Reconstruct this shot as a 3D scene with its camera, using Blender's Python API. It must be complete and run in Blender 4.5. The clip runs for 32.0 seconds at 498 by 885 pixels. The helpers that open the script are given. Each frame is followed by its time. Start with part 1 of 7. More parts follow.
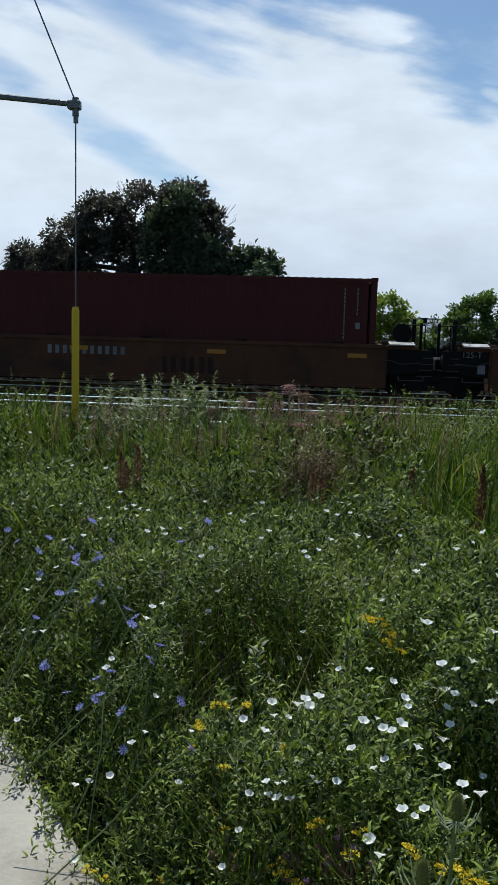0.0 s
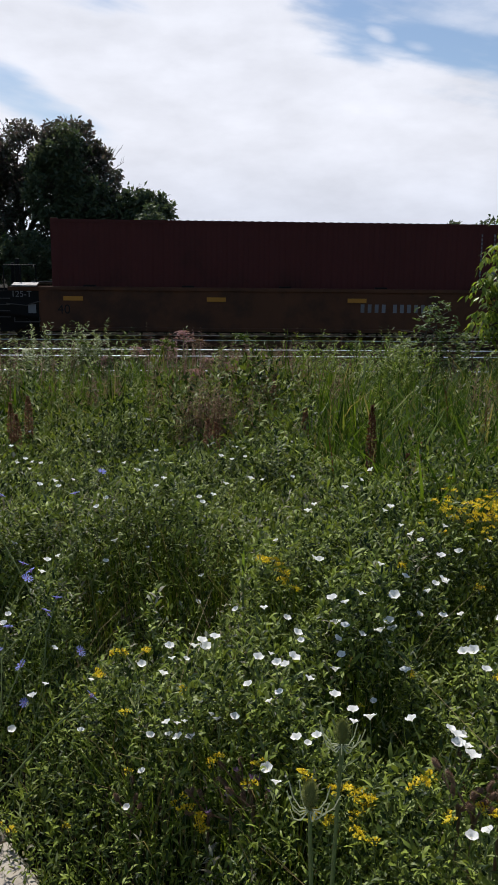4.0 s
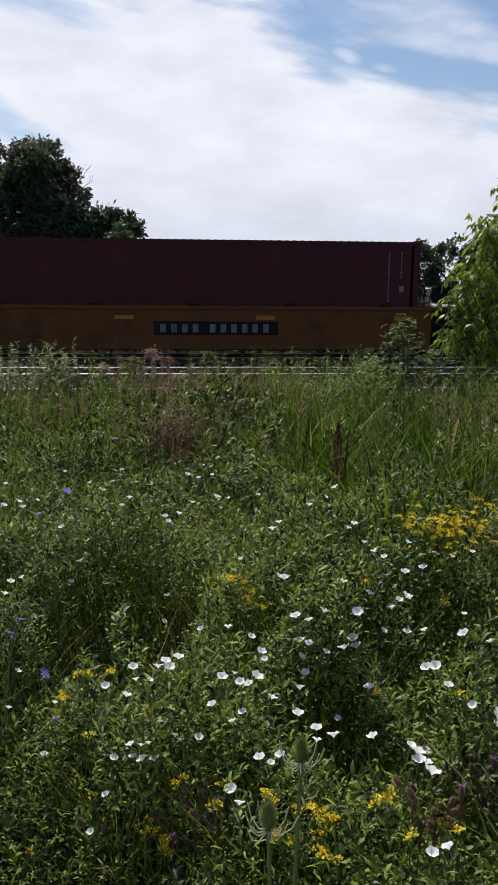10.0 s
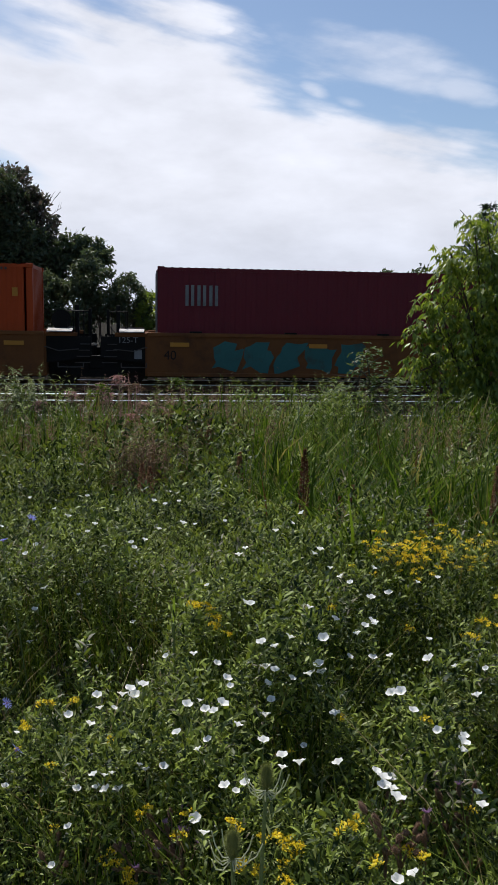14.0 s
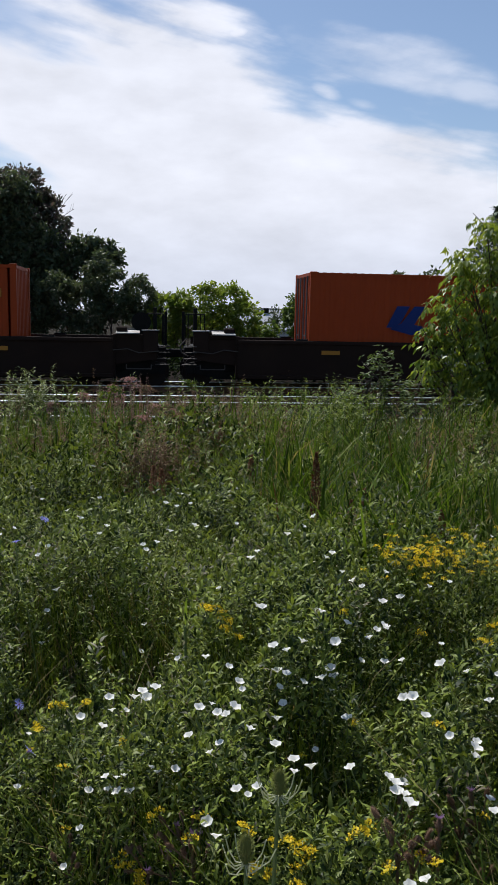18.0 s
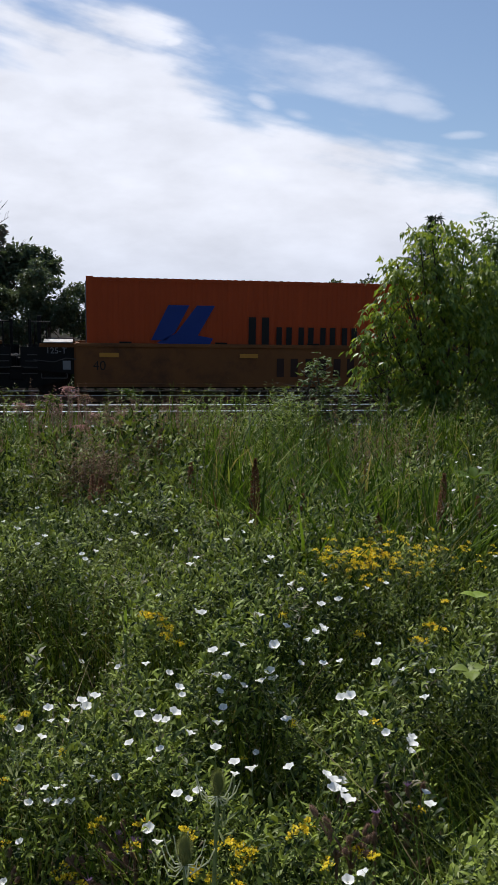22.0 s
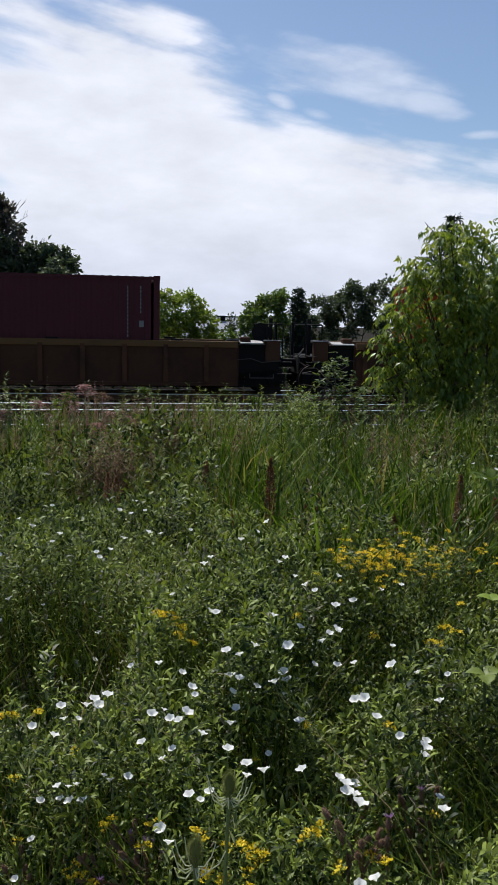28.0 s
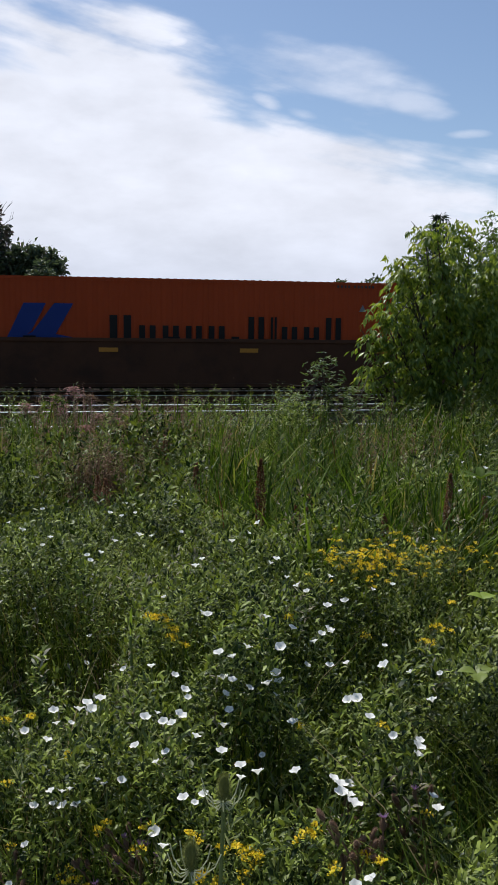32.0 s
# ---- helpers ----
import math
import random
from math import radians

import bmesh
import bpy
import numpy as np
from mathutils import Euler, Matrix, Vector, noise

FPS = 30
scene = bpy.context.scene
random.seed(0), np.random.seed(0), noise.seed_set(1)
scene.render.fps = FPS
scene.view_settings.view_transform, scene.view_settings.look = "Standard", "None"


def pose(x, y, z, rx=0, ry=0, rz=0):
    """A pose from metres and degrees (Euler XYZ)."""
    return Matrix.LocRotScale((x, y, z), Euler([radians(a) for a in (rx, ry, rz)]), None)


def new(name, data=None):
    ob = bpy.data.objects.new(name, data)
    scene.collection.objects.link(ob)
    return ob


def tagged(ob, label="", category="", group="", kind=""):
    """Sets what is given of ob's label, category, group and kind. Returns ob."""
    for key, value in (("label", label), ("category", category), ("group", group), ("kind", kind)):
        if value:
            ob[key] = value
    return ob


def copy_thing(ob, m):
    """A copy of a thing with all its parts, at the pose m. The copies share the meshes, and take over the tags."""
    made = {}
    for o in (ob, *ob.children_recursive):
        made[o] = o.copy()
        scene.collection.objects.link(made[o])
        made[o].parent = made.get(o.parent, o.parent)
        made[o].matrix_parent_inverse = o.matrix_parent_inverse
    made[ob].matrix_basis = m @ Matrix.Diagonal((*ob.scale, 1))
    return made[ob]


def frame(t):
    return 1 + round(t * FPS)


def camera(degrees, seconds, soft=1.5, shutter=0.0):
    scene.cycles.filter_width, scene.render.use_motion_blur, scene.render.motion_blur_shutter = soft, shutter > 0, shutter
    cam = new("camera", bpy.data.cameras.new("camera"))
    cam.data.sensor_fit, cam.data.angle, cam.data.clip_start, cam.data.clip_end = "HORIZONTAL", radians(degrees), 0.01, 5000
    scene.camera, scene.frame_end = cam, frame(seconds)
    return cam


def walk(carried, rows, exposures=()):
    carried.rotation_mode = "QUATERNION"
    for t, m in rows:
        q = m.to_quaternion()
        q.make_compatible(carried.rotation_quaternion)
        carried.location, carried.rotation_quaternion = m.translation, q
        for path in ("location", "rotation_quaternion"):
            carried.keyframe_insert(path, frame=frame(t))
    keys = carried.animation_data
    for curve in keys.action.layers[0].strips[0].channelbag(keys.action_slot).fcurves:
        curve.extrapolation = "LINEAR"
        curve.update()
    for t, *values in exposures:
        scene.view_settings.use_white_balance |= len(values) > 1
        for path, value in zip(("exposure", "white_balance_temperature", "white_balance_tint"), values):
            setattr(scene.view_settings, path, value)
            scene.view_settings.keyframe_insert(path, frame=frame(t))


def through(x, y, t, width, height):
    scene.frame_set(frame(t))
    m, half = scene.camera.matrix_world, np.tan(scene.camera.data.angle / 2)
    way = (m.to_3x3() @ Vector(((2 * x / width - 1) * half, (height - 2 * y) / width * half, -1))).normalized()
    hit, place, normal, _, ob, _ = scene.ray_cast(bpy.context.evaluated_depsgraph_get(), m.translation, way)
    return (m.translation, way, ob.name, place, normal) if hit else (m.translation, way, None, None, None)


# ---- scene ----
H_EYE = 1.935  # the eye over the railheads, which lie at zero


def path_rows():
    """The hand-held camera: seconds, place, then pitch, roll and yaw in degrees."""
    return [(t, pose(x, y, H_EYE + z, 90 + p, r, w)) for t, x, y, z, p, r, w in PATH]


PATH = [
    (0, -0.011, 0.014, -0.005, -8.22, -1.57, 4.06),
    (0.5, -0.011, 0.023, -0.016, -8.11, -1.68, 3.36),
    (1, -0.003, 0.017, -0.013, -8.72, -2.19, 0.82),
    (1.5, -0.002, 0.007, -0.009, -10.53, -2.94, -3.78),
    (2, 0.005, 0.012, -0.010, -11.33, -2.81, -4.36),
    (2.5, 0.010, 0.007, -0.008, -11.58, -2.54, -5.21),
    (4.5, 0.020, 0.015, -0.003, -11.78, -0.24, -2.64),
    (5, 0.026, 0.026, 0.004, -11.89, -0.56, -3.96),
    (5.5, 0.034, 0.015, -0.000, -11.46, -0.50, -5.19),
    (6, 0.042, 0.012, -0.007, -11.24, -0.21, -5.83),
    (6.5, 0.042, 0.015, -0.009, -11.00, -0.16, -6.14),
    (7, 0.037, 0.013, -0.004, -10.90, -0.18, -5.77),
    (7.5, 0.035, 0.006, 0.000, -10.85, -0.33, -5.36),
    (8, 0.029, 0.003, 0.003, -10.90, -0.94, -5.12),
    (8.5, 0.036, 0.005, -0.002, -10.58, -1.42, -5.22),
    (9, 0.036, 0.007, -0.009, -10.30, -1.00, -5.54),
    (9.5, 0.039, 0.007, -0.006, -10.27, -0.56, -5.40),
    (10, 0.038, 0.004, -0.000, -10.57, -0.45, -5.04),
    (10.5, 0.041, -0.004, -0.000, -10.74, -0.42, -4.94),
    (11, 0.040, -0.006, -0.003, -10.82, -0.70, -6.09),
    (11.5, 0.037, -0.003, 0.001, -11.11, -1.09, -6.02),
    (12, 0.037, -0.006, 0.004, -10.07, -0.63, -5.59),
    (12.5, 0.032, 0.002, 0.001, -9.38, -1.71, -5.99),
    (13, 0.037, -0.009, 0.003, -8.86, -1.62, -6.48),
    (13.5, 0.038, -0.006, -0.000, -8.61, -1.68, -6.93),
    (14, 0.041, -0.002, -0.003, -8.68, -0.95, -7.19),
    (14.5, 0.036, -0.003, 0.005, -8.78, -1.08, -6.82),
    (16.5, 0.038, -0.016, 0.004, -8.30, -0.79, -6.43),
    (17, 0.033, -0.013, 0.007, -8.27, -1.06, -6.59),
    (17.5, 0.033, -0.008, 0.001, -8.29, -1.33, -6.51),
    (18, 0.034, -0.004, 0.003, -8.59, -1.12, -6.46),
    (18.5, 0.033, -0.006, 0.004, -8.46, -1.68, -6.51),
    (19, 0.034, -0.018, 0.009, -8.08, -1.76, -6.93),
    (19.5, 0.040, -0.010, 0.005, -7.90, -1.53, -7.88),
    (20, 0.048, -0.021, 0.005, -7.70, -1.24, -8.96),
    (20.5, 0.051, -0.026, 0.004, -7.43, -1.79, -11.16),
    (21, 0.049, -0.016, -0.003, -7.80, -1.61, -12.58),
    (21.5, 0.049, -0.014, -0.002, -8.52, -1.06, -12.04),
    (22, 0.043, -0.024, 0.001, -7.96, -0.83, -10.54),
    (22.5, 0.040, -0.020, -0.003, -7.35, -0.55, -9.48),
    (23, 0.040, -0.013, -0.003, -7.06, -0.31, -8.80),
    (23.5, 0.046, -0.016, 0.001, -6.99, -0.22, -8.30),
    (24, 0.040, -0.019, 0.001, -6.81, -0.60, -8.02),
    (24.5, 0.042, -0.017, 0.001, -6.72, -0.80, -7.95),
    (26.5, 0.050, -0.016, 0.002, -7.25, -0.80, -7.72),
    (27, 0.053, -0.017, -0.001, -7.56, -0.96, -8.51),
    (27.5, 0.056, -0.016, 0.002, -7.75, -0.69, -9.02),
    (28, 0.047, -0.014, -0.001, -8.02, -1.16, -9.38),
    (28.5, 0.046, -0.017, -0.001, -8.07, -1.63, -9.81),
    (29, 0.049, -0.014, -0.000, -8.12, -1.79, -10.27),
    (29.5, 0.050, -0.007, -0.001, -8.31, -1.71, -10.63),
    (30, 0.048, -0.005, -0.003, -8.47, -1.70, -10.91),
    (30.5, 0.042, -0.006, -0.002, -8.53, -1.70, -10.33),
    (31, 0.044, -0.006, -0.003, -8.08, -1.36, -9.71),
    (31.5, 0.046, -0.008, -0.004, -7.89, -0.98, -9.80),
    (32, 0.044, -0.013, 0.002, -7.98, -0.69, -10.20),
]

EXPOSURES = [(0, -0.12, 5780, 2), (0.9, -0.12, 5780, 2), (3.0, 0.0, 6260, 11), (32, 0.0, 6130, 11)]
cam = camera(33.08, 32.0, soft=1.0)
walk(cam, path_rows(), EXPOSURES)

# ---- sun and sky ----
SUN_AZ, SUN_EL = -14.0, 57.0  # degrees; azimuth from straight ahead, to the right
SKY_GAIN, EDGE_EL, EDGE_DROP = 0.095, 19.4, 4.8
TO_SUN = Vector((math.sin(radians(SUN_AZ)) * math.cos(radians(SUN_EL)),
                 math.cos(radians(SUN_AZ)) * math.cos(radians(SUN_EL)), math.sin(radians(SUN_EL))))
sun = new("sun", bpy.data.lights.new("sun", "SUN"))
sun.data.energy, sun.data.angle, sun.data.color = 5.0, radians(0.53), (1.0, 0.95, 0.87)
sun.matrix_world = Matrix.Translation((0, 0, 40)) @ TO_SUN.to_track_quat("Z", "Y").to_matrix().to_4x4()


class Nodes:
    """A small helper to wire shader nodes."""

    def __init__(self, tree):
        self.tree = tree
        tree.nodes.clear()

    def add(self, kind, **inputs):
        node = self.tree.nodes.new(kind)
        for key, value in inputs.items():
            self.feed(node, key, value)
        return node

    def feed(self, node, key, value):
        socket = node.inputs[int(key[1:])] if key[0] == "i" and key[1:].isdigit() else node.inputs[key.replace("_", " ")]
        if isinstance(value, bpy.types.NodeSocket):
            self.tree.links.new(value, socket)
        else:
            socket.default_value = value

    def math(self, op, a, b=0.0, c=0.0):
        node = self.tree.nodes.new("ShaderNodeMath")
        node.operation = op
        for n, v in enumerate((a, b, c)):
            self.feed(node, "i%d" % n, v)
        return node.outputs[0]

    def ramp(self, value, low, high):
        node = self.add("ShaderNodeMapRange", Value=value)
        node.interpolation_type = "SMOOTHSTEP"
        node.inputs["From Min"].default_value, node.inputs["From Max"].default_value = low, high
        return node.outputs[0]

    def mix(self, fac, a, b, blend="MIX"):
        node = self.tree.nodes.new("ShaderNodeMix")
        node.data_type, node.blend_type = "RGBA", blend
        for n, v in ((0, fac), (6, a), (7, b)):
            self.feed(node, "i%d" % n, v)
        return node.outputs[2]

    def grey(self, value):
        return self.add("ShaderNodeCombineColor", Red=value, Green=value, Blue=value).outputs[0]

    def noise(self, vector, scale, detail=4.0, rough=0.5):
        node = self.add("ShaderNodeTexNoise", Scale=scale, Detail=detail, Roughness=rough, Vector=vector)
        return node.outputs["Fac"]


# thin separate clouds: azimuth, elevation, half length, half width and slope in degrees, and how dense they are
PUFFS = [(15.5, 15.9, 6.0, 1.6, -14.0, 0.55), (20.5, 14.0, 2.6, 0.8, -18.0, 0.5), (5.3, 17.4, 0.8, 0.33, 10.0, 0.95), (11.3, 14.1, 1.3, 0.5, -20.0, 0.9), (13.6, 13.4, 1.4, 0.4, -15.0, 0.6),
         (24.0, 12.0, 1.5, 0.3, 0.0, 0.5), (-16.0, 8.5, 5.0, 1.6, -8.0, 0.9)]
# long blue rifts in the bank, in the same form
RIFTS = [(-13.4, 11.2, 7.5, 1.3, -25.0, 0.85), (-10.0, 17.6, 6.5, 1.5, -21.0, 0.9), (-20.0, 14.5, 3.5, 1.4, -25.0, 0.8)]


def make_sky():
    """Blue summer sky with one large bank of thin white cloud, ragged at its upper edge."""
    world = bpy.data.worlds.new("sky")
    scene.world = world
    world.use_nodes = True
    n = Nodes(world.node_tree)
    sky = n.add("ShaderNodeTexSky")
    sky.sky_type, sky.sun_disc = "NISHITA", False
    sky.sun_elevation, sky.sun_rotation = radians(SUN_EL), radians(SUN_AZ)
    sky.air_density, sky.dust_density, sky.ozone_density = 1.0, 0.6, 1.5
    place = n.add("ShaderNodeTexCoord").outputs["Generated"]
    split = n.add("ShaderNodeSeparateXYZ", Vector=place)
    x, y, z = split.outputs
    az = n.math("MULTIPLY", n.math("ARCTAN2", x, y), 57.2958)
    el = n.math("MULTIPLY", n.math("ARCSINE", z), 57.2958)
    flat = n.add("ShaderNodeCombineXYZ", X=n.math("MULTIPLY", az, 0.03), Y=n.math("MULTIPLY", el, 0.07), Z=0.0).outputs[0]
    turn = n.add("ShaderNodeVectorRotate", Vector=flat, Angle=radians(28.0)).outputs[0]
    streak = n.add("ShaderNodeMapping", Vector=turn)
    streak.inputs["Scale"].default_value = (1.0, 2.6, 1.0)
    wisps = n.noise(streak.outputs[0], 3.2, 4.5, 0.5)
    lumps = n.noise(flat, 4.5, 6.0, 0.55)
    ragged = n.math("MULTIPLY", n.math("SUBTRACT", wisps, 0.5), 9.0)
    fine = n.math("MULTIPLY", n.math("SUBTRACT", lumps, 0.5), 5.0)
    # upper edge of the bank: high to the left, falling to the right
    edge = n.math("SUBTRACT", n.math("SUBTRACT", EDGE_EL, n.math("MULTIPLY", n.ramp(az, 2.5, 10.0), 5.0)), n.math("MULTIPLY", n.ramp(az, 9.0, 28.0), EDGE_DROP))
    under = n.math("ADD", n.math("ADD", n.math("SUBTRACT", edge, el), ragged), fine)
    cloud = n.ramp(under, -1.2, 2.6)
    def patch(a, e, ra, re, slope, strength):
        c, s = math.cos(radians(slope)), math.sin(radians(slope))
        u, v = n.math("SUBTRACT", az, a), n.math("SUBTRACT", el, e)
        along = n.math("DIVIDE", n.math("ADD", n.math("MULTIPLY", u, c), n.math("MULTIPLY", v, s)), ra)
        across = n.math("DIVIDE", n.math("SUBTRACT", n.math("MULTIPLY", v, c), n.math("MULTIPLY", u, s)), re)
        far = n.math("ADD", n.math("MULTIPLY", along, along), n.math("MULTIPLY", across, across))
        soft = n.math("ADD", n.math("SUBTRACT", 1.0, far), n.math("ADD", n.math("MULTIPLY", ragged, 0.35), n.math("MULTIPLY", fine, 0.6)))
        return n.math("MULTIPLY", n.ramp(soft, -0.3, 1.5), strength)

    for spec in RIFTS:
        cloud = n.math("MULTIPLY", cloud, n.math("SUBTRACT", 1.0, patch(*spec)))
    for spec in PUFFS:
        cloud = n.math("MAXIMUM", cloud, patch(*spec))
    # scattered thin cloud over the rest of the dome
    dome = n.ramp(n.noise(place, 2.2, 6.0, 0.6), 0.5, 0.8)
    cloud = n.math("MAXIMUM", n.math("MULTIPLY", cloud, n.ramp(n.math("ABSOLUTE", az), 75.0, 45.0)), n.math("MULTIPLY", dome, n.math("MULTIPLY", n.ramp(el, 22.0, 36.0), 0.12)))
    shade = n.math("ADD", 0.875, n.math("MULTIPLY", n.math("SUBTRACT", lumps, 0.5), 0.46))
    tone = n.mix(n.ramp(el, 1.0, 9.0), (0.80, 0.83, 0.92, 1), (0.97, 0.98, 1.04, 1))
    white = n.mix(1.0, tone, n.grey(shade), "MULTIPLY")
    blue = n.mix(1.0, sky.outputs[0], (SKY_GAIN, SKY_GAIN, SKY_GAIN, 1), "MULTIPLY")
    glow = n.add("ShaderNodeBackground", Color=n.mix(cloud, blue, white), Strength=1.0)
    n.add("ShaderNodeOutputWorld", Surface=glow.outputs[0])


make_sky()


# ---- materials ----
def surface(name, colour, rough=0.7, metal=0.0, spread=0.25, scale=6.0, grime=None, grime_at=0.6, bump=0.15, bump_scale=60.0, per="object", gloss=0.22):
    """A plain solid surface: base colour, variation at two scales, stains and fine relief."""
    m = bpy.data.materials.new(name)
    m.use_nodes = True
    n = Nodes(m.node_tree)
    at = n.add("ShaderNodeTexCoord").outputs["Object"]
    wide, close = n.noise(at, scale, 5.0, 0.6), n.noise(at, scale * 9.0, 3.0, 0.6)
    one = n.add("ShaderNodeObjectInfo").outputs["Random"] if per == "object" else n.add("ShaderNodeNewGeometry").outputs["Random Per Island"]
    level = n.math("ADD", n.math("MULTIPLY", wide, 0.9), n.math("MULTIPLY", close, 0.35))
    level = n.math("ADD", level, n.math("MULTIPLY", one, 0.35))
    gain = n.math("ADD", 1.0 - spread * 0.8, n.math("MULTIPLY", level, spread))
    base = n.mix(1.0, (*colour, 1), n.grey(gain), "MULTIPLY")
    if grime:
        dirt = n.ramp(n.noise(at, scale * 0.6, 7.0, 0.68), grime_at - 0.08, grime_at + 0.12)
        base = n.mix(n.math("MULTIPLY", dirt, 0.8), base, (*grime, 1))
    relief = n.add("ShaderNodeBump", Strength=bump, Distance=0.02, Height=n.noise(at, bump_scale, 4.0, 0.6))
    shader = n.add("ShaderNodeBsdfPrincipled", Base_Color=base, Metallic=metal, Normal=relief.outputs[0],
                   Roughness=n.math("ADD", rough - 0.08, n.math("MULTIPLY", close, 0.16)))
    shader.inputs["Specular IOR Level"].default_value = gloss
    n.add("ShaderNodeOutputMaterial", Surface=shader.outputs[0])
    return m


def leafy(name, colour, second, through=0.35, rough=0.5, third=None, scale=1.3, gloss=0.28, tint=(1.2, 1.2, 0.6)):
    """Leaves and petals: two or three hues from leaf to leaf and from patch to patch; light shines through them."""
    m = bpy.data.materials.new(name)
    m.use_nodes = True
    n = Nodes(m.node_tree)
    one = n.add("ShaderNodeNewGeometry").outputs["Random Per Island"]
    at = n.add("ShaderNodeTexCoord").outputs["Object"]
    patch = n.noise(at, scale, 3.0, 0.5)
    pick = n.ramp(n.math("ADD", n.math("MULTIPLY", one, 0.6), n.math("MULTIPLY", patch, 0.55)), 0.31, 0.91)
    base = n.mix(pick, (*colour, 1), (*second, 1))
    if third:
        base = n.mix(n.ramp(one, 0.90, 0.97), base, (*third, 1))
    vein = n.math("ADD", 0.82, n.math("MULTIPLY", n.noise(at, 90.0, 3.0, 0.6), 0.36))
    base = n.mix(1.0, base, n.grey(vein), "MULTIPLY")
    body = n.add("ShaderNodeBsdfPrincipled", Base_Color=base, Roughness=rough)
    body.inputs["Specular IOR Level"].default_value = gloss
    glow = n.add("ShaderNodeBsdfTranslucent", Color=n.mix(1.0, base, (*tint, 1), "MULTIPLY"))
    both = n.add("ShaderNodeMixShader", Fac=through, i1=body.outputs[0], i2=glow.outputs[0])
    n.add("ShaderNodeOutputMaterial", Surface=both.outputs[0])
    return m


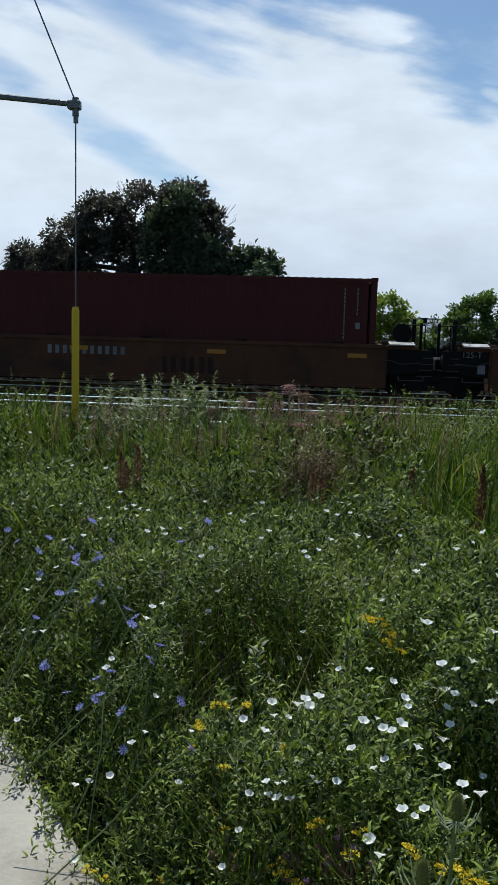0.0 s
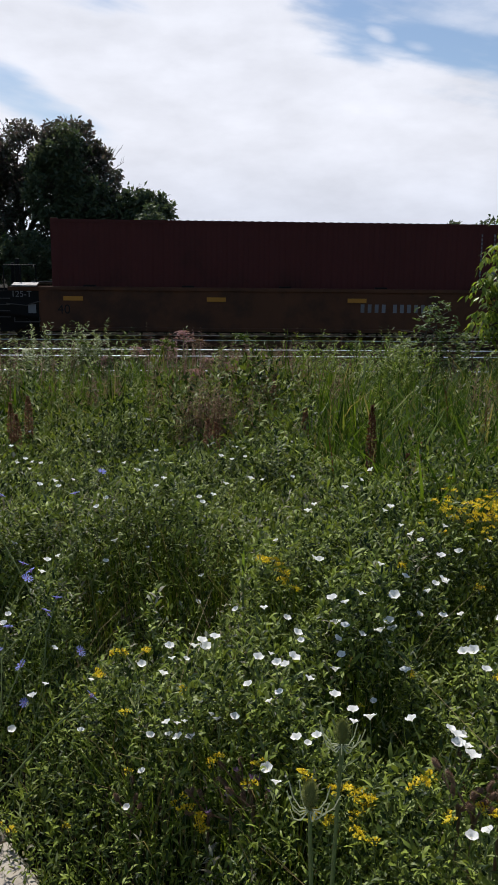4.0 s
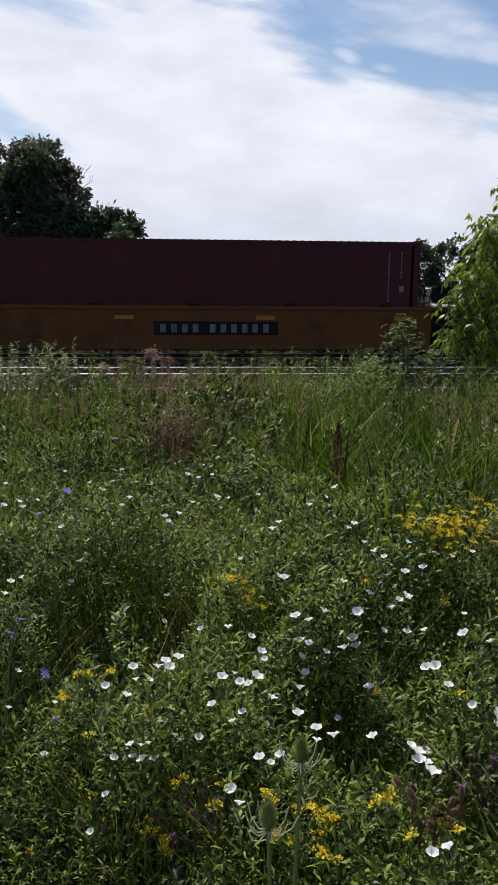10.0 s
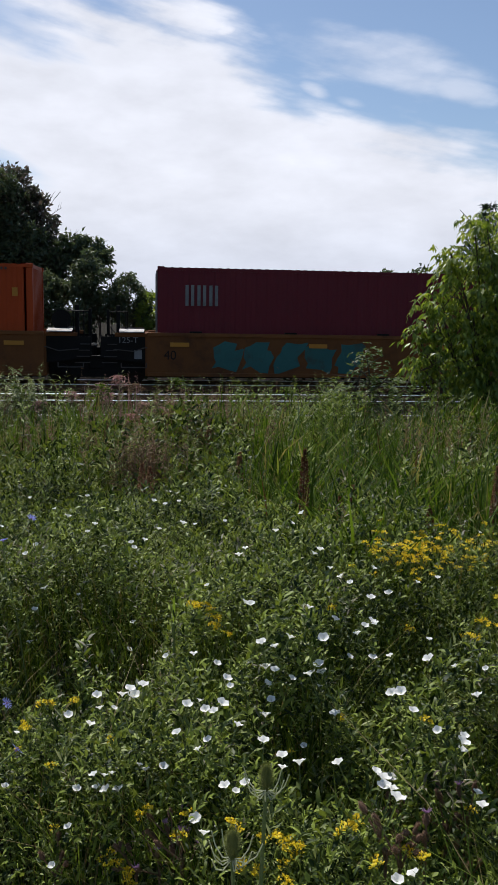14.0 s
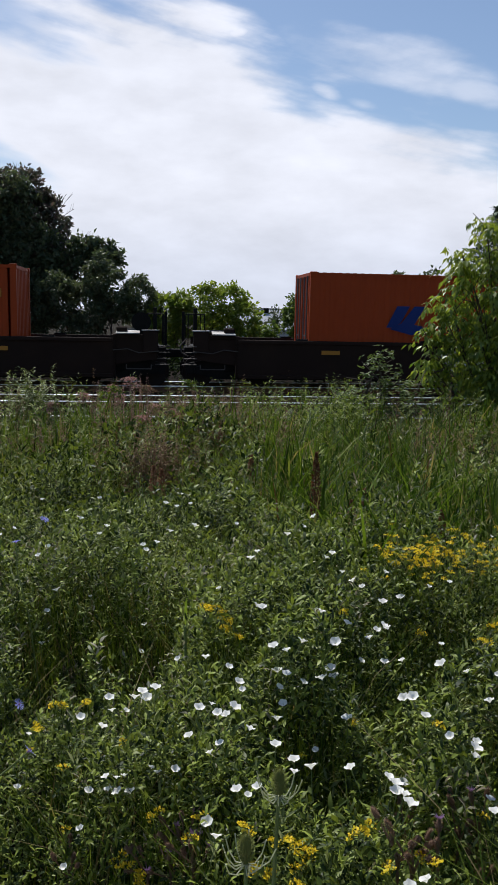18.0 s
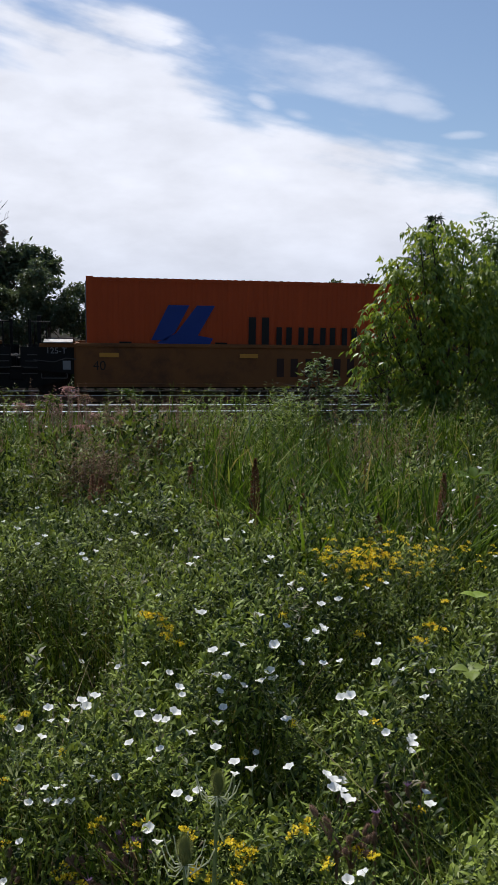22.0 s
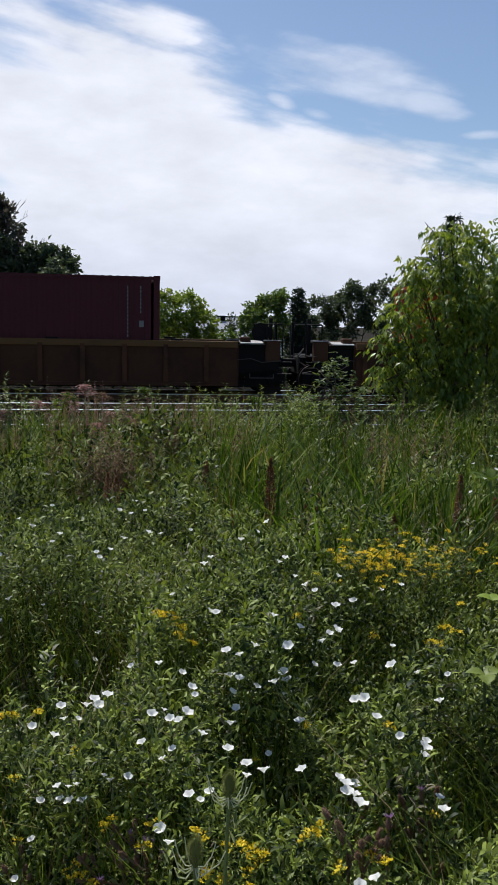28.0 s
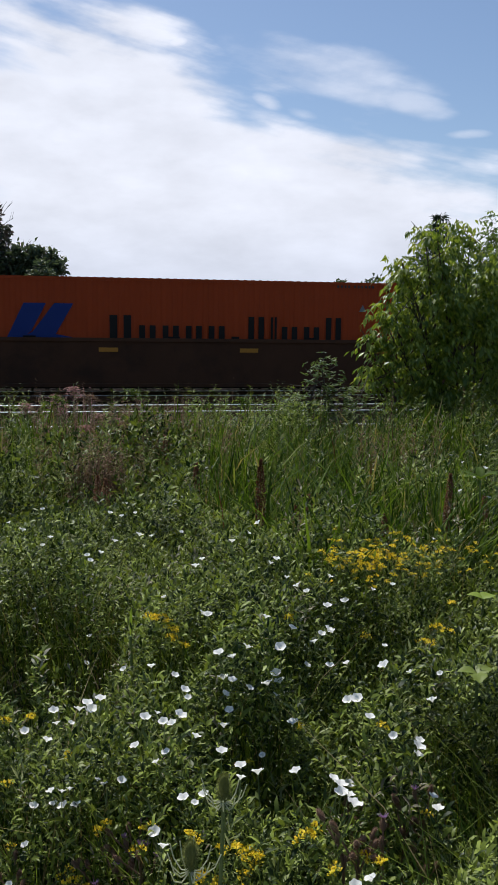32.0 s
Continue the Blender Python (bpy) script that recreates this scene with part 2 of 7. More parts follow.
M = {
    "soil": surface("soil", (0.02, 0.017, 0.012), 0.95, spread=0.6, scale=3.0, grime=(0.014, 0.018, 0.007), bump=0.5, bump_scale=25, gloss=0.03),
    # stone colour lowered to near black for shade between stones and under the cars
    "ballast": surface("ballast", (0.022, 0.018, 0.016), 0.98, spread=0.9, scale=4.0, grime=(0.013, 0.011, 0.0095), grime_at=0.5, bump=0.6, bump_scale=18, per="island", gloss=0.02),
    "concrete": surface("concrete", (0.42, 0.38, 0.32), 0.9, spread=0.5, scale=2.5, grime=(0.24, 0.20, 0.155), grime_at=0.54, bump=0.3, bump_scale=70, gloss=0.1),
    "tie": surface("creosoted_wood", (0.04, 0.032, 0.027), 0.9, spread=0.5, scale=5.0),
    "rail": surface("rusty_rail", (0.12, 0.065, 0.04), 0.75, 0.4, spread=0.4, scale=12.0),
    "shiny": surface("polished_rail_head", (0.72, 0.72, 0.74), 0.34, 1.0, spread=0.15, scale=9.0, bump=0.03),
    "steel": surface("black_steel", (0.0085, 0.008, 0.0075), 0.75, 0.0, spread=0.5, scale=3.0, grime=(0.02, 0.014, 0.01), grime_at=0.66, gloss=0.15),
    "wheel": surface("wheel_steel", (0.022, 0.016, 0.014), 0.6, 0.5, spread=0.4, scale=5.0),
    "iron": surface("worn_dark_iron", (0.075, 0.066, 0.058), 0.6, 0.2, spread=0.5, scale=5.0, gloss=0.15),
    "deck": surface("worn_galvanised_deck", (0.36, 0.345, 0.33), 0.6, 0.2, spread=0.5, scale=4.0, grime=(0.13, 0.105, 0.085), grime_at=0.52),
    "yellow_car": surface("faded_yellow_car_paint", (0.160, 0.064, 0.021), 0.75, spread=0.4, scale=1.2, grime=(0.07, 0.034, 0.018), grime_at=0.57, gloss=0.12),
    "brown_car": surface("brown_car_paint", (0.075, 0.036, 0.020), 0.75, spread=0.5, scale=1.1, grime=(0.038, 0.022, 0.015), grime_at=0.55, gloss=0.1),
    "rust_car": surface("rusty_brown_car_paint", (0.092, 0.038, 0.017), 0.75, spread=0.5, scale=1.1, grime=(0.038, 0.021, 0.013), grime_at=0.53),
    "dark_car": surface("sooty_car_paint", (0.026, 0.016, 0.012), 0.75, spread=0.5, scale=1.1, grime=(0.034, 0.02, 0.013), grime_at=0.6, gloss=0.08),
    "orange": surface("orange_container_paint", (0.37, 0.053, 0.010), 0.55, spread=0.22, scale=0.8, grime=(0.21, 0.038, 0.011), grime_at=0.66, gloss=0.15),
    "maroon": surface("maroon_container_paint", (0.080, 0.023, 0.026), 0.6, spread=0.3, scale=0.8, grime=(0.055, 0.020, 0.019), grime_at=0.6, gloss=0.12),
    "oxide": surface("red_oxide_container_paint", (0.076, 0.021, 0.018), 0.65, spread=0.35, scale=0.8, grime=(0.045, 0.017, 0.014), grime_at=0.58, gloss=0.12),
    "plum": surface("dark_plum_container_paint", (0.055, 0.020, 0.025), 0.6, spread=0.3, scale=0.8, grime=(0.04, 0.017, 0.018), grime_at=0.6, gloss=0.12),
    "crimson": surface("crimson_container_paint", (0.12, 0.010, 0.018), 0.5, spread=0.25, scale=0.8, grime=(0.07, 0.012, 0.016), grime_at=0.64),
    "green": surface("dark_green_container_paint", (0.013, 0.032, 0.023), 0.6, spread=0.3, scale=0.8, grime=(0.012, 0.024, 0.018), grime_at=0.64, gloss=0.12),
    "teal": surface("grey_green_container_paint", (0.018, 0.031, 0.022), 0.6, spread=0.3, scale=0.8, grime=(0.018, 0.022, 0.02), grime_at=0.64, gloss=0.12),
    "navy": surface("blue_emblem_paint", (0.008, 0.03, 0.17), 0.5, spread=0.15),
    "ink": surface("black_lettering_paint", (0.006, 0.005, 0.005), 0.5, spread=0.2),
    "white": surface("white_marking_paint", (0.46, 0.45, 0.43), 0.7, spread=0.3, grime=(0.3, 0.28, 0.26)),
    "silver": surface("silver_spray_paint", (0.20, 0.20, 0.20), 0.65, spread=0.45, scale=2.0, grime=(0.11, 0.105, 0.10), grime_at=0.55),
    "amber": surface("yellow_reflector", (0.42, 0.19, 0.025), 0.5, spread=0.15),
    "red_brown": surface("dark_brown_lettering", (0.032, 0.015, 0.010), 0.7, spread=0.3),
    "lime": surface("green_spray_paint", (0.028, 0.10, 0.042), 0.65, spread=0.4, scale=2.0, grime=(0.03, 0.06, 0.03), grime_at=0.55),
    "scarlet": surface("red_spray_paint", (0.20, 0.026, 0.022), 0.65, spread=0.4, scale=2.0, grime=(0.1, 0.03, 0.02), grime_at=0.55),
    "aqua": surface("turquoise_spray_paint", (0.035, 0.125, 0.115), 0.65, spread=0.4, scale=2.0, grime=(0.06, 0.05, 0.03), grime_at=0.6),
    "mauve": surface("purple_spray_paint", (0.06, 0.042, 0.062), 0.65, spread=0.4, scale=2.0, grime=(0.07, 0.035, 0.02), grime_at=0.52),
    "guard": surface("yellow_plastic_guard", (0.68, 0.44, 0.02), 0.45, spread=0.15, scale=3.0, grime=(0.45, 0.28, 0.03), grime_at=0.66),
    "zinc": surface("galvanised_steel", (0.16, 0.165, 0.17), 0.5, 0.6, spread=0.25),
    "pole": surface("weathered_pole_wood", (0.17, 0.13, 0.1), 0.9, spread=0.4, scale=5.0, bump=0.4),
    "bark": surface("bark", (0.075, 0.06, 0.048), 0.95, spread=0.5, scale=7.0, bump=0.6, bump_scale=30),
    "shingle": surface("grey_roof_shingles", (0.33, 0.34, 0.37), 0.9, spread=0.5, scale=2.0, bump=0.4, bump_scale=12),
    "siding": surface("pale_house_siding", (0.62, 0.64, 0.67), 0.7, spread=0.15),
    "pane": surface("dark_window_glass", (0.02, 0.024, 0.03), 0.1, spread=0.1, bump=0.0),
    # paler brown puts sunlight on the top chords; also the sign wedge's yellow
    "chord": surface("sunlit_chord_paint", (0.14, 0.075, 0.026), 0.75, spread=0.4, scale=1.5, grime=(0.07, 0.04, 0.02), grime_at=0.6),
    "grass": leafy("grass_blade", (0.026, 0.058, 0.006), (0.20, 0.265, 0.034), 0.34, 0.5, (0.24, 0.2, 0.09), gloss=0.14),
    "tall_grass": leafy("tall_grass_blade", (0.020, 0.046, 0.005), (0.125, 0.19, 0.022), 0.38, 0.55, (0.24, 0.20, 0.09), gloss=0.08),
    "straw": leafy("dry_straw", (0.30, 0.23, 0.12), (0.2, 0.15, 0.075), 0.3, 0.7),
    "herb": leafy("herb_leaf", (0.015, 0.032, 0.005), (0.262, 0.325, 0.056), 0.22, 0.46, gloss=0.2, tint=(1.2, 1.15, 0.65)),
    # herb leaf darkened to put the far meadow's shaded sides into its colour
    "weed": leafy("shade_darkened_leaf", (0.012, 0.026, 0.005), (0.20, 0.255, 0.043), 0.25, 0.5, gloss=0.15, tint=(1.2, 1.15, 0.6)),
    "herb_pale": leafy("grey_green_leaf", (0.08, 0.115, 0.035), (0.31, 0.34, 0.14), 0.25, 0.5, gloss=0.2, tint=(1.1, 1.1, 0.7)),
    "stem": leafy("green_stem", (0.13, 0.18, 0.06), (0.20, 0.24, 0.09), 0.3, 0.6),
    "bright_blade": leafy("bright_grass_blade", (0.26, 0.36, 0.05), (0.32, 0.42, 0.06), 0.5, 0.5, tint=(1.2, 1.2, 0.5)),
    "petal": leafy("white_petal", (0.92, 0.91, 0.87), (0.88, 0.87, 0.83), 0.34, 0.6, gloss=0.15, tint=(1.0, 1.0, 0.98)),
    "throat": leafy("cream_throat", (0.78, 0.77, 0.58), (0.84, 0.83, 0.68), 0.3, 0.6, tint=(1.0, 1.0, 0.9)),
    "blue_petal": leafy("chicory_blue_petal", (0.26, 0.28, 0.74), (0.36, 0.38, 0.82), 0.4, 0.6, tint=(1.0, 1.0, 1.1)),
    "gold_petal": leafy("golden_petal", (0.86, 0.72, 0.05), (0.82, 0.58, 0.025), 0.4, 0.55, tint=(1.05, 1.05, 0.5)),
    "purple": leafy("purple_floret", (0.34, 0.20, 0.36), (0.42, 0.28, 0.42), 0.35, 0.7, tint=(1.0, 0.9, 1.0)),
    "bud": leafy("brown_bud", (0.15, 0.09, 0.06), (0.28, 0.19, 0.14), 0.3, 0.85, gloss=0.08, tint=(1.1, 0.95, 0.7)),
    "teasel": leafy("teasel_head_green", (0.13, 0.15, 0.04), (0.19, 0.20, 0.065), 0.25, 0.75),
    "bristle": leafy("pale_teasel_bristle", (0.50, 0.52, 0.36), (0.6, 0.62, 0.46), 0.45, 0.6, tint=(1.0, 1.0, 0.85)),
    "dead": leafy("dead_leaf", (0.16, 0.14, 0.09), (0.40, 0.38, 0.28), 0.2, 0.7, gloss=0.1, tint=(1.1, 1.0, 0.7)),
    "withered": leafy("withered_weed", (0.21, 0.145, 0.09), (0.13, 0.09, 0.055), 0.35, 0.85, tint=(1.1, 0.95, 0.8)),
    "dock": leafy("dock_seed_brown", (0.09, 0.036, 0.018), (0.15, 0.066, 0.032), 0.25, 0.85, tint=(1.2, 0.9, 0.7)),
    "sorrel": leafy("dock_seed_red", (0.16, 0.078, 0.046), (0.24, 0.135, 0.075), 0.3, 0.85, tint=(1.2, 0.95, 0.7)),
    "pink": leafy("dusty_pink_floret", (0.42, 0.25, 0.25), (0.30, 0.19, 0.14), 0.35, 0.8, tint=(1.1, 0.95, 0.85)),
    "ash": leafy("box_elder_leaf", (0.095, 0.155, 0.022), (0.28, 0.34, 0.06), 0.48, 0.42, gloss=0.5, tint=(1.2, 1.15, 0.55)),
    "sapling": leafy("sapling_leaf", (0.06, 0.10, 0.028), (0.14, 0.175, 0.055), 0.42, 0.5, gloss=0.3, tint=(1.1, 1.1, 0.7)),
    "maple": leafy("dark_maple_leaf", (0.060, 0.076, 0.044), (0.115, 0.085, 0.078), 0.4, 0.4, scale=0.25, gloss=0.5, tint=(1.05, 1.0, 0.85)),
    "thicket": leafy("thicket_leaf", (0.075, 0.13, 0.032), (0.15, 0.20, 0.048), 0.48, 0.45, scale=0.3, gloss=0.35),
    "yellow_thicket": leafy("bright_thicket_leaf", (0.14, 0.20, 0.035), (0.23, 0.28, 0.055), 0.5, 0.45, scale=0.4, gloss=0.35),
    "far_leaf": leafy("deep_green_leaf", (0.055, 0.084, 0.042), (0.115, 0.135, 0.066), 0.38, 0.5, scale=0.25, gloss=0.4, tint=(1.1, 1.08, 0.8)),
    # near-black leaf of the screen that stands for shade under the train
    "shade_leaf": leafy("underframe_shade_leaf", (0.012, 0.02, 0.009), (0.022, 0.032, 0.012), 0.06, 0.8, gloss=0.05),
    "needle": leafy("conifer_needle", (0.02, 0.04, 0.026), (0.035, 0.058, 0.032), 0.12, 0.6),
}


# ---- mesh helpers ----
def part(name, bm, material, parent, label=""):
    """Links a bmesh as one mesh object under a thing or a part."""
    mesh = bpy.data.meshes.new(name)
    bm.to_mesh(mesh)
    bm.free()
    mesh.materials.append(material)
    ob = new(name, mesh)
    ob.parent = parent
    return tagged(ob, label)


def empty(name, label, category, group="", at=None):
    ob = tagged(new(name), label, category, group)
    if at is not None:
        ob.matrix_basis = at
    return ob


def box(bm, x0, x1, y0, y1, z0, z1, bevel=0.0):
    m = Matrix.Translation(((x0 + x1) / 2, (y0 + y1) / 2, (z0 + z1) / 2)) @ Matrix.Diagonal((x1 - x0, y1 - y0, z1 - z0, 1))
    made = bmesh.ops.create_cube(bm, size=1.0, matrix=m)
    if bevel:
        edges = list({e for v in made["verts"] for e in v.link_edges})
        bmesh.ops.bevel(bm, geom=edges, offset=bevel, segments=1, affect="EDGES")
    return bm


def rod(bm, a, b, r0, r1=None, sides=8):
    """A round bar from a to b, tapered where r1 is given."""
    a, b = Vector(a), Vector(b)
    turn = (b - a).to_track_quat("Z", "Y").to_matrix().to_4x4()
    m = Matrix.Translation((a + b) / 2) @ turn
    bmesh.ops.create_cone(bm, cap_ends=True, segments=sides, radius1=r0, radius2=r0 if r1 is None else r1, depth=(b - a).length, matrix=m)
    return bm


def bent(bm, points, r, sides=6):
    for a, b in zip(points, points[1:]):
        rod(bm, a, b, r, sides=sides)
    return bm


def prism(bm, outline, y0, y1):
    """An upright plate: an outline in x and z, thick from y0 to y1."""
    front = [bm.verts.new((x, y0, z)) for x, z in outline]
    back = [bm.verts.new((x, y1, z)) for x, z in outline]
    made = [bm.faces.new(front), bm.faces.new(back[::-1])]
    for k in range(len(outline)):
        j = (k + 1) % len(outline)
        made.append(bm.faces.new((front[j], front[k], back[k], back[j])))
    bmesh.ops.recalc_face_normals(bm, faces=made)
    return bm


def raw_mesh(name, verts, faces, material, parent=None, smooth=False):
    """One mesh object from arrays: verts (n, 3), faces (m, k)."""
    verts, faces = np.asarray(verts, np.float32), np.asarray(faces, np.int32)
    mesh = bpy.data.meshes.new(name)
    count, corners = faces.shape
    mesh.vertices.add(len(verts))
    mesh.vertices.foreach_set("co", verts.ravel())
    mesh.loops.add(count * corners)
    mesh.loops.foreach_set("vertex_index", faces.ravel())
    mesh.polygons.add(count)
    mesh.polygons.foreach_set("loop_start", np.arange(0, count * corners, corners, dtype=np.int32))
    mesh.update(calc_edges=True)
    if smooth:
        mesh.shade_smooth()
    mesh.materials.append(material)
    ob = new(name, mesh)
    ob.parent = parent
    return ob


def spread_out(template, faces, places, turns, sizes):
    """Copies a small shape to many places: turns (n, 3, 3), sizes (n,) or (n, 3)."""
    sizes = np.asarray(sizes, float)
    sizes = sizes[:, None] * np.ones(3) if sizes.ndim == 1 else sizes
    pts = np.einsum("nij,nkj->nki", turns, template[None] * sizes[:, None, :]) + places[:, None, :]
    step = np.arange(len(places))[:, None, None] * len(template)
    return pts.reshape(-1, 3), (np.asarray(faces)[None] + step).reshape(-1, len(faces[0]))


def turns_along(along, up):
    """Turn matrices whose second axis runs along and whose third is near up."""
    y = along / np.linalg.norm(along, axis=1, keepdims=True)
    x = np.cross(y, up)
    x /= np.maximum(np.linalg.norm(x, axis=1, keepdims=True), 1e-6)
    return np.stack([x, y, np.cross(x, y)], -1)


# leaf shapes lie along +y, 1 long; folded a little along the midrib
LANCE = np.array([(0, 0, 0), (-0.13, 0.38, 0.05), (0.13, 0.38, 0.05), (0, 1, -0.06), (0, 0.4, 0)])
OVAL = np.array([(0, 0, 0), (-0.27, 0.45, 0.07), (0.27, 0.45, 0.07), (0, 1, -0.08), (0, 0.45, 0)])
LEAF_FACES = [(0, 4, 1), (0, 2, 4), (1, 4, 3), (4, 2, 3)]
rng = np.random.default_rng(7)


def unit(v):
    return v / np.maximum(np.linalg.norm(v, axis=-1, keepdims=True), 1e-9)


def leaves(places, along, size, shape=LANCE, jitter=0.5):
    along = unit(along + rng.normal(0, jitter, along.shape) * 0.5)
    up = unit(np.array([0, 0, 1.0]) + rng.normal(0, jitter, along.shape))
    return spread_out(shape, {4: [(0, 3, 1), (0, 2, 3)], 5: LEAF_FACES, 6: [(0, 2, 1), (1, 2, 4), (1, 4, 3), (3, 4, 5)]}[len(shape)], places, turns_along(along, up), size)


def blades(roots, height, lean, width):
    """Grass blades: roots (n, 3), height (n,), lean (n, 2) is how far the tip bends over, width (n,)."""
    n = len(roots)
    side = unit(np.stack([-lean[:, 1], lean[:, 0], np.zeros(n)], -1) + rng.normal(0, 0.05, (n, 3)) * (1, 1, 0))
    rows = []
    for h, w in ((0, 0.7), (0.45, 1.0), (0.8, 0.65)):
        mid = roots + np.stack([lean[:, 0] * h * h, lean[:, 1] * h * h, height * (h - 0.12 * h * h)], -1)
        rows += [mid - side * (width * w / 2)[:, None], mid + side * (width * w / 2)[:, None]]
    rows.append(roots + np.stack([lean[:, 0] * 1.15, lean[:, 1] * 1.15, height * 0.9], -1))
    verts = np.stack(rows, 1).reshape(-1, 3)
    tri = np.array([(0, 1, 3), (0, 3, 2), (2, 3, 5), (2, 5, 4), (4, 5, 6)])
    return verts, (tri[None] + np.arange(n)[:, None, None] * 7).reshape(-1, 3)


def joined(*pairs):
    verts, faces, at = [], [], 0
    for v, f in pairs:
        verts.append(v)
        faces.append(np.asarray(f) + at)
        at += len(v)
    return np.concatenate(verts), np.concatenate(faces)


def wedge(y):
    """How far the meadow reaches to both sides at a distance y."""
    return -0.44 * y - 0.5, 0.62 * y + 0.5


def scatter(count, y0, y1, near=1.0):
    """Random spots of the meadow between two distances; near > 1 crowds them towards the first."""
    y = y0 + (y1 - y0) * rng.random(count) ** near
    lo, hi = wedge(y)
    return lo + (hi - lo) * rng.random(count), y


def lump(x, y):
    """Smooth hummocks of the meadow, about -1 to 1."""
    return (np.sin(1.9 * x + 1.3 * np.sin(1.1 * y + 0.4)) + np.sin(2.3 * y + 1.7 * np.sin(1.4 * x + 2.0))
            + 0.8 * np.sin(4.1 * x - 3.3 * y + 1.0) + 0.6 * np.sin(6.3 * x + 5.1 * y)) / 2.6


GROUND = H_EYE - 1.52


def ground_z(x, y):
    """The meadow is level, then falls to the tracks, and falls again behind them."""
    x, y = np.asarray(x, float), np.asarray(y, float)
    fall = np.clip((y - 7.0) / 6.5, 0, 1)
    fall = fall * fall * (3 - 2 * fall)
    back = np.clip((y - 28.0) / 12.0, 0, 1)
    return GROUND - fall * (GROUND + 0.42) - back * 1.0 + 0.03 * lump(x * 0.4, y * 0.4)


# ---- ground and tracks ----
TRACK_Y, SPACING, SPEED = 23.80, 4.24, 13.911  # middle of the train's track, track spacing in metres, metres a second


def ground_sheet():
    """One sheet from behind the camera to the horizon."""
    ys = np.concatenate([np.linspace(-60, 0, 8), np.linspace(0.5, 30, 90), np.linspace(32, 60, 15), np.geomspace(70, 2500, 22)])
    xs = np.concatenate([-np.geomspace(2500, 14, 18), np.linspace(-12, 20, 90), np.geomspace(22, 2500, 18)])
    gx, gy = np.meshgrid(xs, ys)
    verts = np.stack([gx, gy, ground_z(gx, gy)], -1).reshape(-1, 3)
    nx = len(xs)
    a = (np.arange(len(ys) - 1)[:, None] * nx + np.arange(nx - 1)[None]).ravel()
    faces = np.stack([a, a + 1, a + nx + 1, a + nx], -1)
    return tagged(raw_mesh("ground", verts, faces, M["soil"], smooth=True), "dark meadow soil under the plants", "ground", kind="structure")


ground_sheet()


def ballast_bed():
    """Crushed stone under the three tracks, run on behind them as under-train shade, with loose stones on its near
    shoulder.
    """
    # the bed runs on behind the train so the gap below it stays dark
    y0, y1 = TRACK_Y - 2 * SPACING - 2.6, TRACK_Y + 9.5
    xs, ys = np.linspace(-90, 90, 181), np.linspace(y0, y1, 26)
    gx, gy = np.meshgrid(xs, ys)
    rise = np.clip(np.minimum(gy - y0, y1 - gy) / 0.8, 0, 1)
    gz = -0.62 + 0.40 * rise + rng.normal(0, 0.012, gx.shape)
    verts = np.stack([gx, gy, gz], -1).reshape(-1, 3)
    a = (np.arange(25)[:, None] * 181 + np.arange(180)[None]).ravel()
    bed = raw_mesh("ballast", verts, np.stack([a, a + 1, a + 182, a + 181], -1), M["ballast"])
    tagged(bed, "grey-brown crushed stone under the tracks, colour darkened for shade", "ballast", kind="structure")
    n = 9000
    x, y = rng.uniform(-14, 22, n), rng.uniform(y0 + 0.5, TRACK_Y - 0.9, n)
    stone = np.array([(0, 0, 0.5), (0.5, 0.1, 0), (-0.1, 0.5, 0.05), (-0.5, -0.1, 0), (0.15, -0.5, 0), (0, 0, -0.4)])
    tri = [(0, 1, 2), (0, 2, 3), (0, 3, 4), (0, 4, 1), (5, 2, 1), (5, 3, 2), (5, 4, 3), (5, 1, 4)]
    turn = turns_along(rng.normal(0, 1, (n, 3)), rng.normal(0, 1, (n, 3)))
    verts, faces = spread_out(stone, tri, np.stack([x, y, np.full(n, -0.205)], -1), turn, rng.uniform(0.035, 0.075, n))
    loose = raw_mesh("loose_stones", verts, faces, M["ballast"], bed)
    loose["kind"] = "stuff"


ballast_bed()


def rail_profile(bm, y):
    """A flat-bottomed rail along x: head, web and foot."""
    half = [(0.068, -0.186), (0.068, -0.172), (0.012, -0.15), (0.010, -0.045), (0.036, -0.034), (0.036, -0.012), (0.028, -0.006)]
    ring = half + [(-a, b) for a, b in half[::-1]]
    ends = []
    for x in (-110.0, 110.0):
        ends.append([bm.verts.new((x, y + a, b)) for a, b in ring])
    for k in range(len(ring)):
        j = (k + 1) % len(ring)
        bm.faces.new((ends[0][k], ends[0][j], ends[1][j], ends[1][k]))
    return bm


def rail_crown(bm, y):
    """The rounded, polished top of a rail."""
    ring = [(-0.037, -0.016), (-0.036, -0.008), (-0.030, -0.002), (-0.015, 0.001), (0.015, 0.001), (0.030, -0.002), (0.036, -0.008), (0.037, -0.016)]
    ends = [[bm.verts.new((x, y + a, b)) for a, b in ring] for x in (-110.0, 110.0)]
    for k in range(len(ring)):
        j = (k + 1) % len(ring)
        bm.faces.new((ends[0][k], ends[0][j], ends[1][j], ends[1][k]))
    return bm


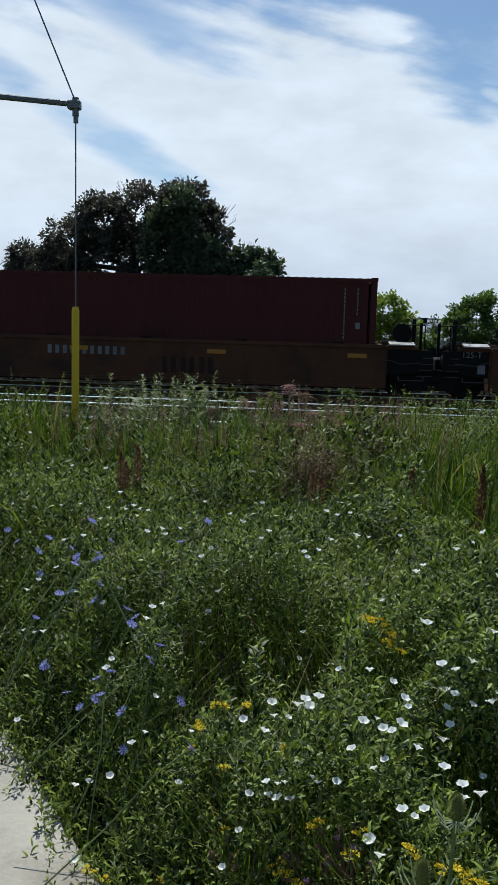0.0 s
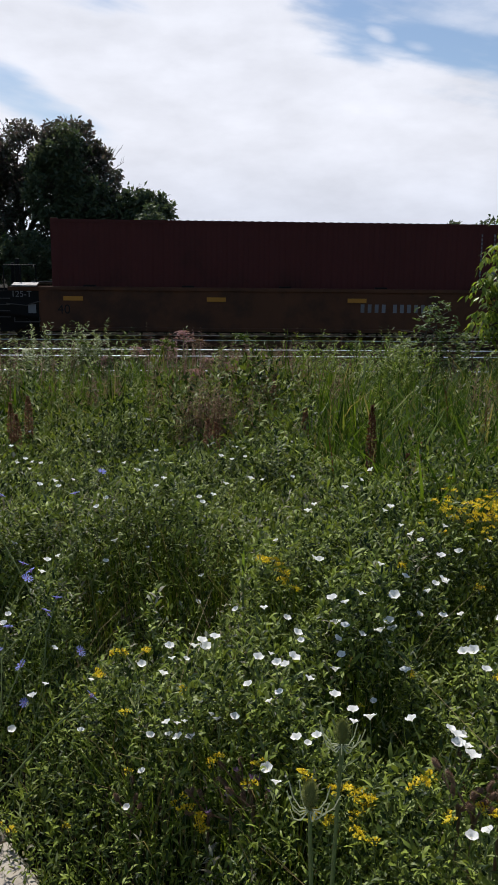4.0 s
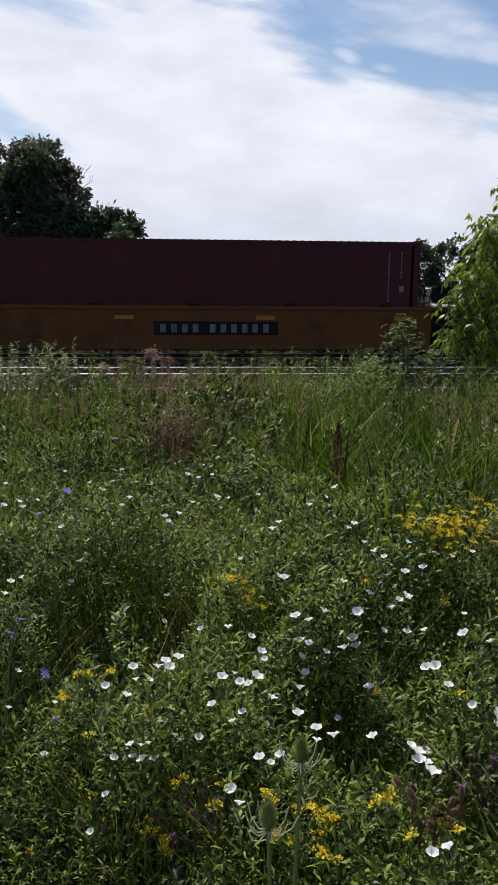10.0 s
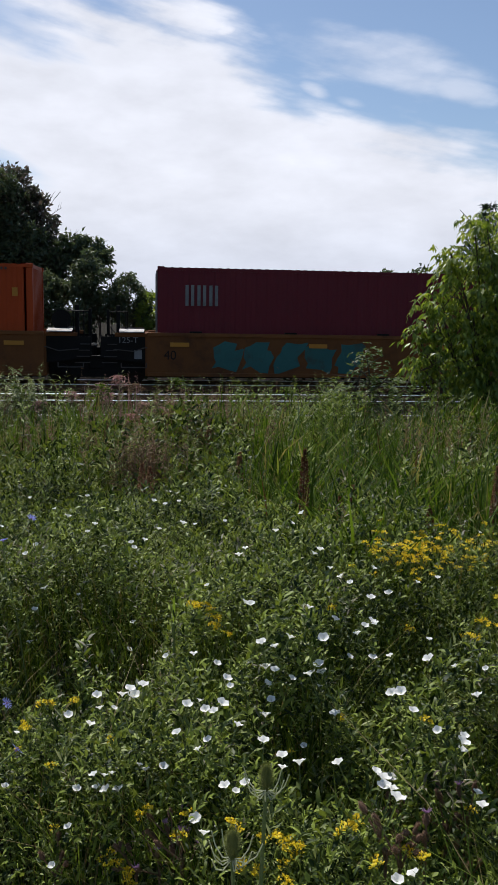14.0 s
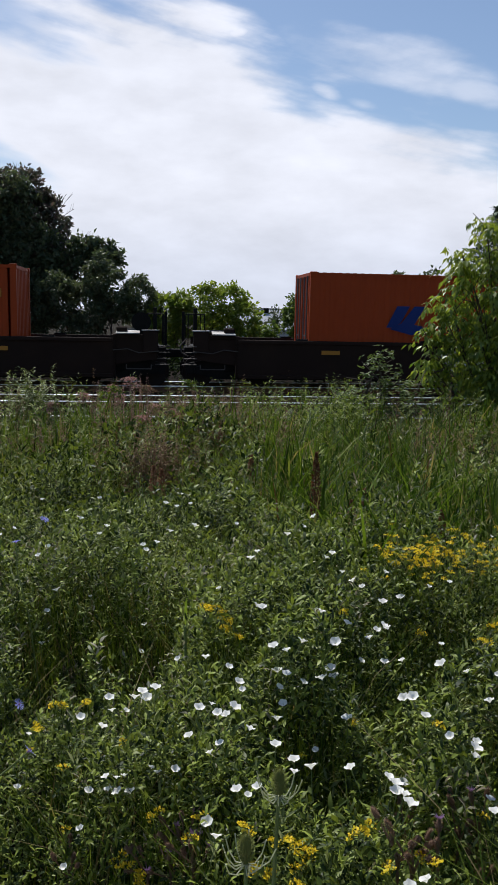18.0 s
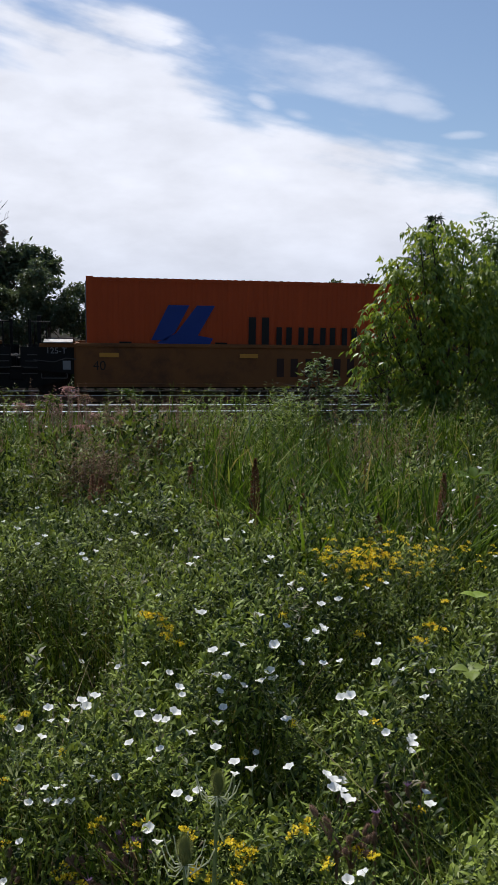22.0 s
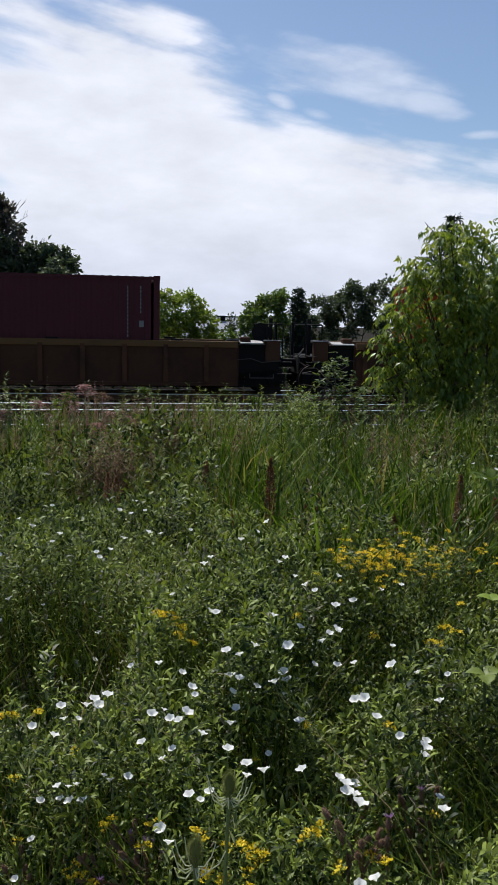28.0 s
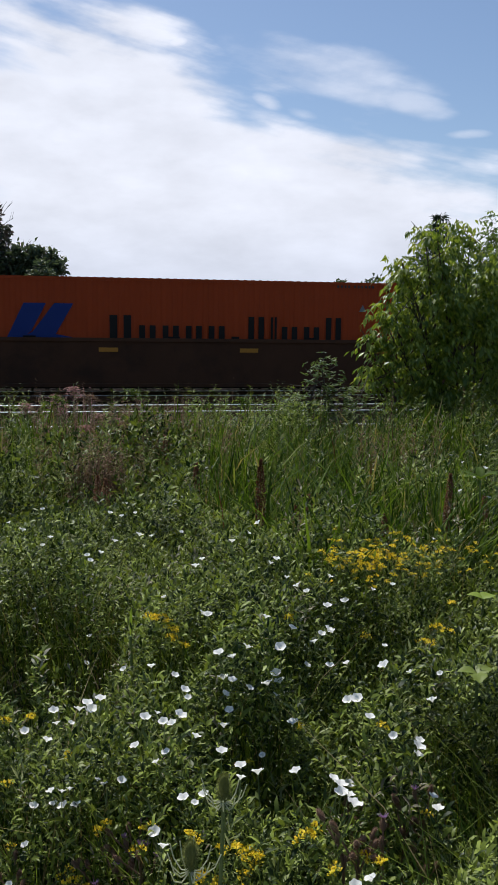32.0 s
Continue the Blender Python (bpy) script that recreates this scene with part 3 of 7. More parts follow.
def track(n, shine):
    yc = TRACK_Y - n * SPACING
    t = empty("railway_track", "steel rails on dark wooden ties in crushed stone", "railway track", "parallel tracks")
    for side in (-0.7535, 0.7535):
        ob = part("rail", rail_profile(bmesh.new(), yc + side), M["rail"], t)
        top = part("rail_head", rail_crown(bmesh.new(), yc + side), M[shine], ob, "polished running surface")
    tie = box(bmesh.new(), -0.115, 0.115, yc - 1.28, yc + 1.28, -0.37, -0.187, 0.012)
    first = part("tie", tie, M["tie"], t)
    first.location.x = -16.0
    for k in range(1, 72):
        ob = new("tie", first.data)
        ob.parent, ob.location.x = t, -16.0 + 0.53 * k + rng.normal(0, 0.015)


track(0, "shiny")
track(1, "shiny")
track(2, "shiny")


def path_slab():
    """Concrete walk that the meadow grows over; its edge runs away to the left."""
    bm = bmesh.new()
    a, b = Vector((PATH_A[0], PATH_A[1], 0)), Vector((PATH_B[0], PATH_B[1], 0))
    d = (a - b).normalized()
    side = Vector((-d.y, d.x, 0))
    if side.x > 0:
        side = -side
    z = GROUND + 0.045
    walkway = empty("pavement", "pale worn concrete footpath beside the meadow", "path")
    walkway["kind"] = "structure"
    for k in range(-7, 4):
        p0, p1 = b + d * (1.5 * k + 0.006), b + d * (1.5 * k + 1.494)
        bm = bmesh.new()
        ring = [p0, p1, p1 + side * 1.5, p0 + side * 1.5]
        low = [bm.verts.new((p.x, p.y, z - 0.14)) for p in ring]
        top = [bm.verts.new((p.x, p.y, z)) for p in ring]
        bm.faces.new(low[::-1])
        bm.faces.new(top)
        for i in range(4):
            j = (i + 1) % 4
            bm.faces.new((low[i], low[j], top[j], top[i]))
        bmesh.ops.recalc_face_normals(bm, faces=bm.faces)
        bmesh.ops.bevel(bm, geom=list(bm.edges), offset=0.012, segments=1, affect="EDGES")
        part("slab", bm, M["concrete"], walkway)


PATH_A, PATH_B = (-1.01, 2.75), (-0.495, 1.99)
path_slab()


# ---- the train ----
LONG = 12.19  # a forty-foot box
TOP = 3.150
FLOOR = TOP - 2.896


def wave(bm, length, z0, z1, y, depth, pitch):
    """A corrugated wall along x, crests at y, troughs depth further in."""
    x = 0.0
    step = pitch / 4
    k = 0
    cols = []
    while x <= length + 1e-6:
        inner = (k % 4) in (2, 3)
        cols.append((min(x, length), y + (depth if inner else 0.0)))
        x += step * (0.7 if k % 2 else 1.3)
        k += 1
    for a, b in zip(cols, cols[1:]):
        bm.faces.new([bm.verts.new(p) for p in ((a[0], a[1], z0), (b[0], b[1], z0), (b[0], b[1], z1), (a[0], a[1], z1))])
    bmesh.ops.remove_doubles(bm, verts=bm.verts, dist=1e-4)
    return bm


def container(paint, label):
    """A forty-foot freight box, its near lower corner on the left at the origin; it stands in its car."""
    thing = empty("shipping_container", label, "container", "containers on the train")
    m = M[paint]
    w = 1.219
    for s in (-1, 1):
        bm = bmesh.new()
        wave(bm, LONG - 0.30, 0.16, 2.80, 0.0, 0.020, 0.278)
        bmesh.ops.transform(bm, matrix=Matrix.Translation((0.15, s * (w - 0.012), 0)) @ Matrix.Diagonal((1, -s, 1, 1)), verts=bm.verts)
        part("side_panel", bm, m, thing)
        part("top_rail", box(bmesh.new(), 0.1, LONG - 0.1, s * w - (0.07 if s > 0 else 0), s * w + (0.07 if s < 0 else 0), 2.79, 2.87), m, thing)
        part("bottom_rail", box(bmesh.new(), 0.1, LONG - 0.1, s * w - (0.09 if s > 0 else 0), s * w + (0.09 if s < 0 else 0), 0.02, 0.17), m, thing)
        for x0 in (0.0, LONG - 0.16):
            part("corner_post", box(bmesh.new(), x0, x0 + 0.16, s * w - (0.16 if s > 0 else 0.0), s * w + (0.16 if s < 0 else 0.0), 0.118, 2.778), m, thing)
            for z0 in (0.0, 2.778):
                part("corner_casting", box(bmesh.new(), x0 - 0.004, x0 + 0.178 - 0.004, s * (w + 0.004) - (0.162 if s > 0 else 0), s * (w + 0.004) + (0.162 if s < 0 else 0), z0, z0 + 0.118, 0.008), m, thing)
    roof = bmesh.new()
    wave(roof, LONG - 0.30, -1.15, 1.15, 0.0, 0.02, 0.21)
    bmesh.ops.transform(roof, matrix=Matrix.Translation((0.15, 0, 2.882)) @ Matrix.Rotation(radians(-90), 4, "X"), verts=roof.verts)
    part("roof_panel", roof, m, thing)
    part("floor_panel", box(bmesh.new(), 0.16, LONG - 0.16, -1.12, 1.12, 0.05, 0.15), M["steel"], thing)
    # front wall at the right end, doors with lock rods at the left end
    front = wave(bmesh.new(), 2.1, 0.16, 2.78, 0.0, 0.04, 0.25)
    bmesh.ops.transform(front, matrix=Matrix.Translation((LONG - 0.02, -1.05, 0)) @ Matrix.Rotation(radians(90), 4, "Z"), verts=front.verts)
    part("front_wall", front, m, thing)
    for k, y0 in enumerate((-1.05, 0.005)):
        leaf = wave(bmesh.new(), 1.045, 0.16, 2.78, 0.0, 0.036, 0.34)
        bmesh.ops.transform(leaf, matrix=Matrix.Translation((0.03, y0 + 1.045, 0)) @ Matrix.Rotation(radians(-90), 4, "Z"), verts=leaf.verts)
        door = part("door", leaf, m, thing)
        for y in (y0 + 0.28, y0 + 0.74):
            part("lock_rod", rod(bmesh.new(), (-0.012, y, 0.14), (-0.012, y, 2.79), 0.019), M["zinc"], door, "grey steel lock rod")
        part("door_handle", box(bmesh.new(), -0.035, -0.012, y0 + 0.28, y0 + 0.62, 1.15, 1.19), M["zinc"], door)
    for x0 in (0.01, LONG - 0.13):
        part("header", box(bmesh.new(), x0, x0 + 0.12, -1.06, 1.06, 2.78, 2.875), m, thing)
        part("sill", box(bmesh.new(), x0, x0 + 0.12, -1.06, 1.06, 0.02, 0.16), m, thing)
    return thing


def plate(thing, name, x0, x1, z0, z1, paint, y=-1.232, thick=0.004, label=""):
    return part(name, box(bmesh.new(), x0, x1, y - thick, y, z0, z1), M[paint], thing, label)


def word_bars(thing, x0, x1, z0, z1, shapes, paint, y=-1.232, name="lettering_bar"):
    """A word as plain bars: each shape is its width and the heights, in parts of the letter height, between which it reaches."""
    total = sum(s[0] for s in shapes)
    x = x0
    gain = (x1 - x0) / total
    for width, low, high in shapes:
        if high > low:
            a, b, c, d = x + 0.09 * gain, x + (width - 0.06) * gain, z0 + low * (z1 - z0), z0 + high * (z1 - z0)
            b = a + (b - a) * 0.86
            pen = min(0.36 * (b - a), 0.2)
            for x_bar in ((a,) if b - a < 0.12 or d - c < 0.3 else (a, b - pen)):
                wide = (b - a) * 0.72 if b - a < 0.12 or d - c < 0.3 else pen
                part(name, box(bmesh.new(), x_bar, x_bar + wide, y - 0.004, y, c, d), M[paint], thing, "plain bars in place of a letter")
        x += width * gain


WORD_A = [(1.0, 0, 1), (0.8, 0, 0.72), (0.8, -0.22, 0.72), (0.8, 0, 0.72), (0.8, -0.22, 0.72), (0.6, 0.28, 0.42),
          (0.8, 0, 1), (0.4, 0, 1), (0.8, 0, 0.72), (0.8, -0.22, 0.72), (0.8, 0, 1)]
CAPS3, CAPS4, CAPS7 = [(1, 0, 1)] * 3, [(1, 0, 1)] * 4, [(1, 0, 1)] * 7
DIGITS = [(1, 0, 1)] * 4 + [(0.6, 0, 0)] + [(1, 0, 1)] * 6


def emblem(thing, x0, z0, s):
    """A blue mark of slanted strokes."""
    bm = bmesh.new()
    y0, y1 = -1.237, -1.232
    prism(bm, [(x0, z0 + 0.25 * s), (x0 + 0.36 * s, z0 + 0.98 * s), (x0 + 0.80 * s, z0 + 0.98 * s), (x0 + 0.5 * s, z0 + 0.42 * s), (x0 + 0.3 * s, z0 + 0.25 * s)], y0, y1)
    prism(bm, [(x0 + 0.12 * s, z0 + 0.20 * s), (x0 + 0.52 * s, z0 + 0.40 * s), (x0 + 0.96 * s, z0 + 0.98 * s), (x0 + 1.34 * s, z0 + 0.98 * s), (x0 + 0.98 * s, z0 + 0.36 * s), (x0 + 1.3 * s, z0 + 0.30 * s), (x0 + 1.2 * s, z0 + 0.1 * s), (x0 + 0.9 * s, z0)], y0, y1)
    part("emblem", bm, M["navy"], thing, "blue emblem of slanted strokes")


def box_marks(thing):
    """The small stencilled code, plates and warning triangle near one end."""
    for x, z0, z1 in ((LONG - 0.86, 1.35, 2.62), (LONG - 0.52, 1.9, 2.62)):
        bm = bmesh.new()
        z = z1
        while z > z0:
            box(bm, x, x + 0.036, -1.236, -1.232, z - 0.075, z)
            z -= 0.105
        part("code_bar", bm, M["silver"], thing, "plain bars of stencilled code")
    plate(thing, "data_plate", LONG - 0.54, LONG - 0.42, 1.55, 1.72, "silver")


def small_marks(thing):
    bm = prism(bmesh.new(), [(LONG - 1.05, 2.08), (LONG - 0.85, 2.08), (LONG - 0.95, 2.27)], -1.236, -1.232)
    part("warning_triangle", bm, M["silver"], thing, "pale warning triangle")
    plate(thing, "data_plate", LONG - 0.52, LONG - 0.38, 2.05, 2.27, "amber")
    word_bars(thing, LONG - 1.7, LONG - 0.6, 2.72, 2.79, DIGITS, "iron", name="code_bar")


def brand_large(thing):
    emblem(thing, 1.68, 0.93, 1.28)
    word_bars(thing, 4.25, 10.75, 0.98, 1.90, WORD_A, "ink")
    small_marks(thing)


def brand_small(thing):
    emblem(thing, 2.13, 1.24, 0.80)
    word_bars(thing, 3.62, 7.40, 1.36, 1.86, WORD_A, "ink")
    small_marks(thing)


def lettering(text, size, paint, parent, x, z, y):
    """Readable words as flat raised letters facing the camera's side."""
    curve = bpy.data.curves.new("lettering", "FONT")
    curve.body, curve.size, curve.extrude = text, size, 0.002
    ob = bpy.data.objects.new("lettering", curve)
    scene.collection.objects.link(ob)
    mesh = bpy.data.meshes.new_from_object(ob.evaluated_get(bpy.context.evaluated_depsgraph_get()))
    bpy.data.objects.remove(ob)
    mesh.materials.clear()
    mesh.materials.append(M[paint])
    made = new("lettering", mesh)
    made.parent = parent
    made.matrix_basis = pose(x, y, z, 90, 0, 0)
    return made


def truck(parent, x):
    """A four-wheel bogie under a car."""
    t = part("truck", box(box(bmesh.new(), x - 0.2, x + 0.2, -1.1, 1.1, 0.42, 0.7, 0.03), x - 0.9, x + 0.9, -0.25, 0.25, 0.45, 0.6), M["steel"], parent, "dark cast-steel truck")
    for s in (-1, 1):
        frame_side = prism(bmesh.new(), [(x - 1.2, 0.34), (x - 1.25, 0.62), (x - 0.5, 0.78), (x + 0.5, 0.78), (x + 1.25, 0.62), (x + 1.2, 0.34), (x + 0.9, 0.36), (x + 0.45, 0.22), (x - 0.45, 0.22), (x - 0.9, 0.36)], s * 1.0 - 0.07, s * 1.0 + 0.07)
        part("side_frame", frame_side, M["steel"], t)
        for dx in (-0.88, 0.88):
            wheel = rod(bmesh.new(), (x + dx, s * 0.76 - 0.065, 0.42), (x + dx, s * 0.76 + 0.065, 0.42), 0.42, sides=24)
            rod(wheel, (x + dx, s * 0.70, 0.42), (x + dx, s * 0.675, 0.42), 0.455, sides=24)
            part("wheel", wheel, M["wheel"], t)
    for dx in (-0.88, 0.88):
        part("axle", rod(bmesh.new(), (x + dx, -0.7, 0.42), (x + dx, 0.7, 0.42), 0.08), M["wheel"], t)
        for s in (-1, 1):
            part("bearing_cap", rod(bmesh.new(), (x + dx, s * 1.06, 0.45), (x + dx, s * 1.16, 0.45), 0.12, sides=12), M["steel"], t)
    return t


def tilted(x0, x1, y, half, z):
    """A walkway plate that slopes down towards the side of the car."""
    bm = box(bmesh.new(), x0, x1, y - half, y + half, z - 0.03, z)
    for v in bm.verts:
        v.co.z += 0.16 * (half - abs(v.co.y) + abs(y))
    return bm


def well_car(paint, label, left, right, near_end, far_end, shared, ribs=False, joint=False, side_top=1.42, low=0.27, raised=0.0):
    """A container well car. Its box's left end is at x = 0; the trough runs from left to right, the ends from near_end to far_end."""
    car = empty("well_car", label, "railway car", "cars of the train")
    m = M[paint]
    tip = 0.12 if joint else 0.5
    wall_a, wall_b = (-1.2, LONG + 1.2) if raised else (left, right)
    for s in (-1, 1):
        y = s * 1.44
        wall = part("side_wall", box(bmesh.new(), wall_a, wall_b, y - 0.012, y + 0.012, low + 0.08, side_top - 0.05), m, car)
        # on ribbed cars a paler chord colour stands for sun on the top edge
        part("top_chord", box(bmesh.new(), wall_a, wall_b, y - (0.06 if s < 0 else 0.09), y + (0.09 if s < 0 else 0.06), side_top - (0.17 if ribs else 0.10), side_top, 0.01), M["chord"] if ribs else m, car)
        part("bottom_chord", box(bmesh.new(), wall_a, wall_b, y - 0.045, y + 0.045, low, low + 0.10, 0.01), m, car)
        if ribs:
            x = left + 0.25
            while x < right:
                # ribs take the lighter rust paint to stand for light catching them
                part("rib", box(bmesh.new(), x - 0.06, x + 0.06, y + s * 0.012, y + s * 0.075, low + 0.1, side_top - 0.1), M["rust_car"], car)
                x += 1.08
        for k in range(5):
            x = left + (right - left) * (k + 0.5) / 5
            part("guide", box(bmesh.new(), x - 0.16, x + 0.16, y - s * 0.03 - 0.05, y - s * 0.03 + 0.05, side_top, side_top + 0.045), M["steel"], car, "dark container guide")
        steel_ends = joint or raised or ribs
        for a, b, way in ((left, near_end + tip, -1), (right, far_end - tip, 1)):
            span = abs(b - a)
            knee = a + way * min(0.45 * span + 0.3, span)
            low_z = 1.02 if span > 1.8 else 1.30
            ring = [(a, 1.30), (knee, 1.30), (knee + way * min(0.3, span * 0.05 + 0.01), low_z), (b, low_z), (b, 0.75), (a, 0.60)]
            part("end_sheet", prism(bmesh.new(), ring if way > 0 else ring[::-1], y * 0.92 - 0.02, y * 0.92 + 0.02), M["steel"] if steel_ends else m, car)
            part("side_beam", box(bmesh.new(), min(a, knee), max(a, knee), y * 0.92 - 0.05, y * 0.92 + 0.05, 1.30, 1.40, 0.01), M["steel"] if steel_ends and not joint else m, car)
            part("walkway", tilted(min(a + way * 0.08, knee - way * 0.12), max(a + way * 0.08, knee - way * 0.12), y * 0.92, 0.2, 1.44), M["deck"], car, "worn bright walkway plate")
            if span > 1.8:
                part("walkway", tilted(min(b, b - way * 0.7), max(b, b - way * 0.7), y * 0.8, 0.3, 1.18), M["deck"], car, "worn bright walkway plate")
                part("step_bracket", box(bmesh.new(), b - way * 0.35 - 0.06, b - way * 0.35 + 0.06, y * 0.8 - 0.1, y * 0.8 + 0.1, low_z - 0.02, 1.13), M["steel"], car)
        for a, b in ((near_end + 0.35, left - 0.05), (right + 0.05, far_end - 0.35)):
            part("grab_iron", bent(bmesh.new(), [(a + 0.3, y * 0.99, 0.62), (a + 0.3, y * 1.0, 0.50), (a + 0.95, y * 1.0, 0.50), (a + 0.95, y * 0.99, 0.62)], 0.016), M["iron"], car, "worn bent step bar")
        if raised:
            for a, b, outer, joint_x in ((left, -0.16, left, wall_a - 0.004), (LONG + 0.16, right, right, wall_b + 0.004)):
                inner = b if outer == a else a
                ring = [(outer, 0.72), (outer, raised - 0.06), (inner, raised - 0.06), (inner, side_top + 0.004), (joint_x, side_top + 0.004), (joint_x, 0.32)]
                skirt = part("end_wall", prism(bmesh.new(), ring if outer == a else ring[::-1], y - 0.010, y + 0.010), m, car)
                # the paler colour stands for sun on this edge
                part("end_chord", box(bmesh.new(), a, b, y - 0.05, y + 0.05, raised - 0.06, raised, 0.01), M["chord"], skirt, "top edge painted paler, as if sunlit")
    if raised:
        for a, b in ((left, -0.16), (LONG + 0.16, right)):
            part("end_deck", box(bmesh.new(), a, b, -1.38, 1.38, raised - 0.05, raised - 0.02), M["steel"], car)
            part("end_sheet", box(bmesh.new(), (a if a < 0 else b) - 0.02, (a if a < 0 else b) + 0.02, -1.40, 1.40, 1.38, raised - 0.05), m, car)
    part("well_floor", box(bmesh.new(), wall_a, wall_b, -1.4, 1.4, low - 0.03, low + 0.03), M["steel"], car)
    for x in (left, right):
        part("bulkhead", box(bmesh.new(), x - 0.05, x + 0.05, -1.40, 1.40, 0.98 if raised else low, 1.38), m, car)
    for a, b in ((near_end, left), (right, far_end)):
        part("end_platform", box(bmesh.new(), a + tip / 2, b - tip / 2, -0.55, 0.55, 0.55, 1.07, 0.04), M["steel"], car)
        part("deck_plate", box(bmesh.new(), a + 0.45, b - 0.45, -1.05, 1.05, 1.06, 1.09), M["steel"], car)
    # end gear: hand rails, a brake wheel on its stand, hoses
    for x, s in ((near_end + 0.55, -1), (far_end - 0.55, 1)):
        for y in (-1.1, 1.1):
            part("hand_rail", bent(bmesh.new(), [(x - 0.22, y * 0.94, 1.08), (x - 0.22, y * 0.94, 1.95), (x + 0.22, y * 0.94, 1.95), (x + 0.22, y * 0.94, 1.08)], 0.016), M["steel"], car)
        part("corner_stake", box(bmesh.new(), x - 0.05, x + 0.05, -0.42, -0.30, 1.06, 2.12, 0.01), M["steel"], car)
        part("corner_stake", box(bmesh.new(), x + s * 0.3 - 0.04, x + s * 0.3 + 0.04, 0.36, 0.46, 1.06, 2.02, 0.01), M["steel"], car)
        inner = x - s * 0.12
        if not joint:
            post = part("end_post", box(bmesh.new(), inner - 0.2, inner + 0.2, -1.40, -1.18, 0.95, 1.50, 0.02), m, car)
            part("post_cap", box(bmesh.new(), inner - 0.23, inner + 0.23, -1.42, -1.16, 1.50, 1.525), M["deck"], post, "pale worn cap plate")
        for k, z in enumerate((0.62, 0.78, 0.94, 1.1)):
            part("rung", rod(bmesh.new(), (x + s * 0.20 - 0.2 + 0.05 * k, -1.43, z), (x + s * 0.20 + 0.2, -1.43, z), 0.012, sides=6), M["iron"], car, "worn ladder rung")
        if not joint:
            part("valve_box", box(bmesh.new(), inner - s * 0.75 - 0.14, inner - s * 0.75 + 0.14, -1.38, -1.12, 1.40, 1.60, 0.03), m, car)
        part("brake_pipe", bent(bmesh.new(), [(inner - s * 1.0, -1.40, 0.98), (inner - s * 0.6, -1.41, 1.02), (inner - s * 0.3, -1.41, 0.92), (x + s * 0.1, -1.41, 0.97)], 0.014), M["iron"], car, "thin worn brake pipe")
    stand = part("brake_stand", box(bmesh.new(), far_end - 0.98, far_end - 0.86, -0.86, -0.74, 1.08, 1.72), M["steel"], car)
    part("brake_wheel", rod(rod(bmesh.new(), (far_end - 0.92, -0.92, 1.72), (far_end - 0.92, -0.9, 1.72), 0.26, sides=18), (far_end - 0.92, -0.90, 1.72), (far_end - 0.92, -0.78, 1.72), 0.05), M["steel"], stand)
    part("air_hose", bent(bmesh.new(), [(near_end + 0.3, -0.9, 1.3), (near_end + 0.12, -1.0, 1.1), (near_end + 0.16, -1.0, 0.92), (near_end + 0.34, -0.95, 0.82)], 0.022), M["iron"], car, "worn rubber hose")
    for a, b in ((near_end - 0.02, near_end + 0.5), (far_end - 0.5, far_end + 0.02)):
        part("coupler", box(bmesh.new(), a, b, -0.12, 0.12, 0.75, 0.98, 0.02), M["steel"], car)
    for k in range(0 if ribs else 4):
        x = max(left, -0.3) + 0.6 + (min(right, LONG + 0.3) - max(left, -0.3) - 1.6) * k / 3
        part("reflector", box(bmesh.new(), x, x + 0.5, -1.516, -1.505, side_top - 0.36, side_top - 0.25), M["amber"], car, "yellow reflector strip")
    truck(car, near_end if joint and shared[0] else (left + 0.5 if raised else near_end + 1.5))
    if not (joint and shared[1]):
        truck(car, right - 0.5 if raised else far_end - 1.5)
    return car


KEYED = []


def couple(thing, start, lift=0.0):
    thing.matrix_basis = pose(start, TRACK_Y, lift)
    KEYED.append((thing, start, lift))
    return thing


CAR_KINDS = {
    "short": ("yellow_car", "faded yellow container well car with sprayed marks", {}),
    "rusty": ("rust_car", "rusty orange-brown container well car", {}),
    "long": ("brown_car", "long brown container well car", {"side_top": 1.56, "raised": 1.80}),
    "dark": ("dark_car", "low black container well car", {"side_top": 1.30}),
    "ribbed": ("brown_car", "brown ribbed container well car", {"ribs": True, "side_top": 1.47}),
}


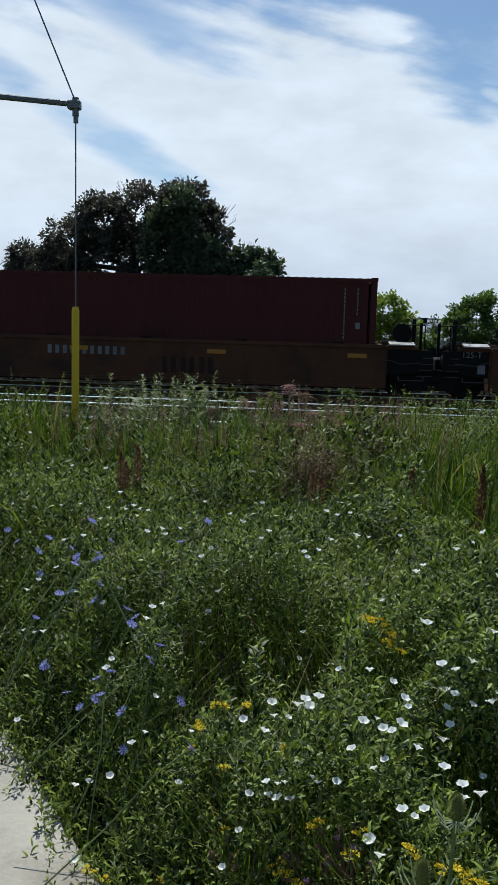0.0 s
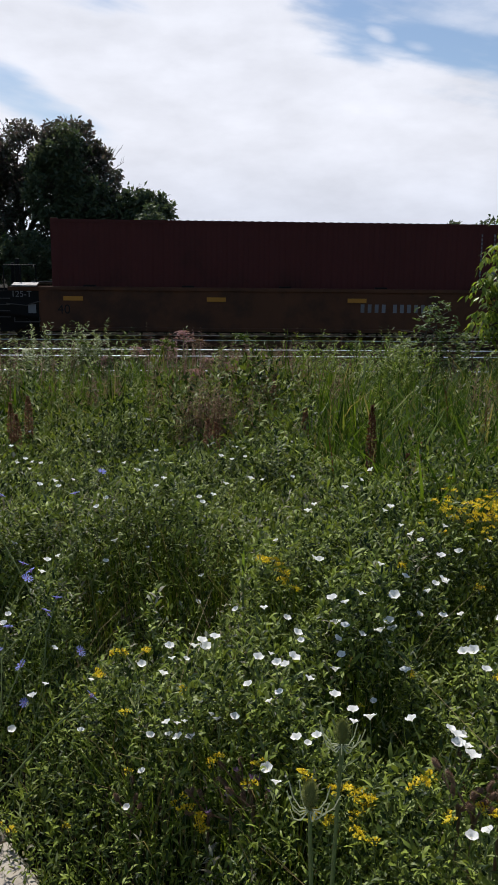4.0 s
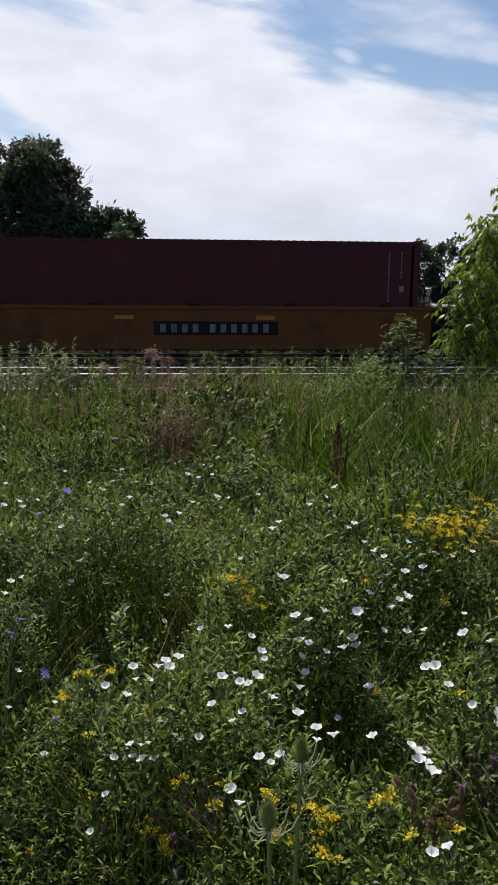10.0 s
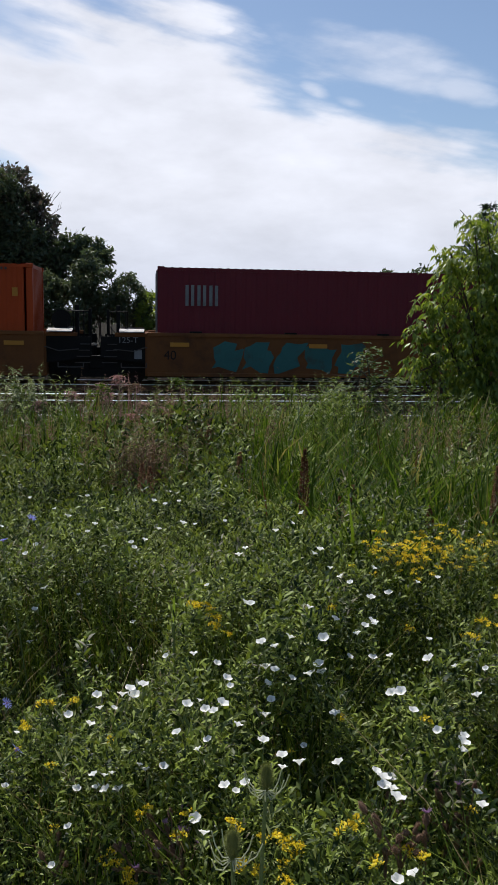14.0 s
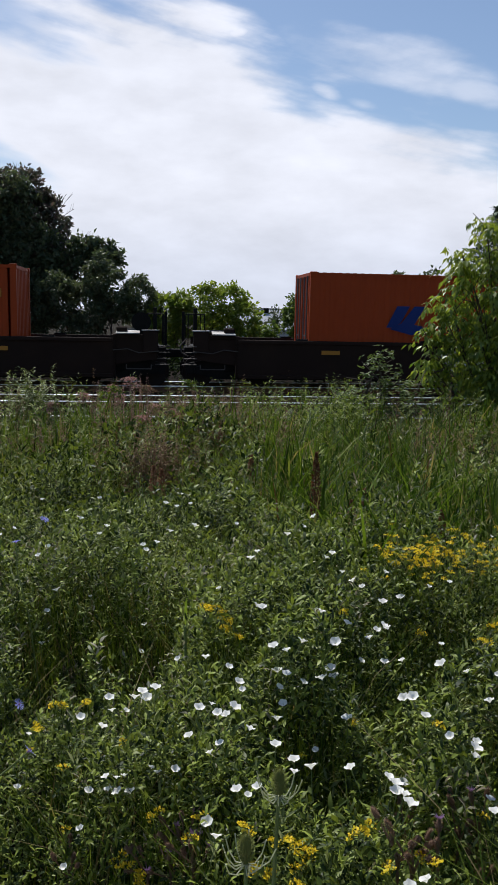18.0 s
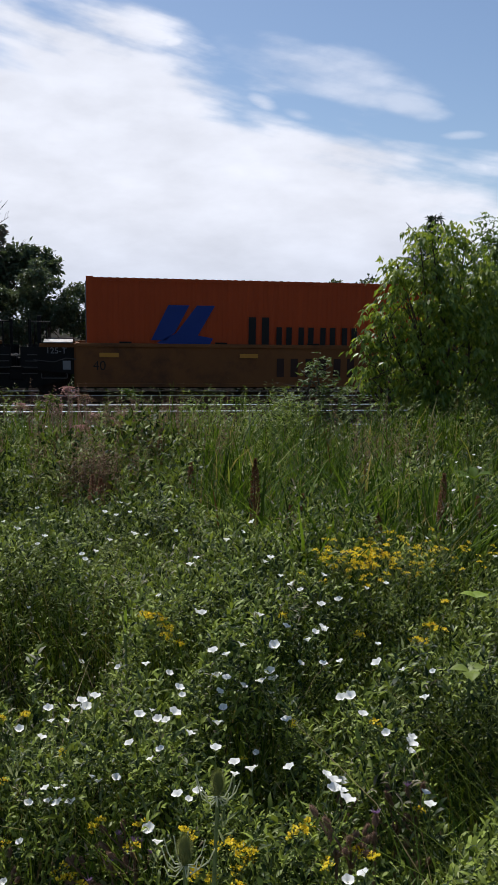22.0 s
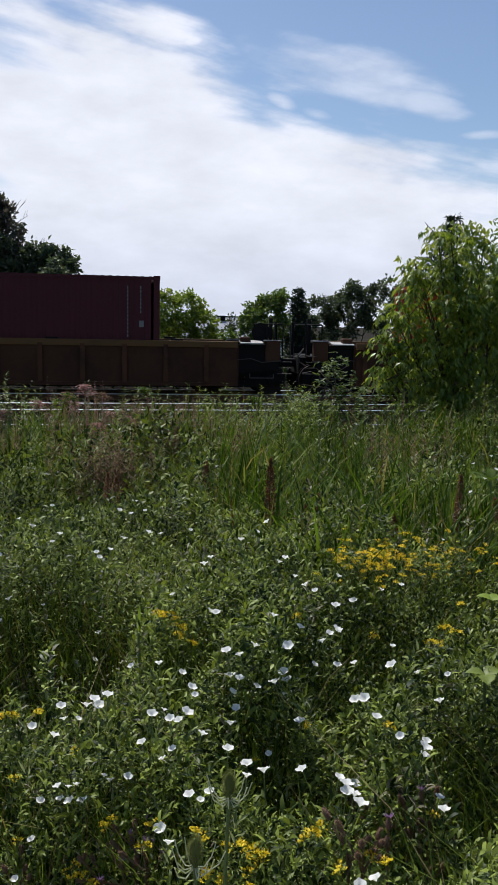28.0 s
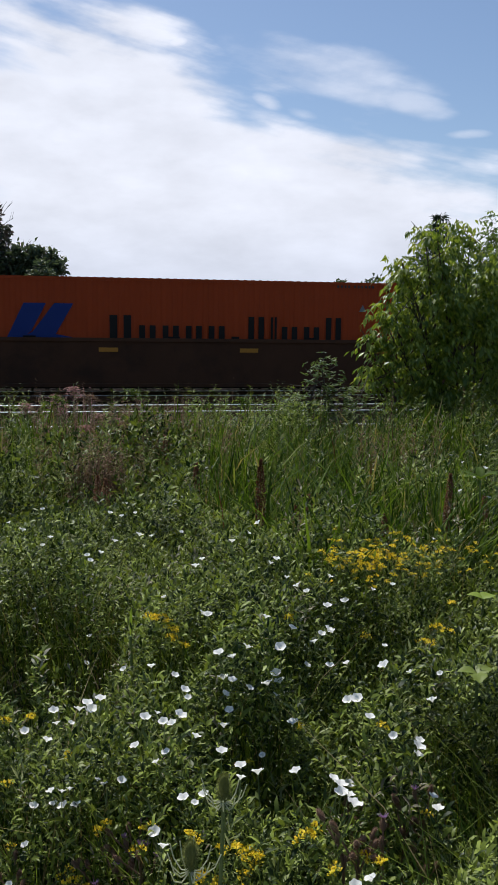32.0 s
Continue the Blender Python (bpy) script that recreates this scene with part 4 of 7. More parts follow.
def build_train():
    boxes = {}
    for paint, label in (("orange", "orange corrugated steel shipping container"), ("maroon", "maroon corrugated steel shipping container"),
                         ("oxide", "faded red-brown corrugated shipping container"), ("plum", "dark plum corrugated shipping container"),
                         ("crimson", "crimson corrugated steel shipping container"), ("green", "dark green corrugated shipping container"),
                         ("teal", "dark grey-green corrugated shipping container")):
        boxes[paint] = container(paint, label)
    gaps = [b[0] - a[0] - LONG for a, b in zip(CONSIST, CONSIST[1:])]
    for n, (start, paint, kind, dress, car_dress) in enumerate(CONSIST):
        before, after = (gaps[n - 1] if n else 3.2), (gaps[n] if n < len(gaps) else 7.2)
        jointed = kind in ("short", "rusty")
        near = before / 2 if before < 4 else (2.9 if jointed else 3.6)
        follows = n + 1 < len(CONSIST) and CONSIST[n + 1][2] in ("short", "rusty")
        far = after / 2 if after < 4 else after - (2.9 if follows else 3.6)
        paint_of, label, options = CAR_KINDS[kind]
        left = -0.28 if jointed else (-3.3 if "raised" in options else -max(1.0, near - 1.65))
        right = LONG + (0.28 if jointed else (3.1 if "raised" in options else max(1.0, far - (1.65 if far < 5 else 3.0))))
        car = well_car(paint_of, label, left, right, -near, LONG + far, joint=jointed, shared=(before < 4, after < 4), **options)
        if paint:
            load = copy_thing(boxes[paint], Matrix())
            if dress:
                dress(load)
            couple(load, start, FLOOR)
        if kind in ("short", "rusty"):
            lettering("125-T", 0.22, "silver", car, -1.05, 1.14, -1.362)
            lettering("40", 0.34, "ink", car, 0.15, 0.72, -1.458)
            part("placard", box(bmesh.new(), -0.62, -0.42, -1.36, -1.348, 0.72, 0.95), M["silver"], car, "pale square placard")
        if kind == "long":
            plate(car, "placard", -1.5, -0.95, 1.02, 1.26, "amber", -1.455, label="faded yellow panel")
            plate(car, "placard", LONG + 0.95, LONG + 1.5, 1.02, 1.26, "amber", -1.455, label="faded yellow panel")
            plate(car, "data_plate", LONG + 1.6, LONG + 1.78, 0.72, 0.95, "silver", -1.455)
        if car_dress:
            car_dress(car)
        couple(car, start)
    for thing in boxes.values():
        for ob in (*thing.children_recursive, thing):
            bpy.data.objects.remove(ob)


def code_panel(x0, x1, z0=0.72, backed=True):
    def dress(car):
        if backed:
            plate(car, "stencil_panel", x0 - 0.15, x1 + 0.15, z0 - 0.07, z0 + 0.29, "ink", -1.455, label="black panel behind the car code")
        word_bars(car, x0, x1, z0, z0 + 0.22, DIGITS, "silver", -1.462, "code_bar")
    return dress


def big_bars(x0, x1, paint, z0=0.52, z1=0.95):
    def dress(car):
        word_bars(car, x0, x1, z0, z1, CAPS3, paint, -1.458, "lettering_bar")
    return dress


def spray(x0, x1, z0, z1, paint, count, seed, outline="ink", lift=0.0):
    """Sprayed block shapes with a dark outline, plain and without words."""
    def dress(car):
        r = random.Random(seed)
        wide = (x1 - x0) / count
        for k in range(count):
            cx, cz = x0 + wide * (k + 0.5), (z0 + z1) / 2
            ring, base = [], r.random() * 6
            for i in range(14):
                a = i / 14 * math.tau
                q = 0.92 + 0.2 * math.sin(2 * a + base) + 0.16 * math.sin(5 * a + 2 * base) + 0.12 * r.uniform(-1, 1)
                px = math.copysign(abs(math.cos(a)) ** 0.6, math.cos(a)) * q
                pz = math.copysign(abs(math.sin(a)) ** 0.6, math.sin(a)) * q
                ring.append((px, pz))
            for grow, y, p in ((1.0, -1.4572 - 0.0002 * k, outline), (0.93, -1.4612 - 0.0002 * k, paint)):
                shape = [(cx + wide * 0.50 * grow * a + 0.12 * b, cz + (z1 - z0) * 0.47 * grow * b) for a, b in ring]
                part("graffiti", prism(bmesh.new(), shape, y - 0.003 - lift, y - lift), M[p], car, "sprayed block shape")
            for i in range(2):
                px, lean = cx + wide * (0.26 * i - 0.13 + r.uniform(-0.05, 0.05)), r.uniform(-0.14, 0.14)
                z_low, z_high = cz - (z1 - z0) * r.uniform(0.1, 0.34), cz + (z1 - z0) * r.uniform(0.0, 0.3)
                part("graffiti", prism(bmesh.new(), [(px, z_low), (px + 0.035, z_low), (px + 0.035 + lean, z_high), (px + lean, z_high)], -1.4692 - 0.0002 * k - lift, -1.4662 - 0.0002 * k - lift), M[outline], car)
    return dress


def dark_panel(x0, x1, z0, z1):
    def dress(car):
        plate(car, "stencil_panel", x0, x1, z0, z1, "ink", -1.453, label="black painted panel")
    return dress


def scrawl(x0, x1, z0, z1, count, seed, paint="ink"):
    """Thin sprayed outlines: plain bent strokes."""
    def dress(car):
        r = random.Random(seed)
        bm = bmesh.new()
        wide = (x1 - x0) / count
        for k in range(count):
            cx, cz, turn = x0 + wide * (k + 0.5), (z0 + z1) / 2, r.uniform(0, 6)
            pts = []
            reach, sweep, drop = r.uniform(0.3, 0.75), r.uniform(0.45, 0.85), r.uniform(0.3, 0.55)
            for i in range(8):
                a = i / 7 * math.tau * sweep + turn
                q = r.uniform(0.5, 1.1)
                pts.append((cx + wide * reach * q * math.cos(a), -1.458, cz + (z1 - z0) * drop * q * math.sin(a)))
            bent(bm, pts, 0.014, 4)
            pts = [(cx + wide * r.uniform(-0.4, 0.4), -1.458, z1 - (z1 - z0) * (i / 3) * 0.8 - 0.05) for i in range(4)]
            bent(bm, pts, 0.014, 4)
        part("graffiti", bm, M[paint], car, "thin sprayed outlines")
    return dress


def several(*dresses):
    def dress(thing):
        for d in dresses:
            d(thing)
    return dress


def capital_word(thing):
    word_bars(thing, 4.85, 7.4, 1.87, 2.36, CAPS7, "silver")
    box_marks(thing)


def four_caps(thing):
    for k, x in enumerate((2.5, 4.75, 6.95, 9.1)):
        word_bars(thing, x, x + 0.85, 1.22, 1.78, [(1, 0, 1)], "silver")


def three_caps(thing):
    word_bars(thing, 0.7, 1.65, 1.88, 2.42, CAPS3, "silver")


def upright_word(thing):
    for k in range(3):
        plate(thing, "lettering_bar", 0.68, 0.98, 2.2 - 0.42 * k, 2.5 - 0.42 * k, "silver")
    box_marks(thing)


def panel_sign(thing):
    plate(thing, "sign_panel", 0.62, 1.92, 2.05, 2.62, "white", label="white-edged sign panel")
    plate(thing, "sign_field", 0.65, 1.89, 2.08, 2.59, "ink", -1.237)
    part("sign_wedge", prism(bmesh.new(), [(0.95, 2.40), (1.89, 2.34), (1.89, 2.57), (1.45, 2.57)], -1.245, -1.2415), M["chord"], thing, "yellow wedge on the sign")
    word_bars(thing, 0.85, 1.85, 2.11, 2.30, [(1, 0, 1)] * 6, "white", -1.242)
    box_marks(thing)


CONSIST = [
    (-10.44, "oxide", "rusty", box_marks, several(code_panel(3.4, 5.6, 0.95, backed=False), big_bars(6.5, 8.0, "red_brown"))),
    (5.06, None, "rusty", None, several(spray(0.3, 4.6, 0.40, 1.24, "silver", 4, 3), big_bars(5.0, 7.4, "silver", 0.6, 0.95), spray(7.6, 12.0, 0.40, 1.26, "silver", 4, 5))),
    (20.67, "maroon", "rusty", small_marks, several(dark_panel(4.4, 6.9, 0.56, 1.12), big_bars(4.6, 6.7, "silver", 0.66, 1.0), spray(-0.1, 0.9, 0.75, 1.2, "mauve", 1, 4, "mauve"))),
    (36.28, "green", "rusty", four_caps, spray(0.9, 3.8, 0.42, 1.34, "silver", 4, 8)),
    (51.71, "oxide", "rusty", box_marks, code_panel(8.1, 10.1, 0.8, backed=False)),
    (73.20, "maroon", "long", small_marks, code_panel(3.0, 5.2, 0.72, backed=False)),
    (92.57, "orange", "long", brand_large, several(dark_panel(5.3, 7.8, 0.5, 1.06), big_bars(5.6, 7.5, "silver", 0.62, 0.95))),
    (112.00, "orange", "long", brand_large, code_panel(8.2, 10.6, 0.72, backed=False)),
    (133.56, "maroon", "short", box_marks, code_panel(5.2, 8.2, 0.72)),
    (148.96, "teal", "short", capital_word, several(spray(-0.1, 4.2, 0.36, 1.32, "scarlet", 5, 11, "scarlet"), spray(0.5, 3.8, 0.5, 1.24, "lime", 6, 12, "scarlet", 0.016), big_bars(3.8, 5.3, "red_brown", 0.6, 1.08), lambda car: lettering("E", 0.34, "ink", car, 8.1, 0.78, -1.458))),
    (164.38, "orange", "short", brand_small, several(scrawl(1.2, 6.4, 0.45, 1.28, 11, 6), big_bars(7.1, 9.1, "red_brown", 0.55, 1.12), scrawl(10.2, 10.9, 0.6, 1.2, 6, 9))),
    (179.80, "orange", "short", brand_small, several(spray(1.7, 3.3, 0.42, 1.3, "silver", 2, 14), scrawl(1.8, 3.3, 0.4, 1.25, 7, 15, "aqua"), big_bars(7.0, 9.2, "red_brown", 0.55, 1.12), lambda car: lettering("C", 0.34, "ink", car, 3.9, 0.78, -1.458))),
    (195.21, "crimson", "short", three_caps, several(spray(1.4, 5.6, 0.40, 1.2, "aqua", 5, 17, "aqua"), code_panel(7.3, 10.3, 0.72))),
    (214.74, "oxide", "dark", small_marks, None),
    (234.73, "orange", "dark", brand_small, code_panel(1.0, 3.2, 0.5)),
    (254.64, "orange", "dark", brand_small, several(spray(3.4, 6.4, 0.40, 1.22, "white", 3, 21), spray(7.6, 12.0, 0.36, 1.22, "silver", 5, 22))),
    (274.48, "orange", "rusty", brand_large, big_bars(4.8, 7.0, "red_brown")),
    (290.15, "plum", "short", upright_word, spray(3.0, 5.4, 0.36, 1.36, "silver", 3, 25)),
    (305.96, "orange", "short", brand_large, big_bars(5.0, 7.4, "red_brown", 0.55, 1.05)),
    (321.67, "maroon", "short", panel_sign, spray(2.2, 4.4, 0.36, 1.3, "mauve", 3, 27, "red_brown")),
    (337.29, "green", "rusty", four_caps, code_panel(9.2, 11.4, 0.72, backed=False)),
    (359.17, "maroon", "ribbed", box_marks, None),
    (378.69, "maroon", "ribbed", box_marks, None),
    (398.20, "orange", "ribbed", brand_large, None),
    (421.75, "orange", "long", brand_small, code_panel(1.7, 4.4, 0.72, backed=False)),
    (441.21, "orange", "long", brand_large, None),
]
build_train()


# ---- guy wire with its yellow guard ----
def guy_wire():
    x, y = GUY
    base = float(ground_z(x, y))
    arm_z = 3.56
    t = empty("guy_wire", "guy wire with a yellow plastic guard and a steel strut", "guy wire", at=pose(x, y, base))
    h = arm_z - base
    part("guard", rod(rod(bmesh.new(), (0, 0, 0.0), (0.006, 0, 1.98 - base), 0.031, sides=14), (0.006, 0, 1.98 - base), (0.006, 0, 1.98 - base + 0.03), 0.031, 0.02, sides=14), M["guard"], t, "yellow plastic tube")
    part("wire", rod(bmesh.new(), (0.006, 0, 0.2), (0.01, 0, h), 0.006, sides=6), M["zinc"], t)
    arm = part("strut", rod(bmesh.new(), (0.03, 0, h + 0.02), (-2.1, 0.0, h + 0.2), 0.024, sides=12), M["zinc"], t, "grey steel strut")
    part("clamp", box(rod(bmesh.new(), (0.01, 0, h - 0.07), (0.01, 0, h + 0.07), 0.026, sides=10), -0.05, 0.05, -0.035, 0.035, h - 0.02, h + 0.05, 0.008), M["zinc"], arm)
    part("eye_bolt", rod(bmesh.new(), (0.012, 0, h - 0.12), (0.012, 0, h - 0.06), 0.02, sides=8), M["zinc"], arm)
    part("upper_wire", rod(bmesh.new(), (0.01, 0, h + 0.04), (-2.05, 0.0, h + 4.85), 0.006, sides=6), M["zinc"], t)
    pole = empty("utility_pole", "weathered wooden utility pole that holds the strut", "utility pole", at=pose(x - 2.22, y, float(ground_z(x - 2.22, y))))
    part("shaft", rod(bmesh.new(), (0, 0, -0.3), (0, 0, 9.2), 0.15, 0.1, sides=16), M["pole"], pole)


GUY = (-1.915, 6.8)
guy_wire()


# ---- trees, thicket and house behind the tracks ----
def limbs(bm, base, top, r, spots, seed):
    """A tapered, slightly crooked trunk with limbs that reach to the given spots."""
    q = random.Random(seed)
    base, top = Vector(base), Vector(top)
    pts = [base.lerp(top, k / 5) + Vector((q.uniform(-1, 1), q.uniform(-1, 1), 0)) * (top - base).length * 0.02 * (0 < k < 5) for k in range(6)]
    for k in range(5):
        rod(bm, pts[k], pts[k + 1], r * (1 - 0.16 * k), r * (1 - 0.16 * (k + 1)), sides=9)
    for s in spots:
        s = Vector(s)
        start = pts[q.choice((2, 3, 4))]
        mid = start.lerp(s, 0.5) + Vector((q.uniform(-1, 1), q.uniform(-1, 1), q.uniform(0, 1))) * (s - start).length * 0.1
        rod(bm, start, mid, r * 0.38, r * 0.24, sides=6)
        rod(bm, mid, s, r * 0.24, r * 0.07, sides=6)
    return bm


def crown_leaves(lobes, clumps, per, leaf, shape=OVAL, clump_r=0.33, droop=0.2, shell=0.55):
    """Leaf clumps over and inside a few rounded lobes, with gaps between them."""
    weight = np.array([b[3] * b[5] + b[3] * b[4] for b in lobes])
    pick = rng.choice(len(lobes), clumps, p=weight / weight.sum())
    lobe = np.array(lobes, float)[pick]
    way = unit(rng.normal(0, 1, (clumps, 3)))
    deep = shell + (1 - shell) * rng.random(clumps) ** 0.5
    centre = lobe[:, :3] + way * lobe[:, 3:6] * deep[:, None]
    where = np.repeat(centre, per, 0) + unit(rng.normal(0, 1, (clumps * per, 3))) * (clump_r * rng.random(clumps * per) ** 0.45)[:, None]
    along = unit(rng.normal(0, 1, where.shape)) + np.repeat(way, per, 0) * 0.6 - np.array([0, 0, droop])
    return leaves(where, along, leaf * rng.uniform(0.65, 1.25, len(where)), shape, 0.9)


def tree(name, label, lobes, trunk_xy, base_z, trunk_r, material, clumps, per, leaf, clump_r, category="tree", group="", seed=1, shell=0.55, twigs=0):
    thing = empty(name, label, category, group, pose(trunk_xy[0], trunk_xy[1], base_z))
    shift = np.array([trunk_xy[0], trunk_xy[1], base_z])
    local = [(b[0] - shift[0], b[1] - shift[1], b[2] - shift[2], *b[3:]) for b in lobes]
    tip = max(local, key=lambda b: b[2])
    bm = limbs(bmesh.new(), (0, 0, -0.3), (tip[0] * 0.5, tip[1] * 0.5, tip[2] * 0.85), trunk_r, [b[:3] for b in local], seed)
    q = random.Random(seed + 50)
    for k in range(twigs):
        b = q.choice(local)
        a = Vector(b[:3])
        way = Vector((q.uniform(-0.8, 0.8), q.uniform(-0.5, 0.5), q.uniform(0.4, 1.0))).normalized()
        tip = a + way * (b[5] * q.uniform(1.0, 1.22))
        rod(bm, a, tip, 0.022, 0.007, sides=5)
        for i in range(3):
            fork = a.lerp(tip, q.uniform(0.7, 0.95))
            rod(bm, fork, fork + Vector((q.uniform(-0.3, 0.3), q.uniform(-0.2, 0.2), q.uniform(0.1, 0.4))), 0.009, 0.004, sides=4)
    part("trunk", bm, M["bark"], thing)
    verts, faces = crown_leaves(local, clumps, per, leaf, clump_r=clump_r, shell=shell)
    raw_mesh("crown", verts, faces, M[material], thing)
    return thing


tree("maple_tree", "large dark-leaved maple tree behind the tracks",
     [(-13.4, 40, 4.5, 1.1, 1.2, 1.0), (-11.4, 40, 5.3, 1.3, 1.6, 1.4), (-9.8, 40, 6.3, 1.3, 1.6, 1.4), (-8.3, 40, 6.9, 1.2, 1.5, 1.3),
      (-6.0, 39.5, 6.7, 1.5, 1.6, 1.5), (-4.7, 39.5, 5.7, 1.0, 1.3, 1.5), (-8.2, 40.5, 4.0, 3.9, 2.0, 2.2), (-5.2, 39.0, 3.3, 1.9, 1.5, 2.0), (-11.6, 40, 3.2, 1.8, 1.5, 1.5)],
     (-8.2, 40.5), float(ground_z(-8.2, 40.5)), 0.38, "maple", 900, 66, 0.21, 0.34, seed=3, shell=0.5, twigs=70)
tree("young_tree", "young green tree growing before a larger tree",
     [(-6.6, 38.2, 5.2, 1.2, 0.9, 1.6), (-5.9, 38.2, 6.6, 0.8, 0.8, 1.2), (-5.2, 38.0, 4.2, 1.3, 0.9, 1.6)],
     (-6.2, 38.2), float(ground_z(-6.2, 38.2)), 0.14, "far_leaf", 220, 60, 0.2, 0.36, seed=5)
tree("sumac_tree", "small bright sumac tree at the tracks",
     [(-2.9, 38.5, 4.9, 0.5, 0.5, 0.3), (-2.2, 38.5, 4.75, 0.5, 0.5, 0.28), (-1.75, 38.5, 4.35, 0.35, 0.4, 0.25), (-2.4, 38.5, 4.2, 0.7, 0.6, 0.4), (-3.4, 38.5, 4.3, 0.6, 0.6, 0.4), (-3.2, 38.5, 3.4, 1.1, 0.8, 0.9)],
     (-2.8, 38.5), float(ground_z(-2.8, 38.5)), 0.09, "far_leaf", 80, 45, 0.26, 0.34, seed=7, shell=0.8, twigs=10)


def thicket(name, label, material, lobes, seed, leaf=0.17, per=60, dense=85, clump_r=0.26, category="bush"):
    area = sum(b[3] * b[5] for b in lobes)
    x = sum(b[0] for b in lobes) / len(lobes)
    y = sum(b[1] for b in lobes) / len(lobes)
    low = float(ground_z(x, y))
    lobes = list(lobes) + [(b[0], b[1] - 0.2, low + 0.75, b[3] * 1.05, b[4], 0.85) for b in lobes]
    tree(name, label, lobes, (x, y), low, 0.06, material, int(area * dense) + 20, per, leaf, clump_r, category, "bushes behind the tracks", seed)


thicket("bush", "tall arching grey-green bush behind the tracks", "far_leaf", [(-2.2, 35.5, 3.2, 0.7, 0.9, 1.1), (-1.4, 35.5, 2.6, 0.9, 0.9, 1.05), (-0.6, 35.5, 2.5, 0.8, 0.9, 1.05), (0.0, 35.4, 1.9, 0.5, 0.8, 0.9), (-2.6, 35.4, 2.0, 0.9, 0.9, 1.2)], 11)
thicket("bush", "low yellow-green bush behind the tracks", "yellow_thicket", [(0.7, 35.2, 1.7, 0.8, 0.8, 1.0), (1.2, 35.4, 1.9, 0.5, 0.6, 1.0)], 12)
thicket("bush", "rounded bright green bush behind the tracks", "yellow_thicket", [(2.2, 34.6, 2.1, 0.95, 0.9, 1.0), (3.1, 34.6, 2.15, 0.8, 0.9, 1.05), (3.8, 34.6, 1.7, 0.6, 0.8, 0.9)], 13)
thicket("bush", "upright green bush behind the tracks", "thicket", [(6.2, 36.0, 1.9, 0.45, 0.7, 0.9), (6.8, 36.0, 2.2, 0.6, 0.8, 1.0), (7.2, 36.0, 2.4, 0.55, 0.7, 1.0)], 14)
thicket("bush", "dense green bush behind the tracks", "far_leaf", [(9.6, 38.0, 2.1, 0.9, 0.9, 1.1), (11.0, 38.0, 2.7, 1.1, 0.9, 1.2), (12.6, 38.0, 2.9, 1.1, 0.9, 1.3)], 15)
thicket("bush", "dense dark bush behind the tracks", "far_leaf", [(14.2, 38.0, 2.8, 1.2, 0.9, 1.4), (16.0, 38.0, 2.7, 1.3, 0.9, 1.3), (18.0, 38.0, 2.8, 1.3, 0.9, 1.4), (20.4, 38.0, 2.8, 1.5, 0.9, 1.4)], 16)
thicket("bush", "light green bush before the large tree", "yellow_thicket", [(-9.6, 37.0, 2.4, 1.2, 0.9, 1.4), (-11.0, 37.0, 2.3, 1.0, 0.9, 1.2)], 17)
thicket("bush", "green bush at the edge of the trees", "thicket", [(-15.6, 38.0, 3.2, 1.2, 1.0, 1.6), (-17.4, 38.0, 3.0, 1.2, 1.0, 1.6), (-19.6, 38.0, 2.6, 1.4, 1.0, 1.6)], 18)
thicket("bush", "shaded bush before the large tree", "far_leaf", [(-7.6, 36.6, 2.0, 1.3, 0.9, 1.3), (-5.4, 36.2, 2.0, 1.3, 0.9, 1.5), (-3.9, 36.0, 2.0, 1.0, 0.9, 1.5)], 19)
thicket("bush", "dark hedge of bushes along the tracks", "far_leaf", [(x, 39.5, 1.2, 1.3, 0.8, 1.25 + 0.2 * math.sin(3 * x)) for x in (0.0, 2.0, 4.0, 6.4, 8.2, 10.0)], 21, dense=30)
thicket("bush", "low bush below the house", "thicket", [(4.6, 36.5, 0.7, 0.7, 0.7, 0.7), (5.1, 37.0, 0.8, 0.6, 0.7, 0.7)], 20)


def undergrowth():
    """Rank low growth on the far side of the tracks, with a screen added as under-train shade."""
    n = 30000
    x, y = rng.uniform(-24, 26, n), rng.uniform(33.2, 42, n)
    h = (0.55 + 0.35 * np.sin(0.9 * x + 1.3 * np.sin(0.5 * y)) + 0.25 * np.sin(2.3 * x)) * np.clip((y - 32.6) / 2, 0.25, 1.3)
    z = ground_z(x, y) + np.clip(h, 0.12, None) * rng.random(n) ** 0.6
    way = np.stack([rng.normal(0, 1, n), rng.normal(0, 1, n), rng.uniform(0, 1.2, n)], -1)
    verts, faces = leaves(np.stack([x, y, z], -1), way, rng.uniform(0.12, 0.28, n), OVAL, 0.7)
    tagged(raw_mesh("undergrowth", verts, faces, M["far_leaf"]), "rank low growth beyond the tracks", "plants", kind="stuff")

    # added leaf screen past the far rail, near-black for the shade under the cars
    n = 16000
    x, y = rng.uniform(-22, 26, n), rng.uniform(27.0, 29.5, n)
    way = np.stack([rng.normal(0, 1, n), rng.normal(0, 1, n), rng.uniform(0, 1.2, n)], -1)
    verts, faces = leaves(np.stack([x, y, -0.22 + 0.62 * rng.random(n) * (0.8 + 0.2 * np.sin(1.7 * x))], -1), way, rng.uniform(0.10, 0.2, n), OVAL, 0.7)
    tagged(raw_mesh("trackside_weeds", verts, faces, M["shade_leaf"]), "near-black leaves added as the shade under the train", "plants", kind="stuff")


undergrowth()


